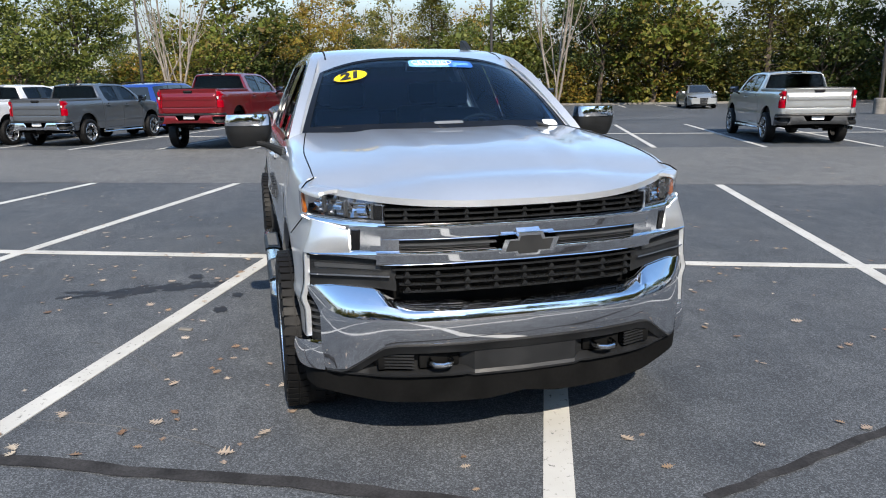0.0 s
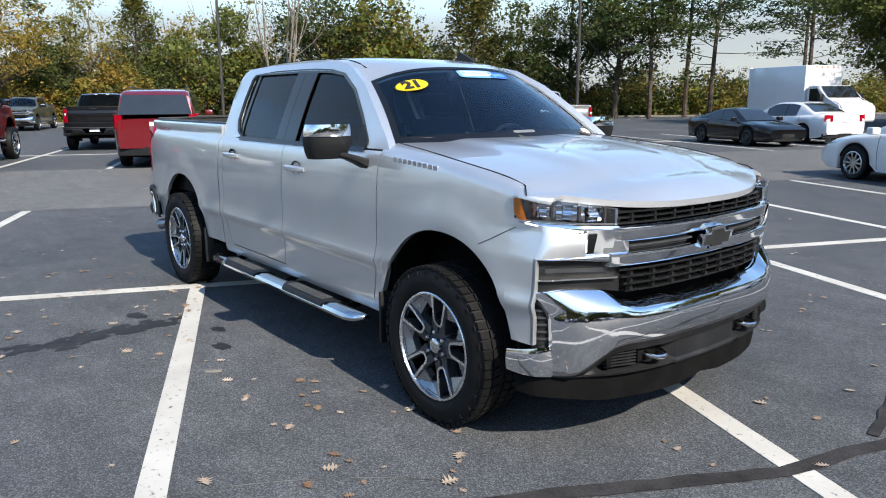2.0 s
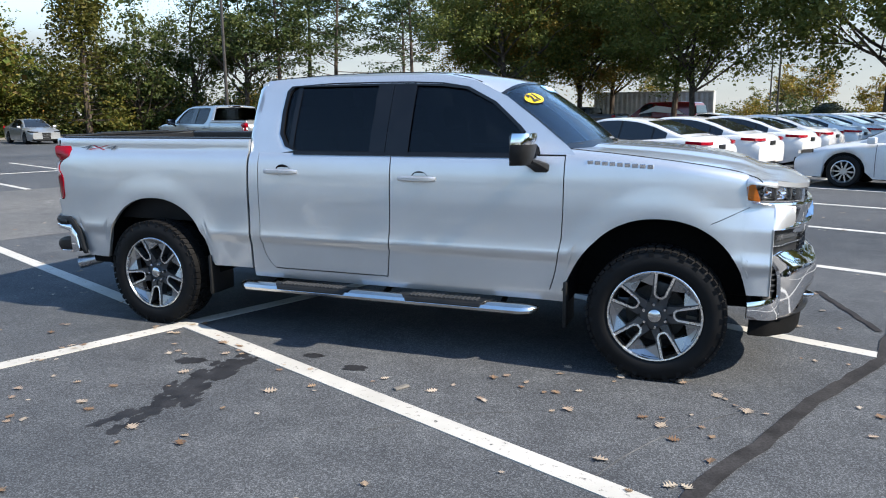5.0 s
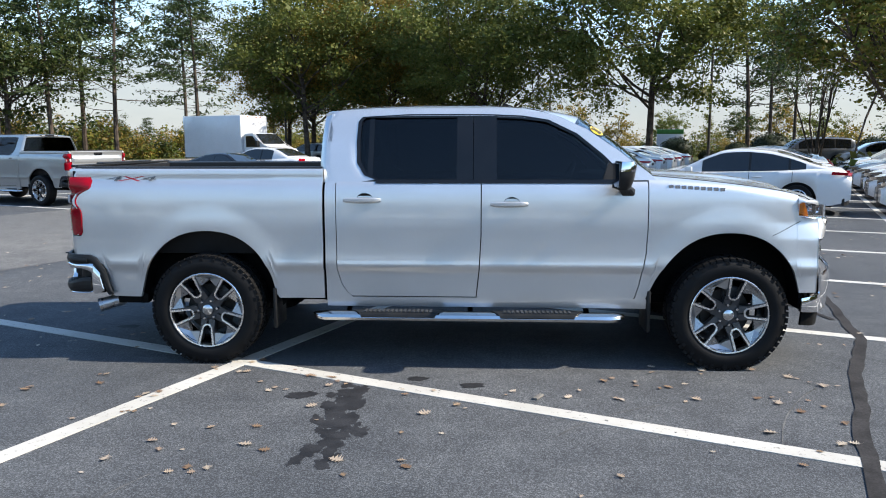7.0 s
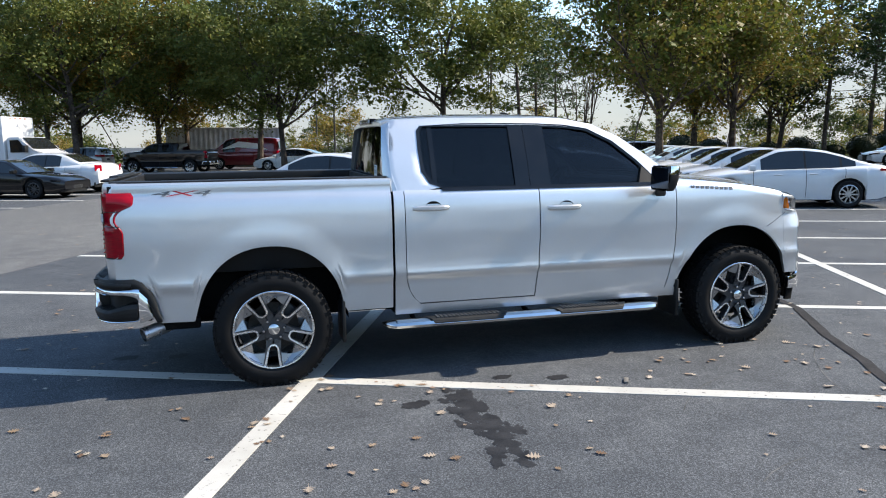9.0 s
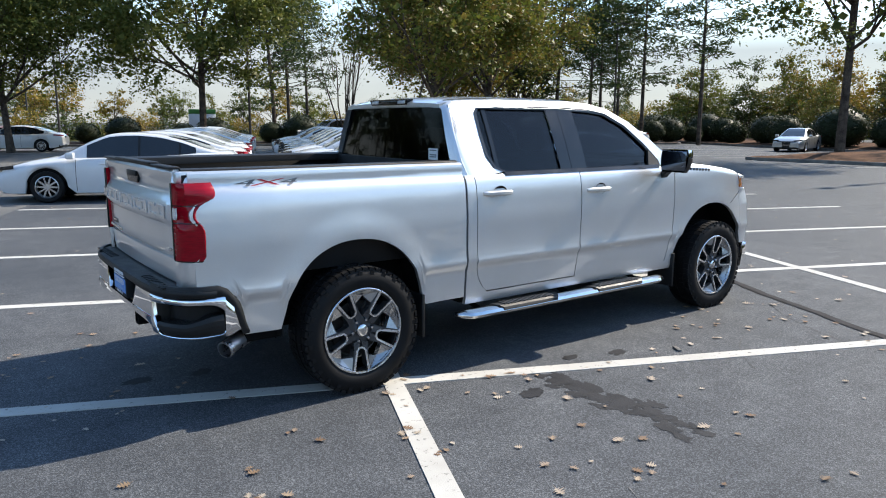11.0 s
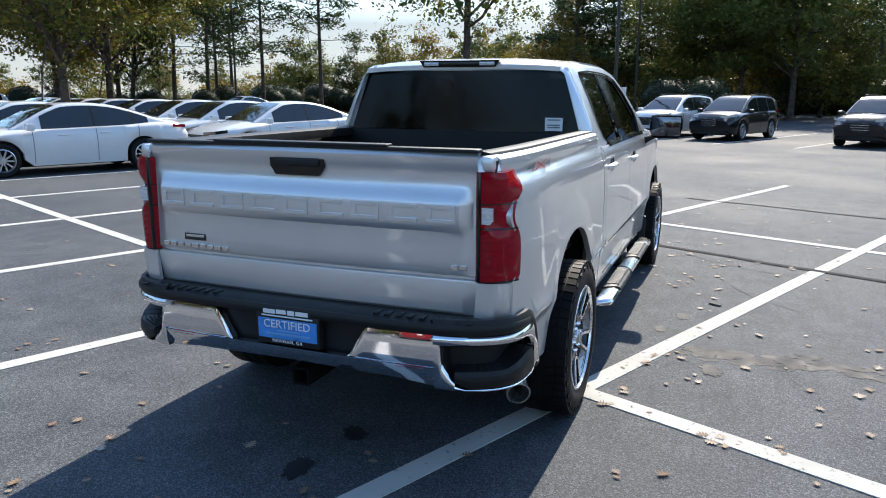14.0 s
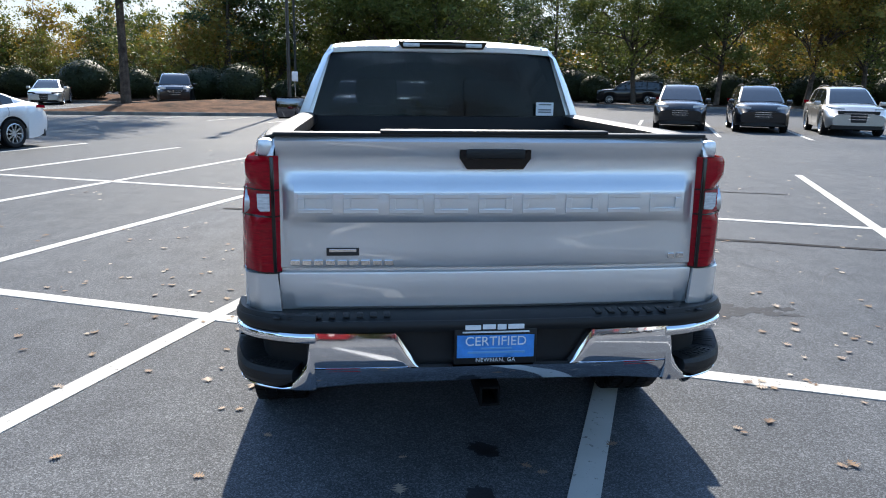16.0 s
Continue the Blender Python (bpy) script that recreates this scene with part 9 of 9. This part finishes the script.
SHRUB = [clipped_shrub(51), clipped_shrub(52, 1.2, 1.9), clipped_shrub(53, 0.7, 1.1)]
for i in range(18):
    p = uv(rt.uniform(35.2, 36.8), 15.0 + i * 2.9)
    place(SHRUB, p.x, p.y, 0.15, rt.uniform(0, 360), rt.uniform(1.1, 1.5))
for i in range(30):
    p = uv(63 + rt.uniform(-1.5, 1.5), -42 + i * 2.2)
    place(SHRUB, p.x, p.y, 0.0, rt.uniform(0, 360), rt.uniform(1.2, 1.7))
for i in range(24):
    p = uv(-14 + i * 2.1, 50.7 + rt.uniform(-0.8, 0.8))
    place(SHRUB, p.x, p.y, 0.15, rt.uniform(0, 360), rt.uniform(0.8, 1.2))

# ---- fallen oak leaves ----
LEAF_FALL = leaf_mat("dry_oak_leaves", ((0.15, 0.088, 0.055), (0.26, 0.18, 0.12), (0.42, 0.36, 0.30), (0.20, 0.125, 0.085), (0.34, 0.285, 0.235)), 0.7, 0.1)


def oak_leaf(rnd, x, y, size, verts, faces):
    """A lobed, curled dry leaf."""
    turn, curl = rnd.uniform(0, 6.3), rnd.uniform(0.05, 0.24) * size
    tip, roll = rnd.uniform(0.02, 0.12) * size, rnd.uniform(-0.35, 0.35)
    lobes = ((-0.2, 0.008), (0.0, 0.012), (0.13, 0.05), (0.20, 0.30), (0.27, 0.07), (0.38, 0.46), (0.47, 0.08), (0.60, 0.42), (0.68, 0.07), (0.80, 0.24), (0.87, 0.05), (1.0, 0.0))
    base = len(verts)
    for f, w in lobes:
        for s in (-1, 0, 1):
            px, py = (f - 0.5) * size, s * w * size * rnd.uniform(0.8, 1.15)
            pz = 0.006 + curl * (abs(py) / size) * 1.3 + tip * (2 * abs(f - 0.5)) ** 2 + roll * py * 0.5
            verts.append((x + px * math.cos(turn) - py * math.sin(turn), y + px * math.sin(turn) + py * math.cos(turn), max(0.0085, pz)))
    for i in range(len(lobes) - 1):
        a = base + i * 3
        faces.append((a, a + 1, a + 4, a + 3))
        faces.append((a + 1, a + 2, a + 5, a + 4))


rl = random.Random(77)
fv, ff = [], []
count = 0
while count < 1600:
    r = 1.5 + 30 * rl.random() ** 1.5
    a = rl.uniform(0, 6.3)
    x, y = r * math.cos(a) * 1.15, r * math.sin(a)
    if abs(x) < 2.6 and abs(y) < 0.9:
        continue
    oak_leaf(rl, x, y, rl.uniform(0.032, 0.075), fv, ff)
    if rl.random() < 0.25:
        oak_leaf(rl, x + rl.uniform(-0.1, 0.1), y + rl.uniform(-0.1, 0.1), rl.uniform(0.035, 0.08), fv, ff)
    count += 1
me = bpy.data.meshes.new("fallen_leaves")
me.from_pydata(fv, [], ff)
me.materials.append(LEAF_FALL)
tagged(new("fallen_leaves", me), "dry brown oak leaves scattered over the asphalt", "leaves", kind="stuff")
for x, y, s in ((2.403, -1.325, 0.09), (-0.6, -2.62, 0.09), (-1.13, -2.45, 0.085), (-0.91, -1.86, 0.085), (1.98, -1.67, 0.085), (2.8, 0.49, 0.08), (1.6, 2.44, 0.085), (2.25, -1.15, 0.08), (1.75, -2.15, 0.085), (-0.2, -1.95, 0.09), (3.1, -1.6, 0.09), (-2.9, 0.35, 0.085)):
    v, f = [], []
    oak_leaf(rl, 0, 0, s, v, f)
    m = bpy.data.meshes.new("oak_leaf")
    m.from_pydata(v, [], f)
    m.materials.append(LEAF_FALL)
    o = tagged(new("oak_leaf", m), "dry brown curled oak leaf on the asphalt", "leaf", "fallen oak leaves")
    o.location = (x, y, 0)
b = bmesh.new()
box(b, -0.05, 0.05, -0.016, 0.016, 0.0, 0.014, 0.004)
o = part("wood_scrap", b, M_CURB)
tagged(o, "small pale scrap of wood on the asphalt", "litter")
o.matrix_basis = pose(0.5, -1.64, 0.001, 0, 0, 60)
